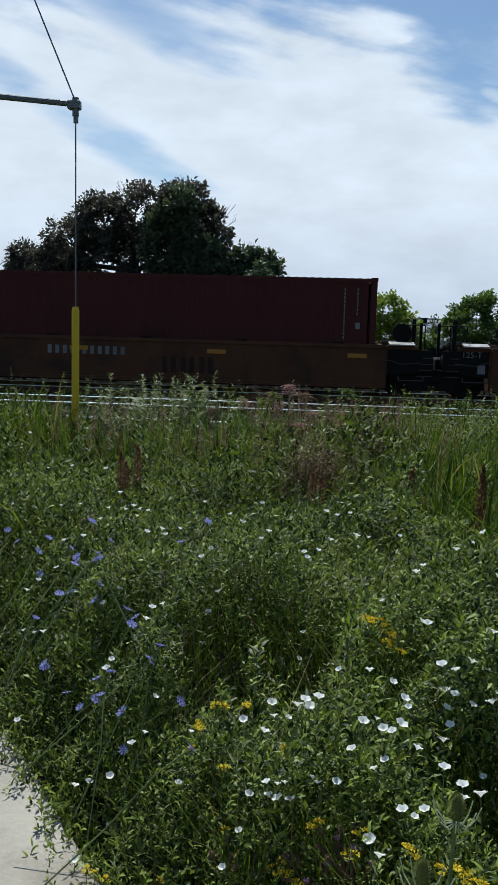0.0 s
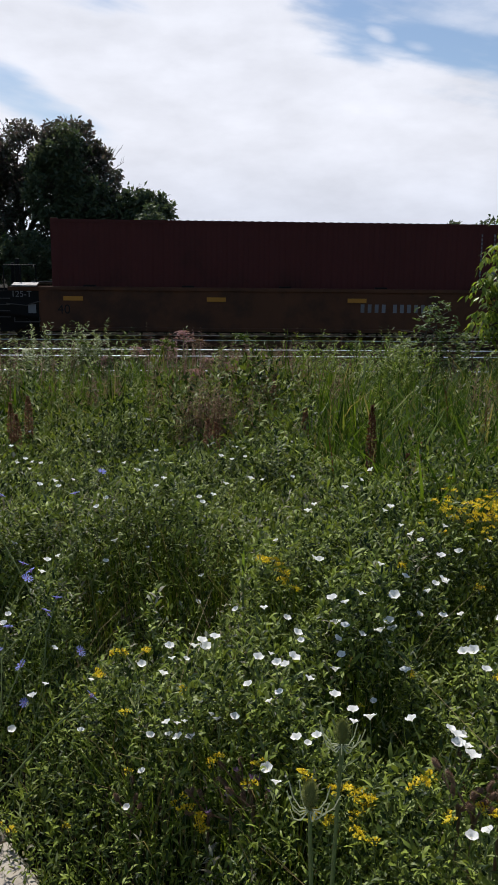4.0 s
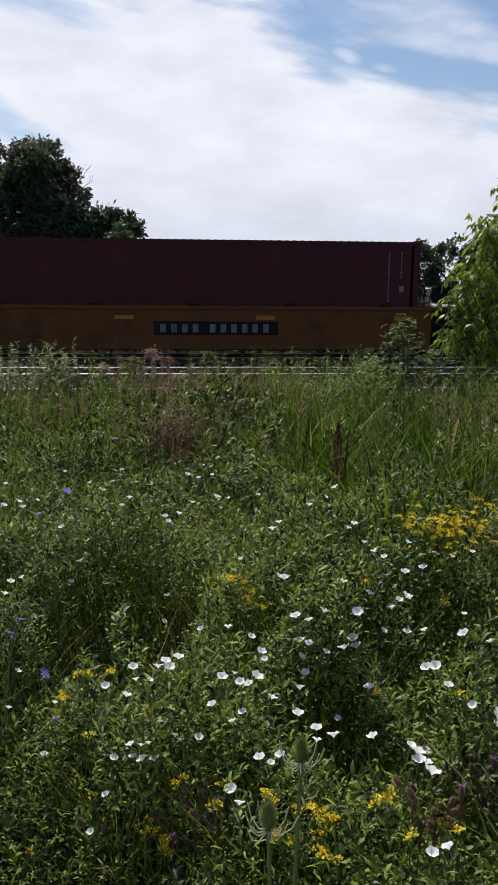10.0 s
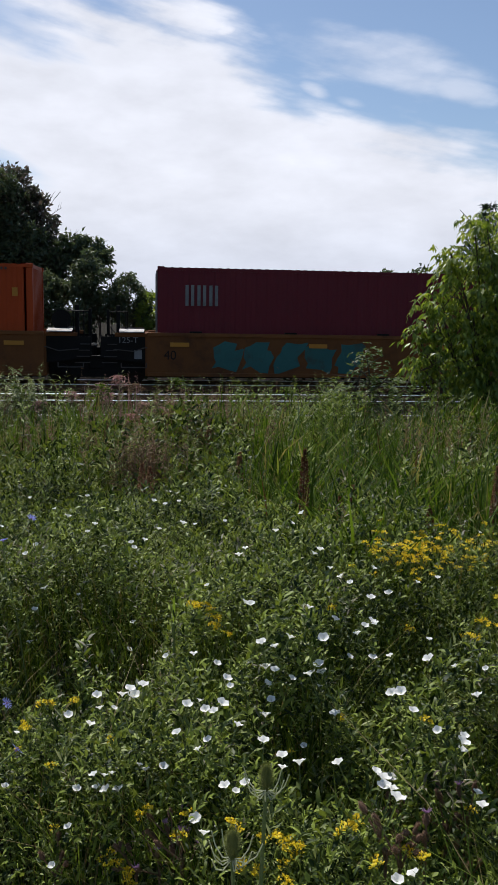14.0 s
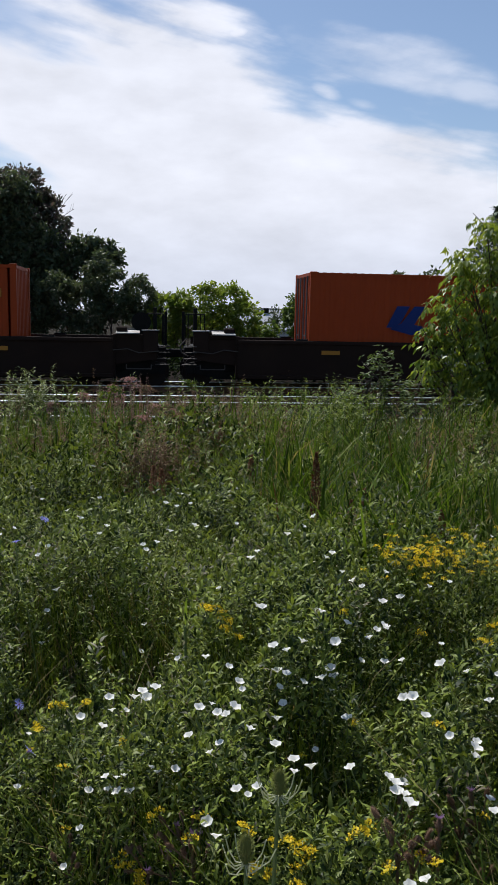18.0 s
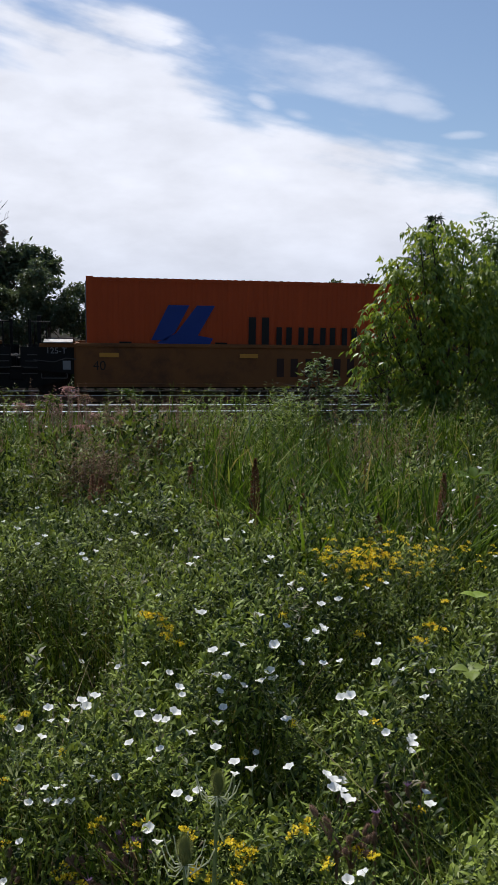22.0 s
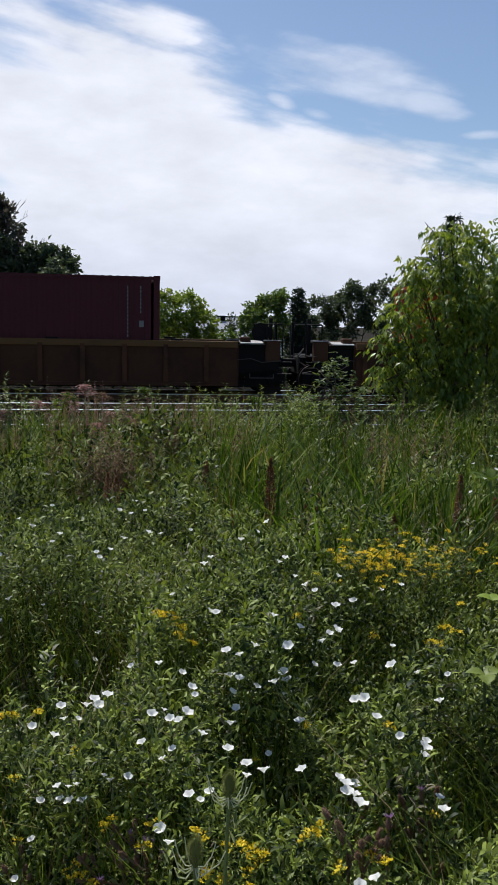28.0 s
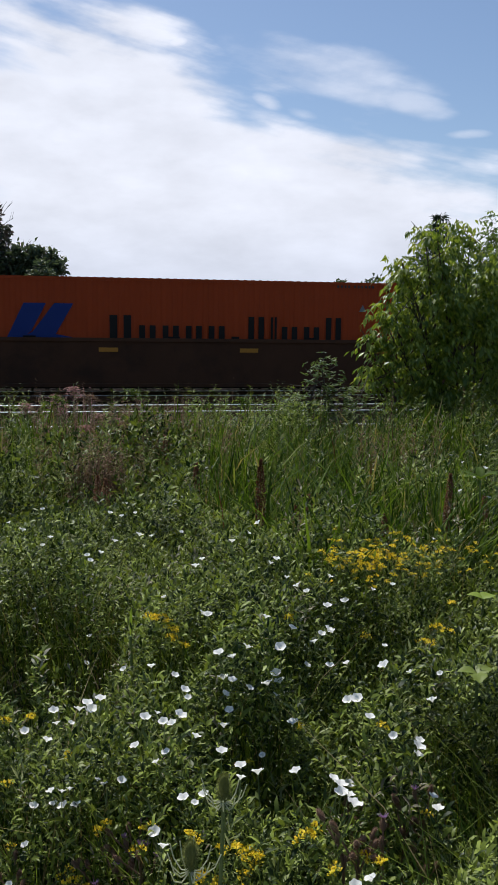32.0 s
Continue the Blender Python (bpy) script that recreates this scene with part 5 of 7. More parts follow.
def conifer(label, x, y, height, radius, whorls, seed, tip_bare=0.0):
    base = float(ground_z(x, y))
    thing = empty("conifer", label, "tree", "conifers", pose(x, y, base))
    part("trunk", rod(bmesh.new(), (0, 0, -0.3), (0, 0, height), 0.11, 0.02, sides=8), M["bark"], thing)
    q = np.random.default_rng(seed)
    spots, ways = [], []
    for k in range(whorls):
        z = height * (0.12 + 0.86 * k / (whorls - 1))
        reach = radius * (1 - z / height) ** 0.8 * q.uniform(0.75, 1.15) + 0.08
        for a in q.uniform(0, math.tau, 9):
            n = int(12 + 40 * reach)
            f = q.random(n) ** 0.7
            way = np.array([math.cos(a), math.sin(a), 0.12])
            p = np.stack([f * reach * way[0], f * reach * way[1], z + f * reach * 0.1 - f * f * reach * 0.25], -1) + q.normal(0, 0.05, (n, 3))
            spots.append(p)
            ways.append(np.tile(way, (n, 1)) + q.normal(0, 0.6, (n, 3)))
    spots, ways = np.concatenate(spots), np.concatenate(ways)
    verts, faces = leaves(spots, ways, q.uniform(0.12, 0.24, len(spots)), LANCE, 0.6)
    raw_mesh("crown", verts, faces, M["needle"], thing)


conifer("dark narrow spruce behind the tracks", 8.35, 37.0, 4.7, 1.0, 26, 4)
conifer("dark narrow spruce behind the tracks", 8.9, 38.5, 4.3, 0.9, 22, 5)
conifer("tall dark pine above the bushes", 13.2, 31.5, 7.0, 3.1, 22, 6)


def house():
    """A pale bungalow with a grey shingle roof, seen over the bushes."""
    x, y = 11.6, 80.0
    z = float(ground_z(x, y)) - 1.6
    thing = empty("house", "pale house with a grey shingled gable roof", "house", at=pose(x, y, z))
    top = 2.62 - z
    part("wall", box(bmesh.new(), -4.5, 4.5, -3.5, 3.5, 0, top - 1.75), M["siding"], thing)
    roof = bmesh.new()
    pts = [(-5, -4, top - 1.9), (5, -4, top - 1.9), (5, 0, top), (-5, 0, top), (-5, 4, top - 1.9), (5, 4, top - 1.9)]
    v = [roof.verts.new(p) for p in pts] + [roof.verts.new((a, b, c - 0.14)) for a, b, c in pts]
    for f in ((0, 1, 2, 3), (3, 2, 5, 4), (7, 6, 9, 8), (8, 9, 10, 11), (0, 6, 7, 1), (4, 5, 11, 10), (0, 3, 9, 6), (3, 4, 10, 9), (1, 7, 8, 2), (2, 8, 11, 5)):
        roof.faces.new([v[k] for k in f])
    bmesh.ops.recalc_face_normals(roof, faces=roof.faces)
    r = part("roof", roof, M["shingle"], thing)
    part("ridge", box(bmesh.new(), -5, 5, -0.12, 0.12, top - 0.02, top + 0.05), M["steel"], r)
    for k in (-1.2, 0.6):
        part("roof_vent", box(bmesh.new(), k, k + 0.45, -0.9, -0.5, top - 0.4, top + 0.08), M["steel"], r)
    for x0 in (-3.2, -0.7, 1.9):
        w = part("window", box(bmesh.new(), x0, x0 + 1.3, -3.56, -3.48, 1.0, 2.2), M["siding"], thing)
        part("pane", box(bmesh.new(), x0 + 0.08, x0 + 1.22, -3.575, -3.565, 1.08, 2.12), M["pane"], w)


house()


# ---- box elder and sapling at the end of the meadow ----
def pinnate(places, droop, size, leaflets=5):
    """Compound leaves: each has a bent stalk with paired, hanging leaflets."""
    n = len(places)
    out = unit(np.stack([rng.normal(0, 1, n), rng.normal(0, 1, n), rng.uniform(-0.3, 0.5, n)], -1))
    spots, ways, sizes = [], [], []
    for k in range(leaflets):
        f = (k // 2 + 1) / (leaflets // 2 + 1) if k < leaflets - 1 else 1.0
        side = 0 if k == leaflets - 1 else (1 if k % 2 else -1)
        across = unit(np.cross(out, np.array([0, 0, 1.0]))) * side
        spots.append(places + out * (size * 1.3 * f)[:, None] - np.array([0, 0, 1.0]) * (size * 0.35 * f * f)[:, None])
        ways.append(out * 0.55 + across * 0.6 - np.array([0, 0, droop]))
        sizes.append(size * (1.0 if side == 0 else 0.85))
    return leaves(np.concatenate(spots), np.concatenate(ways), np.concatenate(sizes), np.array(LANCE) * (1.5, 1, 1), 0.35)


def leafy_bush(name, label, material, lobes, base, stems, count, size, droop, category="bush", seed=1, leaflets=5):
    z = float(ground_z(*base))
    thing = empty(name, label, category, at=pose(base[0], base[1], z))
    local = [(b[0] - base[0], b[1] - base[1], b[2] - z, *b[3:]) for b in lobes]
    q = random.Random(seed)
    for k in range(stems):
        bm = bmesh.new()
        b = local[k % len(local)]
        foot = Vector((q.uniform(-0.12, 0.12), q.uniform(-0.1, 0.1), -0.1))
        tip = Vector(b[:3]) + Vector((q.uniform(-0.4, 0.4) * b[3], q.uniform(-0.4, 0.4) * b[4], q.uniform(-0.2, 0.4) * b[5]))
        mid = foot.lerp(tip, 0.5) + Vector((q.uniform(-0.08, 0.08), 0, 0.1))
        rod(bm, foot, mid, 0.022, 0.014, sides=6)
        rod(bm, mid, tip, 0.014, 0.005, sides=6)
        for j in range(5):
            a = mid.lerp(tip, q.random())
            rod(bm, a, a + Vector((q.uniform(-0.3, 0.3), q.uniform(-0.3, 0.3), q.uniform(0.0, 0.25))), 0.006, 0.003, sides=5)
        part("stem", bm, M["bark"], thing)
    weight = np.array([b[3] * b[5] for b in local])
    lobe = np.array(local, float)[rng.choice(len(local), count, p=weight / weight.sum())]
    way = unit(rng.normal(0, 1, (count, 3)))
    spots = lobe[:, :3] + way * lobe[:, 3:6] * (0.35 + 0.65 * rng.random(count) ** 0.6)[:, None]
    verts, faces = pinnate(spots, droop, size * rng.uniform(0.7, 1.2, count), leaflets)
    raw_mesh("crown", verts, faces, M[material], thing)


leafy_bush("box_elder", "bright green box elder bush with drooping leaves", "ash",
           [(3.62, 8.5, 2.72, 0.26, 0.35, 0.36), (3.45, 8.5, 2.15, 0.42, 0.5, 0.50), (4.05, 8.7, 2.35, 0.50, 0.55, 0.55), (3.32, 8.4, 1.55, 0.45, 0.45, 0.42),
            (4.00, 8.6, 1.6, 0.75, 0.65, 0.75), (4.55, 8.9, 2.1, 0.45, 0.5, 0.65), (3.50, 8.4, 1.05, 0.45, 0.4, 0.4),
            (3.00, 8.4, 2.05, 0.20, 0.2, 0.13), (2.86, 8.4, 1.78, 0.18, 0.2, 0.13), (3.15, 8.4, 2.55, 0.16, 0.2, 0.14), (2.90, 8.4, 1.42, 0.2, 0.2, 0.15), (3.35, 8.4, 2.9, 0.14, 0.2, 0.12), (3.95, 8.6, 2.95, 0.14, 0.2, 0.14)], (3.95, 8.7), 24, 3400, 0.090, 0.85, seed=2)
leafy_bush("bush", "darker bush beside the box elder", "thicket",
           [(4.85, 9.8, 2.95, 0.22, 0.3, 0.42), (5.35, 9.9, 2.9, 0.35, 0.4, 0.5), (5.05, 9.8, 2.7, 0.4, 0.4, 0.45), (5.9, 9.9, 2.6, 0.45, 0.4, 0.5), (4.9, 9.9, 2.3, 0.6, 0.6, 0.85), (5.7, 9.9, 2.0, 0.8, 0.6, 1.0), (5.2, 9.7, 1.2, 0.9, 0.6, 0.7), (6.8, 10.0, 1.9, 0.8, 0.6, 1.0)], (5.3, 9.9), 14, 4800, 0.08, 0.4, seed=4)
leafy_bush("sapling", "thin grey-green sapling in the tall grass", "sapling",
           [(2.10, 7.5, 1.50, 0.16, 0.2, 0.22), (1.80, 7.5, 1.20, 0.26, 0.25, 0.16), (2.36, 7.5, 1.22, 0.26, 0.25, 0.2), (2.05, 7.5, 1.05, 0.42, 0.3, 0.25), (1.68, 7.5, 1.0, 0.2, 0.2, 0.15)], (2.05, 7.5), 10, 520, 0.055, 0.1, "sapling", 6, 7)


# ---- the meadow ----
def edge_x(y):
    """Where the footpath's edge lies at a distance y."""
    return PATH_B[0] + (PATH_A[0] - PATH_B[0]) * (y - PATH_B[1]) / (PATH_A[1] - PATH_B[1])


def smooth(v):
    v = np.clip(v, 0, 1)
    return v * v * (3 - 2 * v)


# shaded hollows in the herbs: x, y, radius, depth
HOLLOWS = [(-0.22, 2.61, 0.22, 0.19), (-0.03, 2.48, 0.20, 0.17), (0.07, 1.55, 0.10, 0.14), (0.48, 1.53, 0.10, 0.14), (0.81, 1.55, 0.13, 0.16),
           (0.25, 2.12, 0.13, 0.12), (-0.01, 2.08, 0.16, 0.14), (-0.17, 2.63, 0.20, 0.14), (0.02, 1.54, 0.12, 0.16), (0.59, 1.87, 0.13, 0.12),
           (-0.12, 2.54, 0.20, 0.16), (-0.25, 2.32, 0.16, 0.14), (0.04, 1.57, 0.12, 0.16), (-0.61, 2.13, 0.12, 0.12), (0.83, 2.13, 0.14, 0.12),
           (0.40, 1.70, 0.10, 0.10), (-0.56, 2.70, 0.15, 0.12), (-0.48, 3.34, 0.15, 0.11), (-0.03, 1.50, 0.10, 0.12), (0.56, 1.35, 0.10, 0.13)]


def cover(x, y):
    """Height of the plants over the ground."""
    x, y = np.asarray(x, float), np.asarray(y, float)
    h = 0.67 + 0.05 * smooth((y - 4.0) / 2.5) + 0.125 * lump(x, y) + 0.08 * lump(3.1 * x + 2, 3.1 * y) + 0.065 * lump(6.7 * x + 1, 6.1 * y)
    sunk = np.zeros_like(h)
    for a, b, r, deep in HOLLOWS:
        sunk = np.maximum(sunk, 2.0 * deep * smooth(1.5 - 1.15 * np.sqrt(((x - a) / r) ** 2 + ((y - b) / (1.3 * r)) ** 2)))
    h = h - sunk
    near_path = np.where(y < 4.2, smooth((x - edge_x(y) + 0.02) / 0.5), 1.0)
    return h * (0.12 + 0.88 * near_path) * (1 - 0.45 * smooth((y - 7.2) / 2.0))


def keep_off(x, y, over=0.0):
    return (y > 4.4) | (x > edge_x(y) - over)


def grow(x, y):
    return ground_z(x, y) + cover(x, y)


def meadow_leaves(name, label, count, y0, y1, near, size, material, shape, deep, up):
    x, y = scatter(count, y0, y1, near)
    ok = keep_off(x, y, 0.05) & (rng.random(len(x)) < 0.55 + 0.6 * lump(1.7 * x + 5, 1.7 * y + 1))
    x, y = x[ok], y[ok]
    n = len(x)
    z = grow(x, y) - rng.exponential(deep, n)
    z = np.maximum(z, ground_z(x, y) + 0.02)
    along = unit(np.stack([rng.normal(0, 1, n), rng.normal(0, 1, n), rng.normal(up, 0.5, n)], -1))
    verts, faces = leaves(np.stack([x, y, z], -1), along, size * rng.uniform(0.55, 1.35, n) * (0.8 + 0.12 * y), shape, 0.7)
    return tagged(raw_mesh(name, verts, faces, M[material]), label, "plants", kind="stuff")


def meadow_grass(name, label, count, y0, y1, near, low, high, width, bend, material, inside=None):
    x, y = scatter(count, y0, y1, near)
    ok = keep_off(x, y, 0.1 * rng.random(len(x)) ** 2)
    if inside is not None:
        ok &= inside(x, y)
    x, y = x[ok], y[ok]
    n = len(x)
    h = np.maximum(cover(x, y), 0.1) * rng.uniform(low, high, n)
    a = rng.uniform(0, math.tau, n)
    lean = np.stack([np.cos(a), np.sin(a)], -1) * (h * rng.uniform(0.1, bend, n))[:, None]
    roots = np.stack([x, y, ground_z(x, y)], -1)
    verts, faces = blades(roots, h, lean, width * rng.uniform(0.6, 1.4, n))
    return tagged(raw_mesh(name, verts, faces, M[material]), label, "grass", kind="stuff")


def shoots(name, label, count, y0, y1, near, leaf, per, material, deep, shape=LANCE, tall=0.13, inside=None):
    """Leafy shoots: narrow leaves set round a short leaning stem, denser towards its tip."""
    x, y = scatter(count, y0, y1, near)
    ok = keep_off(x, y, 0.16 * rng.random(len(x)) ** 2)
    if inside is not None:
        ok &= inside(x, y)
    x, y = x[ok], y[ok]
    n = len(x)
    top = np.stack([x, y, np.maximum(grow(x, y) + 0.03 - rng.exponential(deep, n), ground_z(x, y) + 0.06)], -1)
    axis = unit(np.stack([rng.normal(0, 0.42, n), rng.normal(-0.05, 0.42, n), np.ones(n)], -1))
    far = 0.8 + 0.12 * y
    vigour = (1.0 + 0.2 * lump(2.3 * x + 3, 2.7 * y + 1)) * rng.uniform(0.8, 1.15, n)
    spots, ways, sizes = [], [], []
    turn = rng.uniform(0, math.tau, n)
    for k in range(per):
        f = (k + 0.3) / per
        a = turn + k * 2.4 + rng.normal(0, 0.25, n)
        out = np.stack([np.cos(a), np.sin(a), np.zeros(n)], -1)
        spots.append(top - axis * (tall * f * far)[:, None])
        ways.append(out * (0.45 + 0.6 * f) + axis * (1.05 - 0.85 * f) * rng.uniform(0.5, 1.1, (n, 1)))
        sizes.append(leaf * far * vigour * (0.55 + 0.55 * math.sin(math.pi * min(1.0, f + 0.25))) * rng.uniform(0.75, 1.25, n))
    verts, faces = leaves(np.concatenate(spots), np.concatenate(ways), np.concatenate(sizes), shape, 0.35)
    return tagged(raw_mesh(name, verts, faces, M[material]), label, "plants", kind="stuff")


def tufts(name, label, count, per, y0, y1, low, high, width, bend, material, inside=None):
    """Grass in tufts whose blades lean the same way."""
    x, y = scatter(count, y0, y1)
    ok = keep_off(x, y)
    if inside is not None:
        ok &= inside(x, y)
    x, y = x[ok], y[ok]
    a0, grown = rng.uniform(0, math.tau, len(x)), rng.uniform(0.72, 1.12, len(x))
    x, y, a0, grown = np.repeat(x, per), np.repeat(y, per), np.repeat(a0, per), np.repeat(grown, per)
    n = len(x)
    x, y = x + rng.normal(0, 0.05, n), y + rng.normal(0, 0.05, n)
    h = cover(x, y) * grown * rng.uniform(low, high, n)
    a = a0 + rng.normal(0, 0.9, n)
    lean = np.stack([np.cos(a), np.sin(a)], -1) * (h * rng.uniform(0.05, bend, n) ** 1.3)[:, None]
    verts, faces = blades(np.stack([x, y, ground_z(x, y)], -1), h, lean, width * rng.uniform(0.6, 1.4, n))
    return tagged(raw_mesh(name, verts, faces, M[material]), label, "grass", kind="stuff")


def grassy(x, y):
    """True where tall grass takes over from the herbs."""
    start = np.where(x > 0.13 * y, 3.15, 5.6) + 0.35 * np.sin(2.3 * x + 1.0) + 0.25 * np.sin(5.1 * x)
    return y > start


def herby(x, y):
    return ~grassy(x, y) | (rng.random(len(x)) < 0.07)


def withering(x, y):
    """Patches in which the herbs have died back, and a few plants elsewhere."""
    near = np.zeros(len(x), bool)
    for a, b, r in ((-0.2, 2.6, 0.3), (-0.1, 2.25, 0.25), (-0.6, 3.0, 0.3), (0.35, 2.9, 0.25), (0.55, 1.5, 0.15), (0.0, 1.5, 0.12)):
        near |= (x - a) ** 2 + (y - b) ** 2 < r * r
    return near | (rng.random(len(x)) < 0.12)


def around():
    """Coarser growth on all sides, so that the meadow does not end beside the footpath."""
    n = 150000
    x, y = rng.uniform(-14, 16, n), rng.uniform(-6, 14.5, n)
    lo, hi = wedge(y)
    path = (x < edge_x(y) + 0.03) & (x > edge_x(y) - 1.95) & (y < 5.2)
    ok = ~path & ((x < lo) | (x > hi) | (y < 0.75))
    x, y = x[ok], y[ok]
    n = len(x)
    side = smooth((np.abs(x - edge_x(y) + 0.95) - 0.9) / 0.5)
    h = rng.uniform(0.3, 0.75, n) * (0.2 + 0.8 * side)
    a = rng.uniform(0, math.tau, n)
    lean = np.stack([np.cos(a), np.sin(a)], -1) * (h * rng.uniform(0.1, 0.7, n))[:, None]
    verts, faces = blades(np.stack([x, y, ground_z(x, y)], -1), h, lean, rng.uniform(0.012, 0.03, n))
    tagged(raw_mesh("grass", verts, faces, M["grass"]), "rough green grass all round the meadow", "grass", kind="stuff")
    m = 45000
    pick = rng.integers(0, n, m)
    spots = np.stack([x[pick] + rng.normal(0, 0.05, m), y[pick] + rng.normal(0, 0.05, m), ground_z(x[pick], y[pick]) + h[pick] * rng.uniform(0.3, 1.0, m)], -1)
    verts, faces = leaves(spots, rng.normal(0, 1, (m, 3)) + (0, 0, 0.5), rng.uniform(0.05, 0.11, m), NARROW, 0.6)
    tagged(raw_mesh("ground_leaves", verts, faces, M["herb"]), "herb leaves in the rough grass", "plants", kind="stuff")


NARROW = np.array(LANCE[:4]) * (0.8, 1, 1)
WIDER = np.array(LANCE[:4]) * (1.15, 1, 1)
CURL = np.array([(0, 0, 0), (-0.115, 0.33, 0.08), (0.115, 0.33, 0.05), (-0.10, 0.70, 0.06), (0.09, 0.70, 0.02), (0.05, 1.0, -0.16)])
BROAD = np.array(OVAL[:4])
shoots("ground_leaves", "dense narrow-leaved herb shoots of the meadow", 24000, 0.7, 4.6, 1.15, 0.026, 12, "herb", 0.11, CURL, 0.12, herby)
shoots("ground_leaves", "broader bindweed leaves of the meadow", 7000, 0.75, 4.6, 1.15, 0.019, 7, "herb", 0.05, BROAD, 0.10, herby)
shoots("ground_leaves", "grey-green leafy shoots among the herbs", 3400, 0.75, 5.5, 1.1, 0.027, 11, "herb_pale", 0.04, NARROW, 0.11, herby)
# the far meadow's darker leaf colour stands for its shade
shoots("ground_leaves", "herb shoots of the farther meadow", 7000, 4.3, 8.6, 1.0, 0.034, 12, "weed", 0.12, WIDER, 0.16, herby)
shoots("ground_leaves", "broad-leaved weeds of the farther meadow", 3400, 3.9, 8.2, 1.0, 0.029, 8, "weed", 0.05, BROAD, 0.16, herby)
shoots("ground_leaves", "grey-green shoots of the farther meadow", 600, 4.3, 8.4, 1.0, 0.038, 10, "herb_pale", 0.04, WIDER, 0.15, herby)
meadow_leaves("ground_leaves", "shaded lower leaves of the meadow", 9000, 0.75, 5.0, 1.1, 0.040, "herb", NARROW, 0.22, 0.2)
shoots("dead_leaves", "grey-brown dead leaves among the herbs", 2800, 1.2, 4.6, 1.0, 0.022, 9, "dead", 0.05, CURL, 0.10, withering)
meadow_leaves("ground_leaves", "leaves on the bank to the tracks", 9000, 8.4, 14.5, 1.0, 0.05, "herb", OVAL, 0.12, 0.5)
meadow_grass("grass", "fine green grass between the herbs", 19000, 0.8, 4.6, 1.1, 0.6, 1.08, 0.0042, 0.55, "grass")
meadow_grass("dry_grass", "dry straw-coloured grass stalks", 2400, 0.9, 8.0, 0.9, 0.75, 1.2, 0.003, 0.7, "straw")
tufts("grass", "green grass of the farther meadow", 900, 14, 4.0, 8.8, 0.7, 1.15, 0.009, 0.8, "grass")
tufts("tall_grass", "tall bright green grass beyond the herbs", 2200, 14, 3.0, 8.2, 0.85, 1.26, 0.0135, 0.8, "tall_grass", grassy)
tufts("dry_grass", "withered tufts in the tall grass", 200, 12, 4.0, 7.8, 0.8, 1.2, 0.005, 1.0, "straw", grassy)


around()


def tall_weeds(name, label, spots, material, leaf, whorl, droop_top=0.0):
    """Upright leafy weeds: a stem with narrow leaves all the way up."""
    pieces, stems = [], []
    for x, y, h in spots:
        z = float(ground_z(x, y))
        lean = rng.normal(0, 0.05, 2)
        n = int(whorl * h)
        f = np.sort(rng.uniform(0.25, 1.0, n))
        p = np.stack([x + lean[0] * f + droop_top * f ** 6 * 0.12, y + lean[1] * f, z + h * f - droop_top * 0.06 * f ** 8], -1)
        a = rng.uniform(0, math.tau, n)
        way = np.stack([np.cos(a), np.sin(a), rng.uniform(0.1, 0.9, n)], -1)
        pieces.append(leaves(p, way, leaf * (1.15 - 0.75 * f) * rng.uniform(0.8, 1.2, n), LANCE, 0.25))
        root = np.array([[x, y, z]])
        for turn in (0.0, 1.57):
            stems.append(blades(root, np.array([h]), np.array([[lean[0] + 1e-3, lean[1]]]) if turn == 0 else np.array([[lean[0], lean[1] + 1e-3]]), np.array([0.008])))
    verts, faces = joined(*pieces, *stems)
    return tagged(raw_mesh(name, verts, faces, M[material]), label, "weeds", kind="stuff")


def spots_between(count, y0, y1, h0, h1, x0=-9.0, x1=9.0):
    x, y = scatter(count, y0, y1)
    return [(a, b, h) for a, b, h in zip(x, y, rng.uniform(h0, h1, count)) if x0 < a < x1]


def patches(specs):
    """Spots crowded round the given middles: x, y, spread, how many, least and greatest height."""
    made = []
    for x, y, wide, count, h0, h1 in specs:
        made += list(zip(x + rng.normal(0, wide, count), y + rng.normal(0, wide, count), rng.uniform(h0, h1, count)))
    return made


# far stems use the same leaf, darkened for shade
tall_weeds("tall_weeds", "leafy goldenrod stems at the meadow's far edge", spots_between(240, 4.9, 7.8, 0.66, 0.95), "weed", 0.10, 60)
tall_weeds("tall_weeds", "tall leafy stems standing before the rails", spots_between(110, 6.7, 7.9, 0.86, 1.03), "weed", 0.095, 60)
tall_weeds("tall_weeds", "seed-headed weeds standing before the rails", spots_between(40, 6.7, 7.9, 0.88, 1.06), "withered", 0.045, 90)
tall_weeds("tall_weeds", "grey-green leafy stems at the meadow's far edge", spots_between(90, 4.8, 7.8, 0.6, 0.9), "herb_pale", 0.06, 90)
tall_weeds("tall_weeds", "bright leafy stems below the box elder", spots_between(70, 6.0, 7.6, 0.75, 0.92, 2.2), "tall_grass", 0.11, 70)


tall_weeds("dry_weeds", "brown withering weeds in the far meadow", patches(((0.30, 6.2, 0.24, 110, 0.78, 0.95), (0.42, 6.8, 0.22, 70, 0.78, 0.94), (0.03, 4.9, 0.12, 60, 0.72, 0.88), (-0.55, 5.8, 0.22, 40, 0.7, 0.9), (0.75, 5.6, 0.15, 30, 0.7, 0.9), (2.1, 5.6, 0.2, 30, 0.7, 0.92), (-1.6, 6.2, 0.3, 40, 0.75, 0.95))), "withered", 0.05, 110)
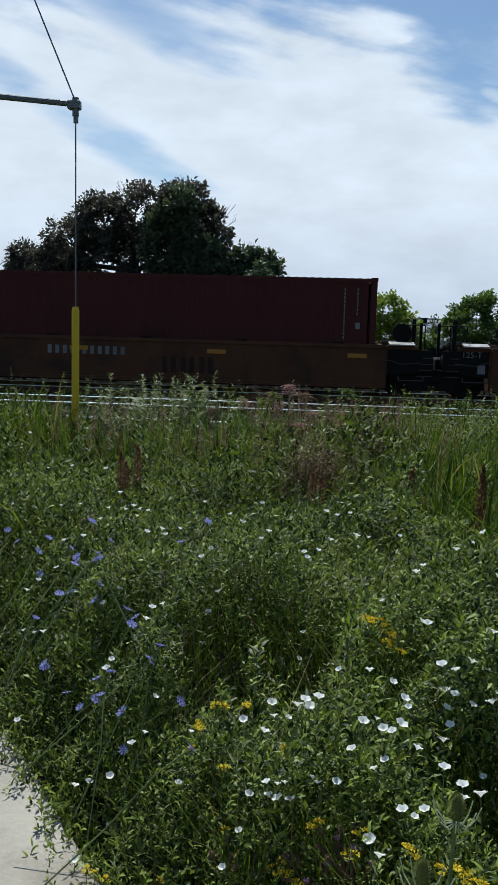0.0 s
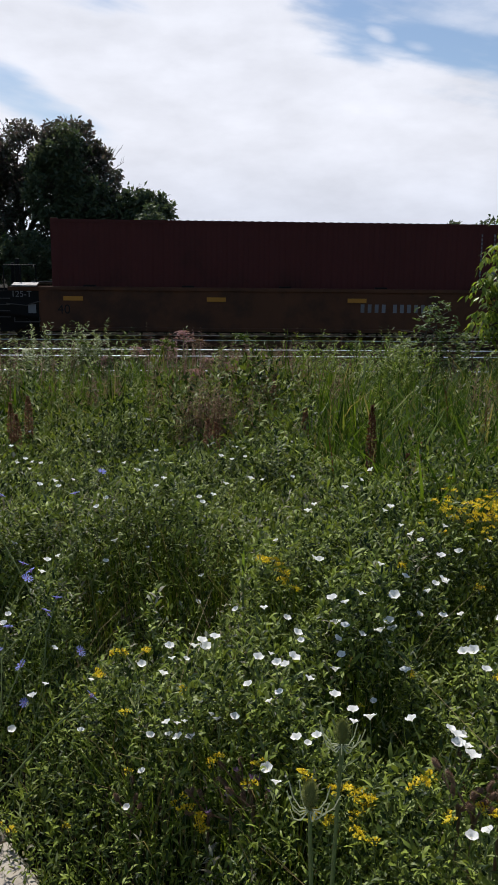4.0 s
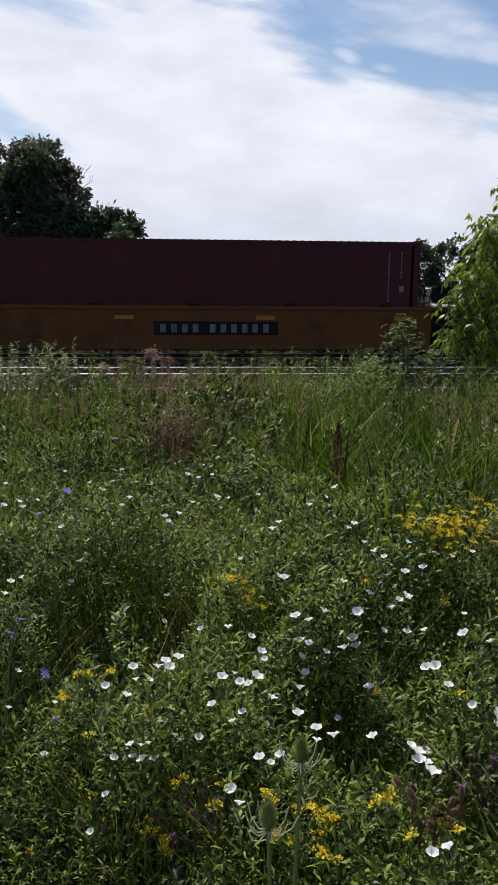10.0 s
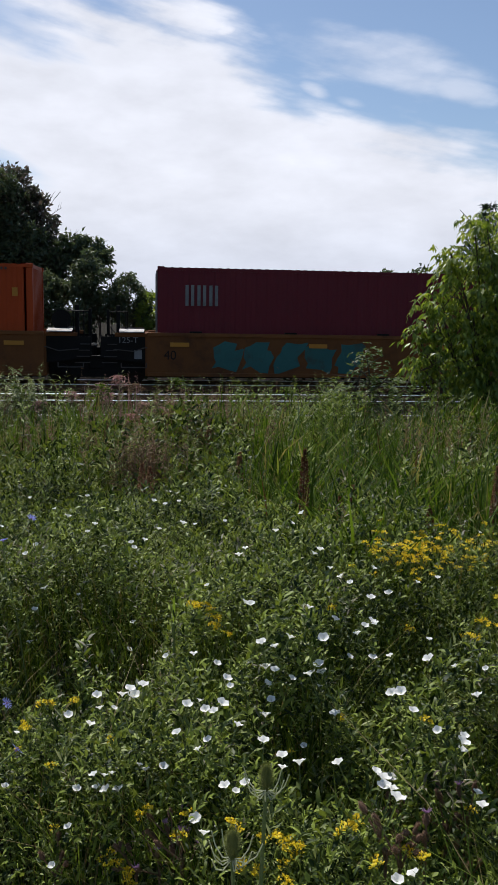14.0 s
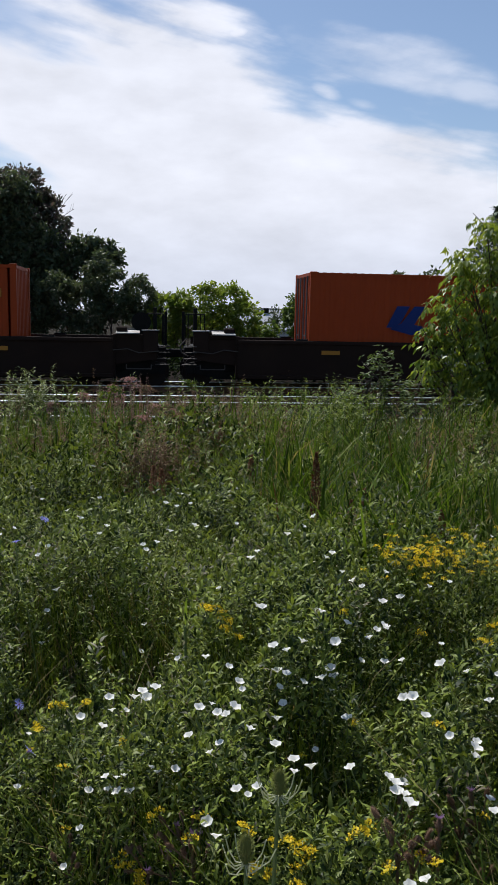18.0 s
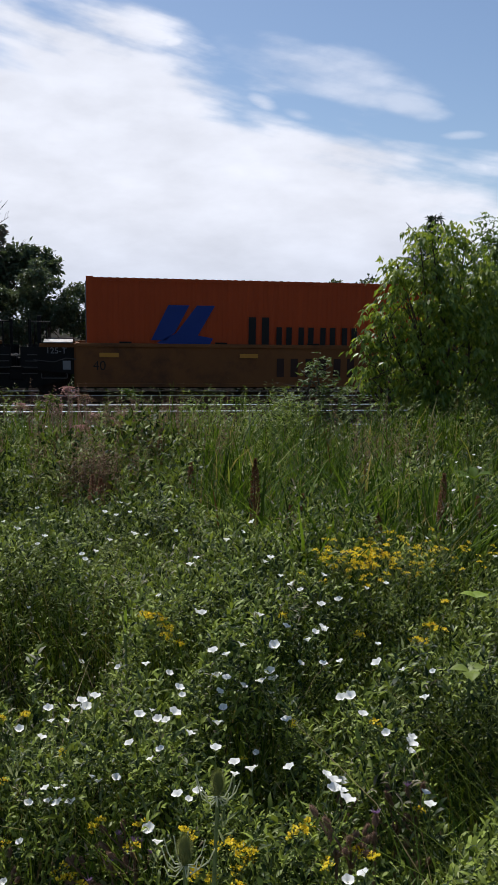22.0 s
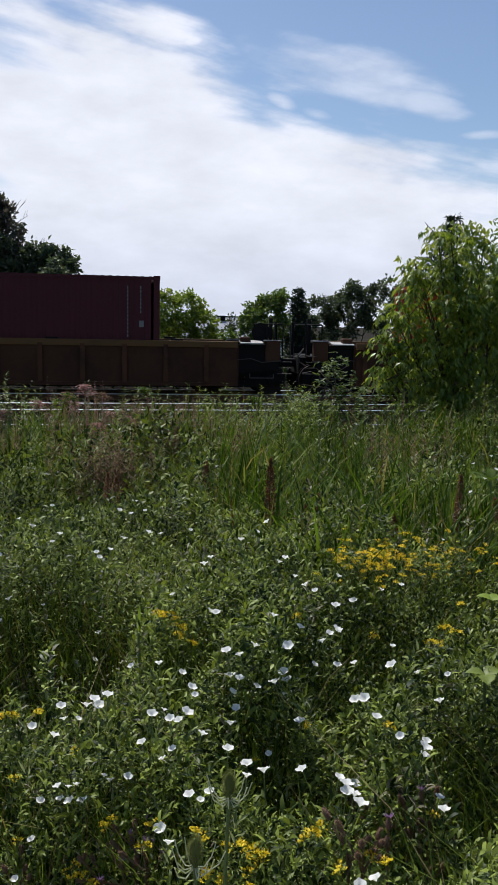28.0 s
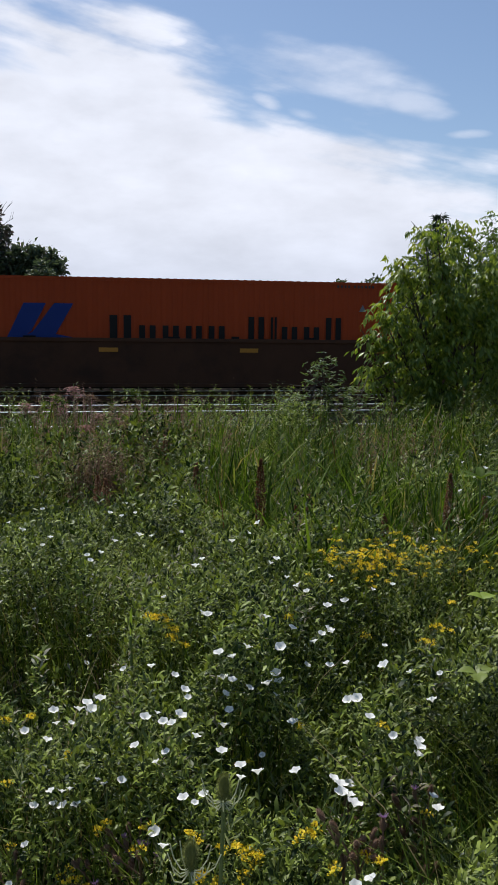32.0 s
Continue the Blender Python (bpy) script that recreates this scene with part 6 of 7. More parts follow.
tall_weeds("dry_weeds", "dusty pink withering weeds in the far meadow", patches(((-0.38, 7.2, 0.12, 22, 0.84, 0.97), (-0.14, 7.2, 0.12, 22, 0.87, 1.02), (0.35, 7.0, 0.22, 20, 0.8, 0.95), (-1.3, 7.0, 0.3, 25, 0.8, 0.98))), "pink", 0.030, 90)
tall_weeds("tall_weeds", "bright goldenrod clump before the rails", patches(((1.0, 7.2, 0.14, 26, 0.78, 0.98), (1.75, 7.2, 0.22, 44, 0.78, 1.0), (1.35, 6.6, 0.2, 24, 0.74, 0.92))), "yellow_thicket", 0.08, 80)
tall_weeds("tall_weeds", "cream-topped leafy weeds before the rails", patches(((-0.93, 7.1, 0.16, 30, 0.9, 1.08), (-1.4, 7.0, 0.25, 50, 0.85, 1.05))), "herb_pale", 0.09, 70)
tall_weeds("dry_weeds", "thin dark stalks among the tall grass", spots_between(90, 3.6, 7.4, 0.7, 1.0, 0.4, 4.0), "dock", 0.02, 40)


# ---- single plants ----
def bindweed_flower():
    thing = empty("bindweed_flower", "white funnel-shaped bindweed flower", "flower", "white bindweed flowers")
    n, rings = 20, ((0.0018, -0.010), (0.0046, -0.0062), (0.0108, -0.0012), (0.0168, 0.0018))
    verts, faces = [], []
    for r, z in rings:
        for k in range(n):
            a = k / n * math.tau
            w = 1 + (0.06 * math.cos(5 * a) if r > 0.01 else 0)
            ruffle = 0.0016 * math.cos(5 * a + 0.6) + 0.0012 * math.sin(7 * a) if r > 0.015 else 0.0
            verts.append((r * w * math.cos(a), r * w * math.sin(a), z + ruffle))
    for j in range(3):
        for k in range(n):
            i = (k + 1) % n
            faces.append((j * n + k, j * n + i, (j + 1) * n + i, (j + 1) * n + k))
    raw_mesh("corolla", verts, faces, M["petal"], thing, smooth=True)
    part("throat", rod(bmesh.new(), (0, 0, -0.0125), (0, 0, -0.0065), 0.001, 0.0014, sides=8), M["throat"], thing, "cream throat")
    part("stalk", rod(bmesh.new(), (0, 0, -0.012), (0.004, 0.003, -0.085), 0.0016, 0.0012, sides=5), M["stem"], thing)
    return thing


def chicory():
    thing = empty("chicory_plant", "blue chicory flower on a wiry green stem", "flower", "blue chicory flowers")
    n = 14
    a = np.arange(n) / n * math.tau + rng.normal(0, 0.07, n)
    way = np.stack([np.cos(a), np.sin(a), np.full(n, 0.18)], -1)
    strap = np.array([(-0.05, 0, 0), (0.05, 0, 0), (0.10, 0.8, 0), (-0.10, 0.8, 0), (0, 1, 0)])
    verts, faces = spread_out(strap, [(0, 1, 2), (0, 2, 3), (3, 2, 4)], way * 0.002, turns_along(way, np.tile((0, 0, 1.0), (n, 1))), np.full(n, 0.017))
    raw_mesh("petals", verts, faces, M["blue_petal"], thing)
    part("centre", rod(bmesh.new(), (0, 0, -0.004), (0, 0, 0.006), 0.0035, 0.002, sides=8), M["purple"], thing)
    part("stem", bent(bmesh.new(), [(0, 0, -0.003), (0.012, 0.008, -0.1), (0.0, 0.01, -0.25), (0.03, 0.0, -0.55)], 0.0022, 5), M["stem"], thing)
    return thing


def trefoil():
    thing = empty("trefoil_flower", "cluster of golden trefoil flowers", "flower", "golden trefoil flowers")
    n = 42
    a, at = rng.uniform(0, math.tau, n), rng.integers(0, 4, n)
    heads = np.array([(0, 0, 0.004), (0.017, 0.006, -0.004), (-0.014, 0.011, -0.002), (0.002, -0.017, -0.006)])
    p = heads[at] + np.stack([0.005 * np.cos(a), 0.005 * np.sin(a), rng.uniform(-0.003, 0.004, n)], -1)
    verts, faces = leaves(p, np.stack([np.cos(a), np.sin(a), np.full(n, 0.9)], -1), rng.uniform(0.008, 0.012, n), np.array(OVAL) * (1.5, 1, 1.6), 0.4)
    raw_mesh("petals", verts, faces, M["gold_petal"], thing)
    part("stalk", rod(bmesh.new(), (0, 0, 0), (0.006, 0.004, -0.16), 0.0014, sides=5), M["stem"], thing)
    return thing


WHITE_NEAR = [(0.161, 1.894), (0.227, 1.750), (0.042, 1.735), (0.014, 1.717), (-0.002, 1.694), (0.022, 1.687), (-0.055, 1.691), (-0.107, 1.607), (-0.061, 1.567), (0.132, 1.632), (0.167, 1.606), (0.183, 1.597), (0.206, 1.631), (0.105, 1.516), (0.227, 1.536), (0.077, 1.395), (-0.046, 1.381), (-0.192, 1.359), (-0.071, 1.339), (-0.039, 1.341), (-0.024, 1.332), (-0.002, 1.332), (0.179, 1.323), (0.215, 1.328), (0.123, 1.233), (0.135, 1.196), (-0.077, 1.232), (0.320, 1.805), (0.339, 1.785), (0.445, 1.807), (0.414, 1.760), (0.444, 1.766), (0.371, 1.737), (0.313, 1.716), (0.423, 1.695), (0.308, 1.637), (0.287, 1.575), (0.268, 1.470), (0.428, 1.565), (0.582, 1.834), (0.570, 1.645), (0.592, 1.649), (0.593, 1.562), (0.711, 1.816), (0.612, 1.475), (0.658, 1.450), (0.649, 1.429), (0.635, 1.399)]
WHITE_MID = [(0.294, 1.413), (0.288, 1.373), (0.321, 1.389), (0.390, 1.378), (0.453, 1.343), (0.460, 1.322), (0.475, 1.319), (0.453, 1.296), (0.465, 1.288), (0.467, 1.260), (0.607, 1.260), (0.600, 1.224), (0.429, 1.068), (0.091, 3.553), (0.197, 3.536), (-0.250, 3.295), (-0.139, 3.162), (0.101, 3.078), (0.198, 3.159), (0.013, 2.821), (0.362, 2.714), (-0.245, 2.411), (-0.249, 2.230), (0.015, 2.111), (-0.233, 2.001), (0.010, 1.931), (0.328, 2.243), (0.340, 2.228), (0.684, 3.290), (0.536, 3.018), (0.651, 2.757), (0.874, 2.379), (0.693, 2.253), (0.755, 2.288), (0.500, 2.188), (0.552, 2.092), (0.647, 2.071), (0.649, 2.051), (0.618, 2.037), (0.583, 1.988), (0.490, 1.962), (0.410, 1.980), (0.331, 1.950)]
WHITE_SMALL = [(0.094, 1.883), (0.212, 1.831), (0.229, 1.709), (-0.017, 1.628), (-0.047, 1.634), (-0.199, 1.544), (0.159, 1.648), (0.162, 1.482), (0.141, 1.450), (0.035, 1.405), (0.045, 1.390), (-0.026, 1.377), (-0.013, 1.383), (0.197, 1.304), (-0.092, 1.139), (0.529, 1.842), (0.625, 1.841), (0.759, 1.770), (0.340, 1.442), (0.403, 1.056), (-0.442, 3.636), (-0.198, 3.658), (0.167, 3.736), (0.137, 3.485), (-0.316, 3.426), (-0.481, 3.139), (-0.160, 3.045), (0.240, 3.130), (0.360, 3.176), (0.001, 2.887), (0.050, 2.921), (-0.326, 2.879), (-0.346, 2.770), (0.393, 2.788), (-0.141, 2.342), (0.230, 2.396), (0.619, 3.125), (0.621, 2.710), (0.638, 2.541), (0.780, 2.531), (0.648, 2.452), (0.665, 2.390), (0.951, 2.418), (0.360, 1.922), (0.755, 1.932), (1.306, 2.945)]
WHITE_LEFT = [(-0.808, 2.342), (-0.712, 2.028), (-0.680, 2.017), (-0.660, 2.028), (-0.543, 2.394), (-0.418, 2.245), (-0.417, 2.155), (-0.790, 2.571), (-0.592, 3.073), (-0.518, 3.043), (-0.544, 3.126), (-0.754, 3.435), (-0.696, 3.446), (-0.682, 3.321), (-0.655, 3.421), (-0.447, 1.824), (-0.308, 1.693), (-0.561, 1.554), (-0.300, 1.536), (-0.318, 1.492), (-0.331, 1.373), (-0.362, 1.351), (-0.329, 1.140), (-0.862, 2.900), (-0.810, 2.974), (-0.828, 3.442), (-0.815, 3.246), (-0.446, 1.874), (-0.383, 1.338), (-0.395, 2.278)]
BLUE = [(-1.105, 2.999), (-1.016, 2.849), (-0.922, 2.914), (-0.904, 2.741), (-0.805, 2.794), (-0.758, 2.695), (-0.742, 2.650), (-0.742, 2.611), (-0.833, 3.184), (-0.698, 2.740), (-0.680, 2.674), (-0.695, 2.913), (-0.819, 2.493), (-0.613, 2.421), (-0.704, 2.316), (-0.677, 2.331), (-0.666, 2.348), (-0.588, 2.273), (-0.707, 2.113), (-0.481, 2.213), (-0.447, 2.154), (-0.446, 2.099), (-0.348, 1.968), (-0.360, 1.889), (-0.350, 1.863), (-0.594, 1.830), (-0.586, 1.806), (-0.431, 1.801), (-0.453, 1.761), (-0.499, 1.683), (-0.425, 1.684), (-0.442, 2.933), (-0.385, 3.258), (-0.431, 1.659), (-0.453, 1.622), (-0.363, 1.613), (-0.252, 1.673), (-0.203, 1.482), (-0.327, 1.463)]
GOLD = [(-0.152, 1.663), (-0.104, 1.662), (-0.188, 1.570), (0.033, 1.259), (0.108, 1.243), (0.091, 1.187), (-0.022, 1.146), (-0.003, 1.135), (0.022, 1.106), (0.019, 1.097), (0.183, 1.114), (0.184, 1.209), (0.371, 1.186), (0.256, 1.167), (0.273, 1.150), (0.273, 1.139), (0.443, 1.109), (0.383, 1.094), (0.202, 1.094), (0.246, 1.062), (0.227, 1.168), (0.174, 2.246), (0.191, 2.208), (0.203, 2.230), (0.217, 2.193), (0.238, 2.130), (0.231, 2.065), (0.252, 2.008), (0.561, 2.165), (0.723, 2.008), (0.864, 1.953), (0.874, 1.941), (0.946, 2.047), (0.950, 2.014), (1.059, 2.230)]
GOLD_LEFT = [(-0.305, 1.133), (-0.282, 1.110), (-0.271, 1.105), (-0.192, 1.563), (-0.251, 1.092), (-0.174, 1.100)]
THISTLES = [(0.081, 1.205), (0.092, 1.155), (0.059, 1.151), (0.025, 1.148), (-0.094, 1.154), (0.438, 1.214), (0.425, 1.141), (0.408, 1.157), (0.526, 1.206), (0.567, 1.226), (0.508, 1.086), (0.464, 1.137)]


EYE_LATE, EYE_EARLY = (0.041, -0.002), (-0.011, 0.018)  # where the eye stands over most of the clip, and at its start


def on_cover(x, y, lift, eye=EYE_LATE):
    """The spot where the sight line over (x, y) at the flowers' level first meets the plants."""
    f, ex, ey = 0.45, *eye
    while f < 2.2 and H_EYE - 0.80 * f > float(grow(ex + (x - ex) * f, ey + (y - ey) * f)) + lift:
        f += 0.02
    return ex + (x - ex) * f, ey + (y - ey) * f, H_EYE - 0.80 * f


def place_flowers():
    first = bindweed_flower()
    r = random.Random(12)
    beds = [(x, y, EYE_LATE, 0.52, 0.82) for x, y in WHITE_NEAR + WHITE_MID] + [(x, y, EYE_EARLY, 0.52, 0.78) for x, y in WHITE_LEFT] + [(x, y, EYE_LATE, 0.42, 0.62) for x, y in WHITE_SMALL]
    while len(beds) < 195:
        y = 1.5 + 4.2 * r.random()
        x = y * r.choice((r.uniform(-0.42, -0.2), r.uniform(0.46, 0.62)))
        if keep_off(x, y):
            beds.append((x, y, EYE_LATE, 0.45, 0.75))
    for k, (x, y, eye, s0, s1) in enumerate(beds):
        x, y, z = on_cover(x, y, 0.09, eye)
        s = r.uniform(s0, s1)
        m = pose(x, y, z, r.uniform(-26, 26), r.uniform(-26, 26), r.uniform(0, 360)) @ Matrix.Diagonal((s, s, s, 1))
        ob = first if k == 0 else copy_thing(first, Matrix())
        ob.matrix_basis = m
    blue = chicory()
    for k, (x, y) in enumerate(BLUE):
        x, y, z = on_cover(x, y, 0.09, EYE_EARLY)
        s = r.uniform(0.8, 1.2)
        m = pose(x, y, z, r.uniform(5, 55), r.uniform(-30, 30), r.uniform(0, 360)) @ Matrix.Diagonal((s, s, s, 1))
        ob = blue if k == 0 else copy_thing(blue, Matrix())
        ob.matrix_basis = m
    gold = trefoil()
    spots = GOLD + GOLD_LEFT
    for k in range(2):
        spots = spots + [(x + r.uniform(-0.02, 0.02), y + r.uniform(-0.015, 0.015)) for x, y in GOLD]
    while len(spots) < 285:
        y = 2.72 + r.gauss(0, 0.13)
        x = (r.gauss(0.375, 0.04) if r.random() < 0.5 else r.uniform(0.29, 0.66)) * y
        spots.append((x, y))
    while len(spots) < 295:
        y = r.uniform(1.05, 1.6)
        spots.append((r.uniform(-0.2 * y, 0.5 * y), y))
    for k, (x, y) in enumerate(spots):
        x, y, z = on_cover(x, y, r.uniform(0.01, 0.05))
        s = r.uniform(0.35, 0.6)
        ob = gold if k == 0 else copy_thing(gold, Matrix())
        ob.matrix_basis = pose(x, y, z, r.uniform(-25, 25), r.uniform(-25, 25), r.uniform(0, 360)) @ Matrix.Diagonal((s, s, s, 1))


place_flowers()


def teasel(x, y, top, seed, lean):
    """A green teasel: egg-shaped bristly head, long curved bracts, prickly stem."""
    z = float(ground_z(x, y))
    thing = empty("teasel", "green teasel with a bristly egg-shaped head", "teasel", "green teasels", pose(x - lean * 0.3, y, z))
    h = top - z
    foot, neck = Vector((0, 0, 0)), Vector((lean * 0.3, 0, h - 0.05))
    mid = Vector((lean * 0.08, 0, h * 0.55))
    stem = rod(rod(bmesh.new(), foot, mid, 0.0042, 0.0036, sides=8), mid, neck, 0.0036, 0.0026, sides=8)
    r = random.Random(seed)
    for k in range(60):
        f = r.random()
        a = mid.lerp(neck, f)
        ang = r.uniform(0, math.tau)
        rod(stem, a, a + Vector((math.cos(ang), math.sin(ang), -0.3)) * 0.008, 0.0009, 0.0002, sides=4)
    part("stem", stem, M["stem"], thing)
    head = bmesh.new()
    bmesh.ops.create_uvsphere(head, u_segments=20, v_segments=16, radius=1, matrix=Matrix.Translation(neck + Vector((0, 0, 0.014))) @ Matrix.Diagonal((0.0075, 0.0075, 0.0185, 1)))
    core = part("head", head, M["teasel"], thing, "bristly green flower head")
    q = np.random.default_rng(seed)
    n = 520
    k = np.arange(n) + 0.5
    cz = 1 - 2 * k / n
    a = k * 2.39996
    s = np.sqrt(1 - cz * cz)
    way = np.stack([s * np.cos(a), s * np.sin(a), cz + 0.35], -1)
    at = np.stack([0.0073 * s * np.cos(a), 0.0073 * s * np.sin(a), 0.0182 * cz], -1) + np.array(neck + Vector((0, 0, 0.014)))
    verts, faces = leaves(at, way, np.full(n, 0.0062), np.array(LANCE) * (0.45, 1, 1), 0.15)
    raw_mesh("bristles", verts, faces, M["teasel"], core)
    for k in range(11):
        ang = k / 11 * math.tau + r.uniform(-0.2, 0.2)
        out = Vector((math.cos(ang), math.sin(ang), 0))
        reach = r.uniform(0.026, 0.042)
        p0 = neck + Vector((0, 0, -0.008))
        bent(b := bmesh.new(), [p0, p0 + out * reach * 0.45 + Vector((0, 0, -0.006)), p0 + out * reach * 0.8 + Vector((0, 0, 0.004)), p0 + out * reach + Vector((0, 0, 0.022))], 0.0009, 5)
        part("bract", b, M["bristle"], thing)
    for ang in (0.4, 3.6):
        p = np.array([[0, 0, h * 0.45]] * 1)
        verts, faces = leaves(p, np.array([[math.cos(ang), math.sin(ang), 0.7]]), np.array([0.16]), LANCE, 0.05)
        raw_mesh("leaf", verts, faces, M["herb_pale"], thing)
    return thing


def broad_leaf(name, label, x, y, lift, length, material, ways, wide=1.6):
    """A low rosette of a few large leaves."""
    x, y, z = on_cover(x, y, lift)
    thing = empty(name, label, "plant", at=pose(x, y, z))
    for a, up in ways:
        way = unit(np.array([math.cos(a), math.sin(a), up]))
        side = unit(np.cross(way, (0, 0, 1.0)))
        verts, faces = [], []
        for k in range(9):
            f = k / 8
            w = wide * 0.27 * length * math.sin(math.pi * f ** 0.8) * (1 + 0.06 * math.sin(9 * f))
            mid = way * length * f - np.array([0, 0, 0.35 * length * f * f])
            for s, lift_edge in ((-1, 0.16), (-0.5, 0.1), (0, 0), (0.5, 0.1), (1, 0.13)):
                verts.append(mid + side * w * s + np.array([0, 0, w * lift_edge * 2.5 * (1 - abs(s) * 0.4)]))
        for k in range(8):
            for j in range(4):
                q = k * 5 + j
                faces.append((q, q + 1, q + 6, q + 5))
        raw_mesh("leaf", np.array(verts), faces, M[material], thing, smooth=True)
    part("stalk", rod(bmesh.new(), (0, 0, 0), (0.01, 0, -0.4), 0.004, sides=6), M["stem"], thing)


broad_leaf("broad_leaf_plant", "pale broad burdock leaf among the herbs", 0.91, 1.73, 0.03, 0.05, "herb", ((2.8, 0.4), (0.3, 0.5), (4.4, 0.3)))
broad_leaf("broad_leaf_plant", "bright green broad leaves among the herbs", 1.17, 2.24, 0.04, 0.06, "bright_blade", ((2.6, 0.5), (0.5, 0.4)))
broad_leaf("broad_leaf_plant", "bright green leafy plant in the tall grass", 2.05, 4.1, 0.10, 0.13, "tall_grass", ((0.1, 0.7), (1.2, 0.9), (2.6, 0.7), (3.6, 0.6), (5.2, 0.8)), 0.6)
for px, py, long, turn in ((1.26, 2.16, 0.075, 0.0), (1.16, 1.92, 0.085, 1.3), (1.01, 1.74, 0.060, 2.6), (0.98, 1.59, 0.080, 3.9), (0.90, 1.45, 0.070, 5.2)):
    broad_leaf("broad_leaf_plant", "green burdock with large soft leaves", px, py, 0.04, 0.75 * long, "tall_grass", ((turn, 0.5), (turn + 1.9, 0.4), (turn + 3.4, 0.6), (turn + 4.8, 0.3)))
broad_leaf("grass_blade", "single bright upright grass blade", 0.12, 2.09, 0.02, 0.12, "bright_blade", ((1.4, 5.5),), 0.13)

teasel(0.216, 1.10, 1.314, 3, 0.05)
teasel(0.155, 0.985, 1.292, 5, -0.06)


def knapweed(x, y, top, seed, heads, flowering, wide=0.042):
    """Branched stems with brown-purple bud heads."""
    z = float(ground_z(x, y))
    thing = empty("knapweed", "branched knapweed with brown buds and purple florets", "knapweed", "knapweeds", pose(x, y, z))
    r = random.Random(seed)
    h = top - z
    part("stem", rod(bmesh.new(), (0, 0, 0), (0.01, 0, h - 0.06), 0.004, 0.003, sides=6), M["bud"], thing)
    tops = []
    for k in range(heads):
        fork = Vector((0.01, 0, h - r.uniform(0.06, 0.11)))
        tip = Vector((r.uniform(-wide, wide), r.uniform(-wide, wide), h - r.uniform(0.0, 1.2) * wide))
        part("branch", rod(bmesh.new(), fork, tip, 0.0022, 0.0016, sides=5), M["bud"], thing)
        tops.append((tip, (tip - fork).normalized()))
    for k, (tip, way) in enumerate(tops):
        bm = bmesh.new()
        turn = way.to_track_quat("Z", "Y").to_matrix().to_4x4()
        bmesh.ops.create_uvsphere(bm, u_segments=10, v_segments=8, radius=1, matrix=Matrix.Translation(tip) @ turn @ Matrix.Diagonal((0.0046, 0.0046, 0.0115, 1)))
        bud = part("bud", bm, M["bud"], thing, "scaly brown bud")
        n = 70
        c = 1 - 2 * (np.arange(n) + 0.5) / n
        a = np.arange(n) * 2.4
        s = np.sqrt(1 - c * c)
        ball = np.stack([s * np.cos(a), s * np.sin(a), c], -1)
        turn3 = np.array(turn.to_3x3())
        verts, faces = leaves((ball * (0.0045, 0.0045, 0.0112)) @ turn3.T + np.array(tip), (ball * (1, 1, 0.4) + (0, 0, 0.9)) @ turn3.T, np.full(n, 0.0036), np.array(OVAL) * (1.2, 1, 1), 0.2)
        raw_mesh("scale", verts, faces, M["bud"], bud)["kind"] = "stuff"
        if k < flowering:
            n = 26
            a = rng.uniform(0, math.tau, n)
            p = np.tile(np.array(tip + way * 0.010), (n, 1))
            verts, faces = leaves(p, np.stack([np.cos(a) * 0.7, np.sin(a) * 0.7, np.full(n, 0.9)], -1), np.full(n, 0.014), np.array(LANCE) * (0.6, 1, 1), 0.3)
            raw_mesh("floret_tuft", verts, faces, M["purple"], bud)["kind"] = "stuff"
    n = 10
    p = np.stack([np.zeros(n), np.zeros(n), np.linspace(0.3, 0.75, n) * h], -1)
    a = rng.uniform(0, math.tau, n)
    verts, faces = leaves(p, np.stack([np.cos(a), np.sin(a), np.full(n, 0.5)], -1), np.full(n, 0.05), LANCE, 0.3)
    raw_mesh("foliage", verts, faces, M["herb_pale"], thing)


for k, (kx, ky) in enumerate(THISTLES):
    kx, ky, kz = on_cover(kx, ky, 0.03)
    knapweed(kx, ky, kz + 0.035, k + 1, (6, 6, 5, 4, 4, 5, 5, 4, 5, 4, 4, 3)[k], (2, 3, 2, 0, 0, 1, 0, 0, 0, 1, 0, 1)[k])


def dock(x, y, top, length, paint, seed):
    """A dock stalk: a dense spike of dry seeds on a stiff stem."""
    z = float(ground_z(x, y))
    name = "brown seed spike of a dry dock plant" if paint == "dock" else "reddish seed spike of a dock plant"
    thing = empty("dock_plant", name, "dock", "dock plants", pose(x, y, z))
    h = top - z
    part("stem", rod(bmesh.new(), (0, 0, 0), (0.01, 0, h), 0.006, 0.002, sides=6), M[paint], thing)
    n = int(3400 * length)
    f = rng.random(n)
    wide = 0.021 * np.sin(np.clip(f * 1.05 + 0.05, 0, 1) * math.pi) ** 0.5 * (1.05 - 0.45 * f)
    a = rng.uniform(0, math.tau, n)
    r = wide * rng.random(n) ** 0.5
    p = np.stack([r * np.cos(a) + 0.01, r * np.sin(a), h - length + f * length], -1)
    verts, faces = leaves(p, np.stack([np.cos(a), np.sin(a), np.full(n, 0.4)], -1), np.full(n, 0.012), OVAL, 0.6)
    raw_mesh("seed_spike", verts, faces, M[paint], thing)["kind"] = "stuff"


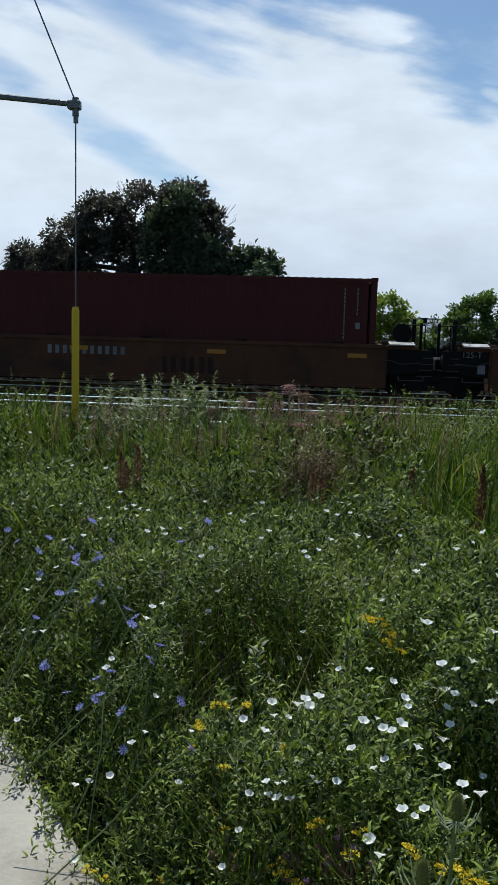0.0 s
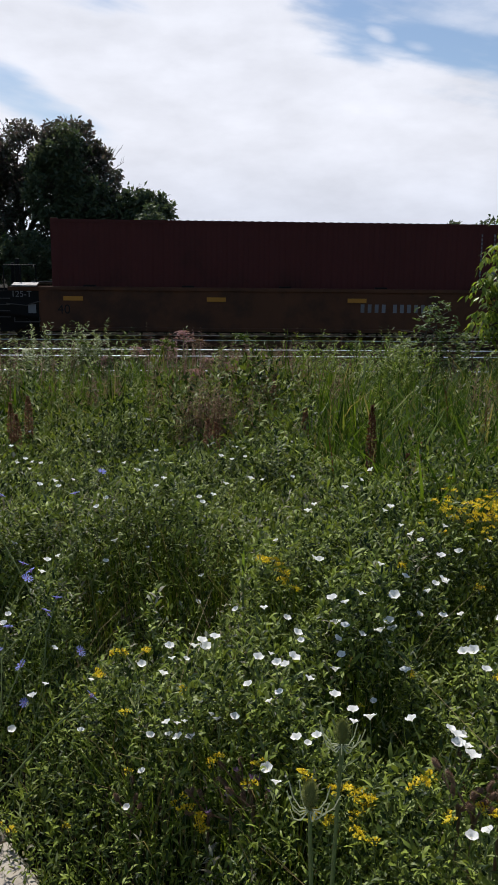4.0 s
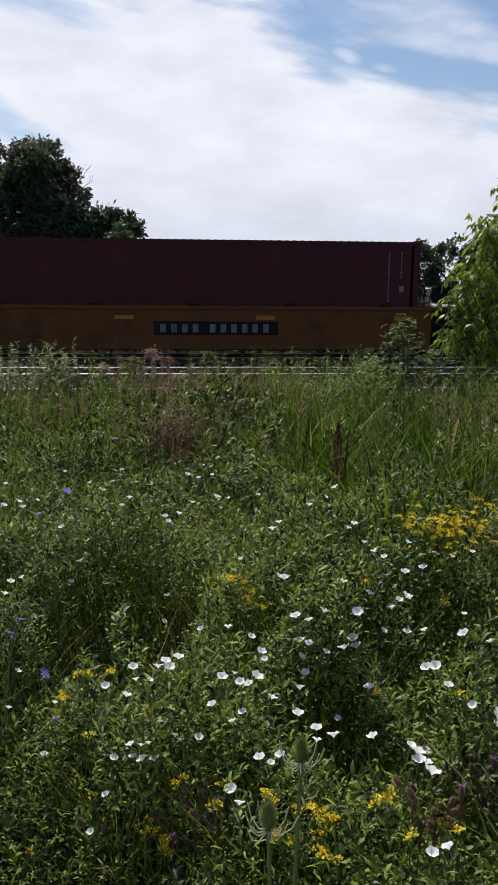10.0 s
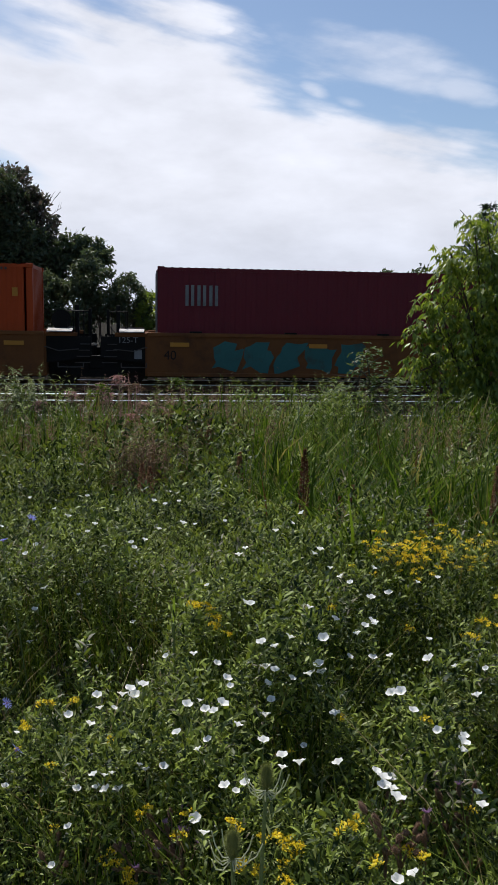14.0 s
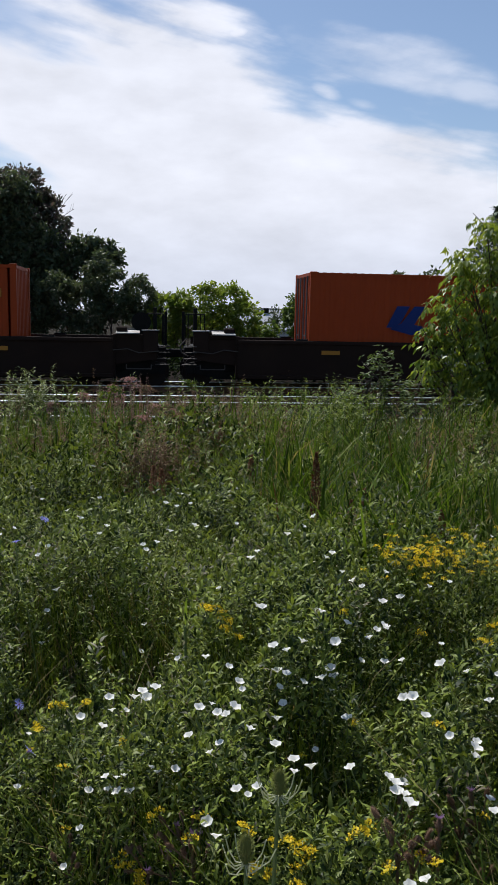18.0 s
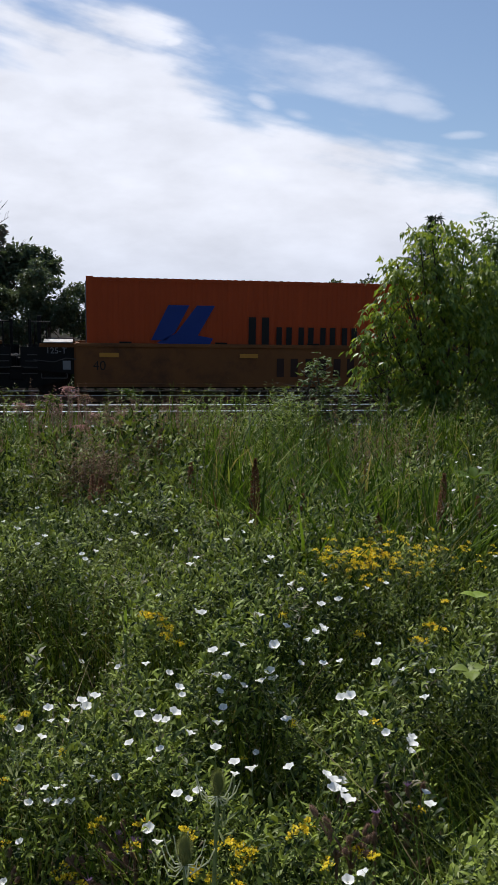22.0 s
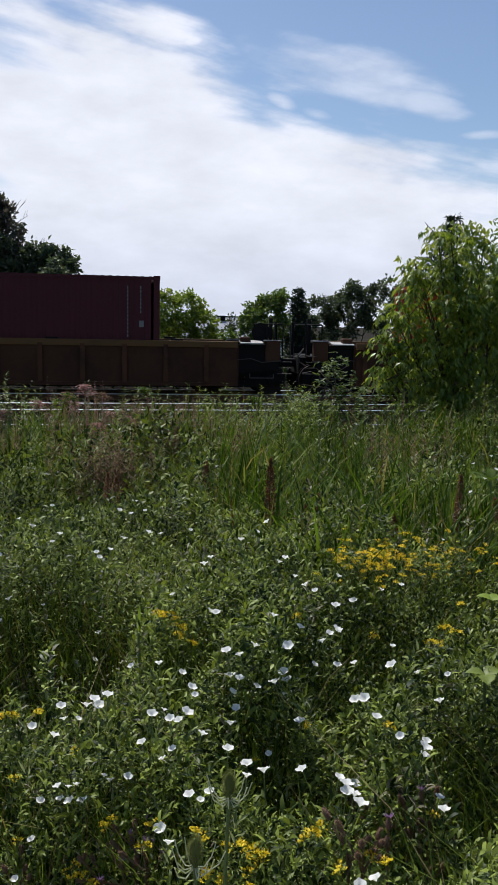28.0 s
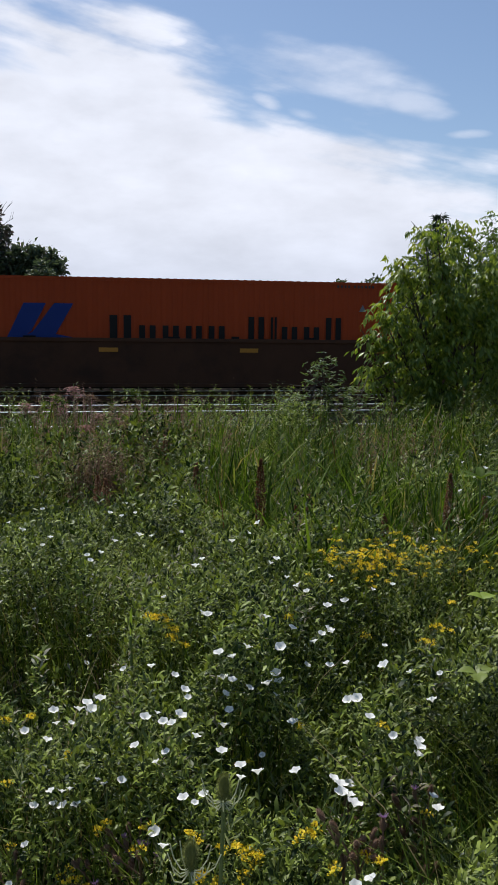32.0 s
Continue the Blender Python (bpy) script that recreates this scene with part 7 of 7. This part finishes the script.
for spec in ((0.745, 3.6, 1.345, 0.30, "dock", 1), (0.94, 3.5, 1.20, 0.17, "dock", 2), (0.90, 3.55, 1.14, 0.13, "dock", 3), (1.26, 3.4, 1.13, 0.16, "dock", 11), (1.60, 3.5, 1.28, 0.26, "sorrel", 4), (1.64, 3.6, 1.18, 0.18, "sorrel", 5),
             (-0.98, 4.3, 1.24, 0.24, "sorrel", 6), (-0.90, 4.35, 1.27, 0.22, "sorrel", 7), (-0.93, 4.2, 1.2, 0.2, "sorrel", 15), (0.03, 4.2, 1.18, 0.16, "sorrel", 8), (0.07, 4.25, 1.15, 0.15, "sorrel", 12), (1.82, 3.6, 1.15, 0.14, "sorrel", 9), (0.55, 4.4, 1.2, 0.2, "sorrel", 10),
             (-0.2, 5.5, 1.22, 0.16, "sorrel", 13), (0.47, 5.5, 1.2, 0.2, "sorrel", 14)):
    dock(*spec)


def plume(x, y, top, seed, paint, arch):
    """A tall weed with a nodding, feathery top."""
    z = float(ground_z(x, y))
    words = {"grass": "goldenrod stem with a nodding green plume", "bristle": "tall leafy weed with cream flower heads"}.get(paint, "tall weed with dusty pink flower heads")
    thing = empty("tall_weed", words, "weed", "tall weeds", pose(x, y, z))
    h = top - z
    bm = bmesh.new()
    pts = [Vector((0, 0, 0)), Vector((0, 0, h * 0.6)), Vector((arch * 0.05, 0, h * 0.85)), Vector((arch * 0.02, 0, h))]
    for a, b in zip(pts, pts[1:]):
        rod(bm, a, b, 0.004, 0.003, sides=6)
    part("stem", bm, M["stem"], thing)
    n = 90
    f = rng.random(n)
    p = np.stack([arch * 0.05 * f + rng.normal(0, 0.02, n), rng.normal(0, 0.02, n), h * (0.3 + 0.6 * f)], -1)
    a = rng.uniform(0, math.tau, n)
    verts, faces = leaves(p, np.stack([np.cos(a), np.sin(a), np.full(n, 0.5)], -1), 0.07 * (1.2 - 0.8 * f), LANCE, 0.3)
    raw_mesh("foliage", verts, faces, M["herb_pale" if paint != "grass" else "grass"], thing)
    n = 260
    f = rng.random(n)
    p = np.stack([arch * 0.02 - arch * 0.10 * f ** 2 + rng.normal(0, 0.018 + 0.02 * (1 - f), n), rng.normal(0, 0.025, n), h * 0.88 + 0.14 * f - 0.05 * f ** 3], -1)
    a = rng.uniform(0, math.tau, n)
    verts, faces = leaves(p, np.stack([np.cos(a) - arch, np.sin(a), np.full(n, 0.2)], -1), np.full(n, 0.022), OVAL, 0.6)
    raw_mesh("plume", verts, faces, M[paint], thing)["kind"] = "stuff"


for spec in ((-0.97, 7.0, 1.32, 31, "bristle", 0.1), (-1.4, 6.9, 1.28, 35, "bristle", 0.2), (0.37, 7.3, 1.40, 1, "grass", 1.0), (-0.95, 7.0, 1.33, 21, "grass", 0.4), (-0.26, 7.0, 1.36, 22, "grass", 0.7), (-0.31, 7.3, 1.34, 23, "pink", 0.1), (-0.16, 7.3, 1.42, 24, "pink", 0.1), (-0.02, 7.3, 1.34, 25, "withered", 0.1), (0.95, 7.2, 1.26, 2, "grass", -0.6), (-0.35, 7.3, 1.27, 3, "grass", 0.6), (1.35, 7.4, 1.3, 4, "grass", 0.5), (2.7, 7.2, 1.26, 5, "grass", -0.5),
             (-0.55, 7.3, 1.26, 6, "pink", 0.2), (-0.25, 7.4, 1.24, 7, "pink", -0.2), (0.05, 7.1, 1.18, 8, "pink", 0.3), (0.2, 7.0, 1.15, 9, "pink", 0.2), (-0.8, 7.0, 1.2, 10, "pink", -0.3),
             (0.45, 6.6, 1.12, 11, "pink", 0.2), (0.6, 6.8, 1.14, 12, "pink", 0.3), (-0.05, 6.7, 1.12, 13, "pink", 0.3), (0.25, 6.4, 1.08, 14, "pink", 0.1)):
    plume(*spec)


# ---- what moves ----
def motions():
    for thing, start, lift in KEYED:
        walk(thing, [(t, pose(start - SPEED * t, TRACK_Y, lift)) for t in (0.0, 16.0, 32.0)])


motions()
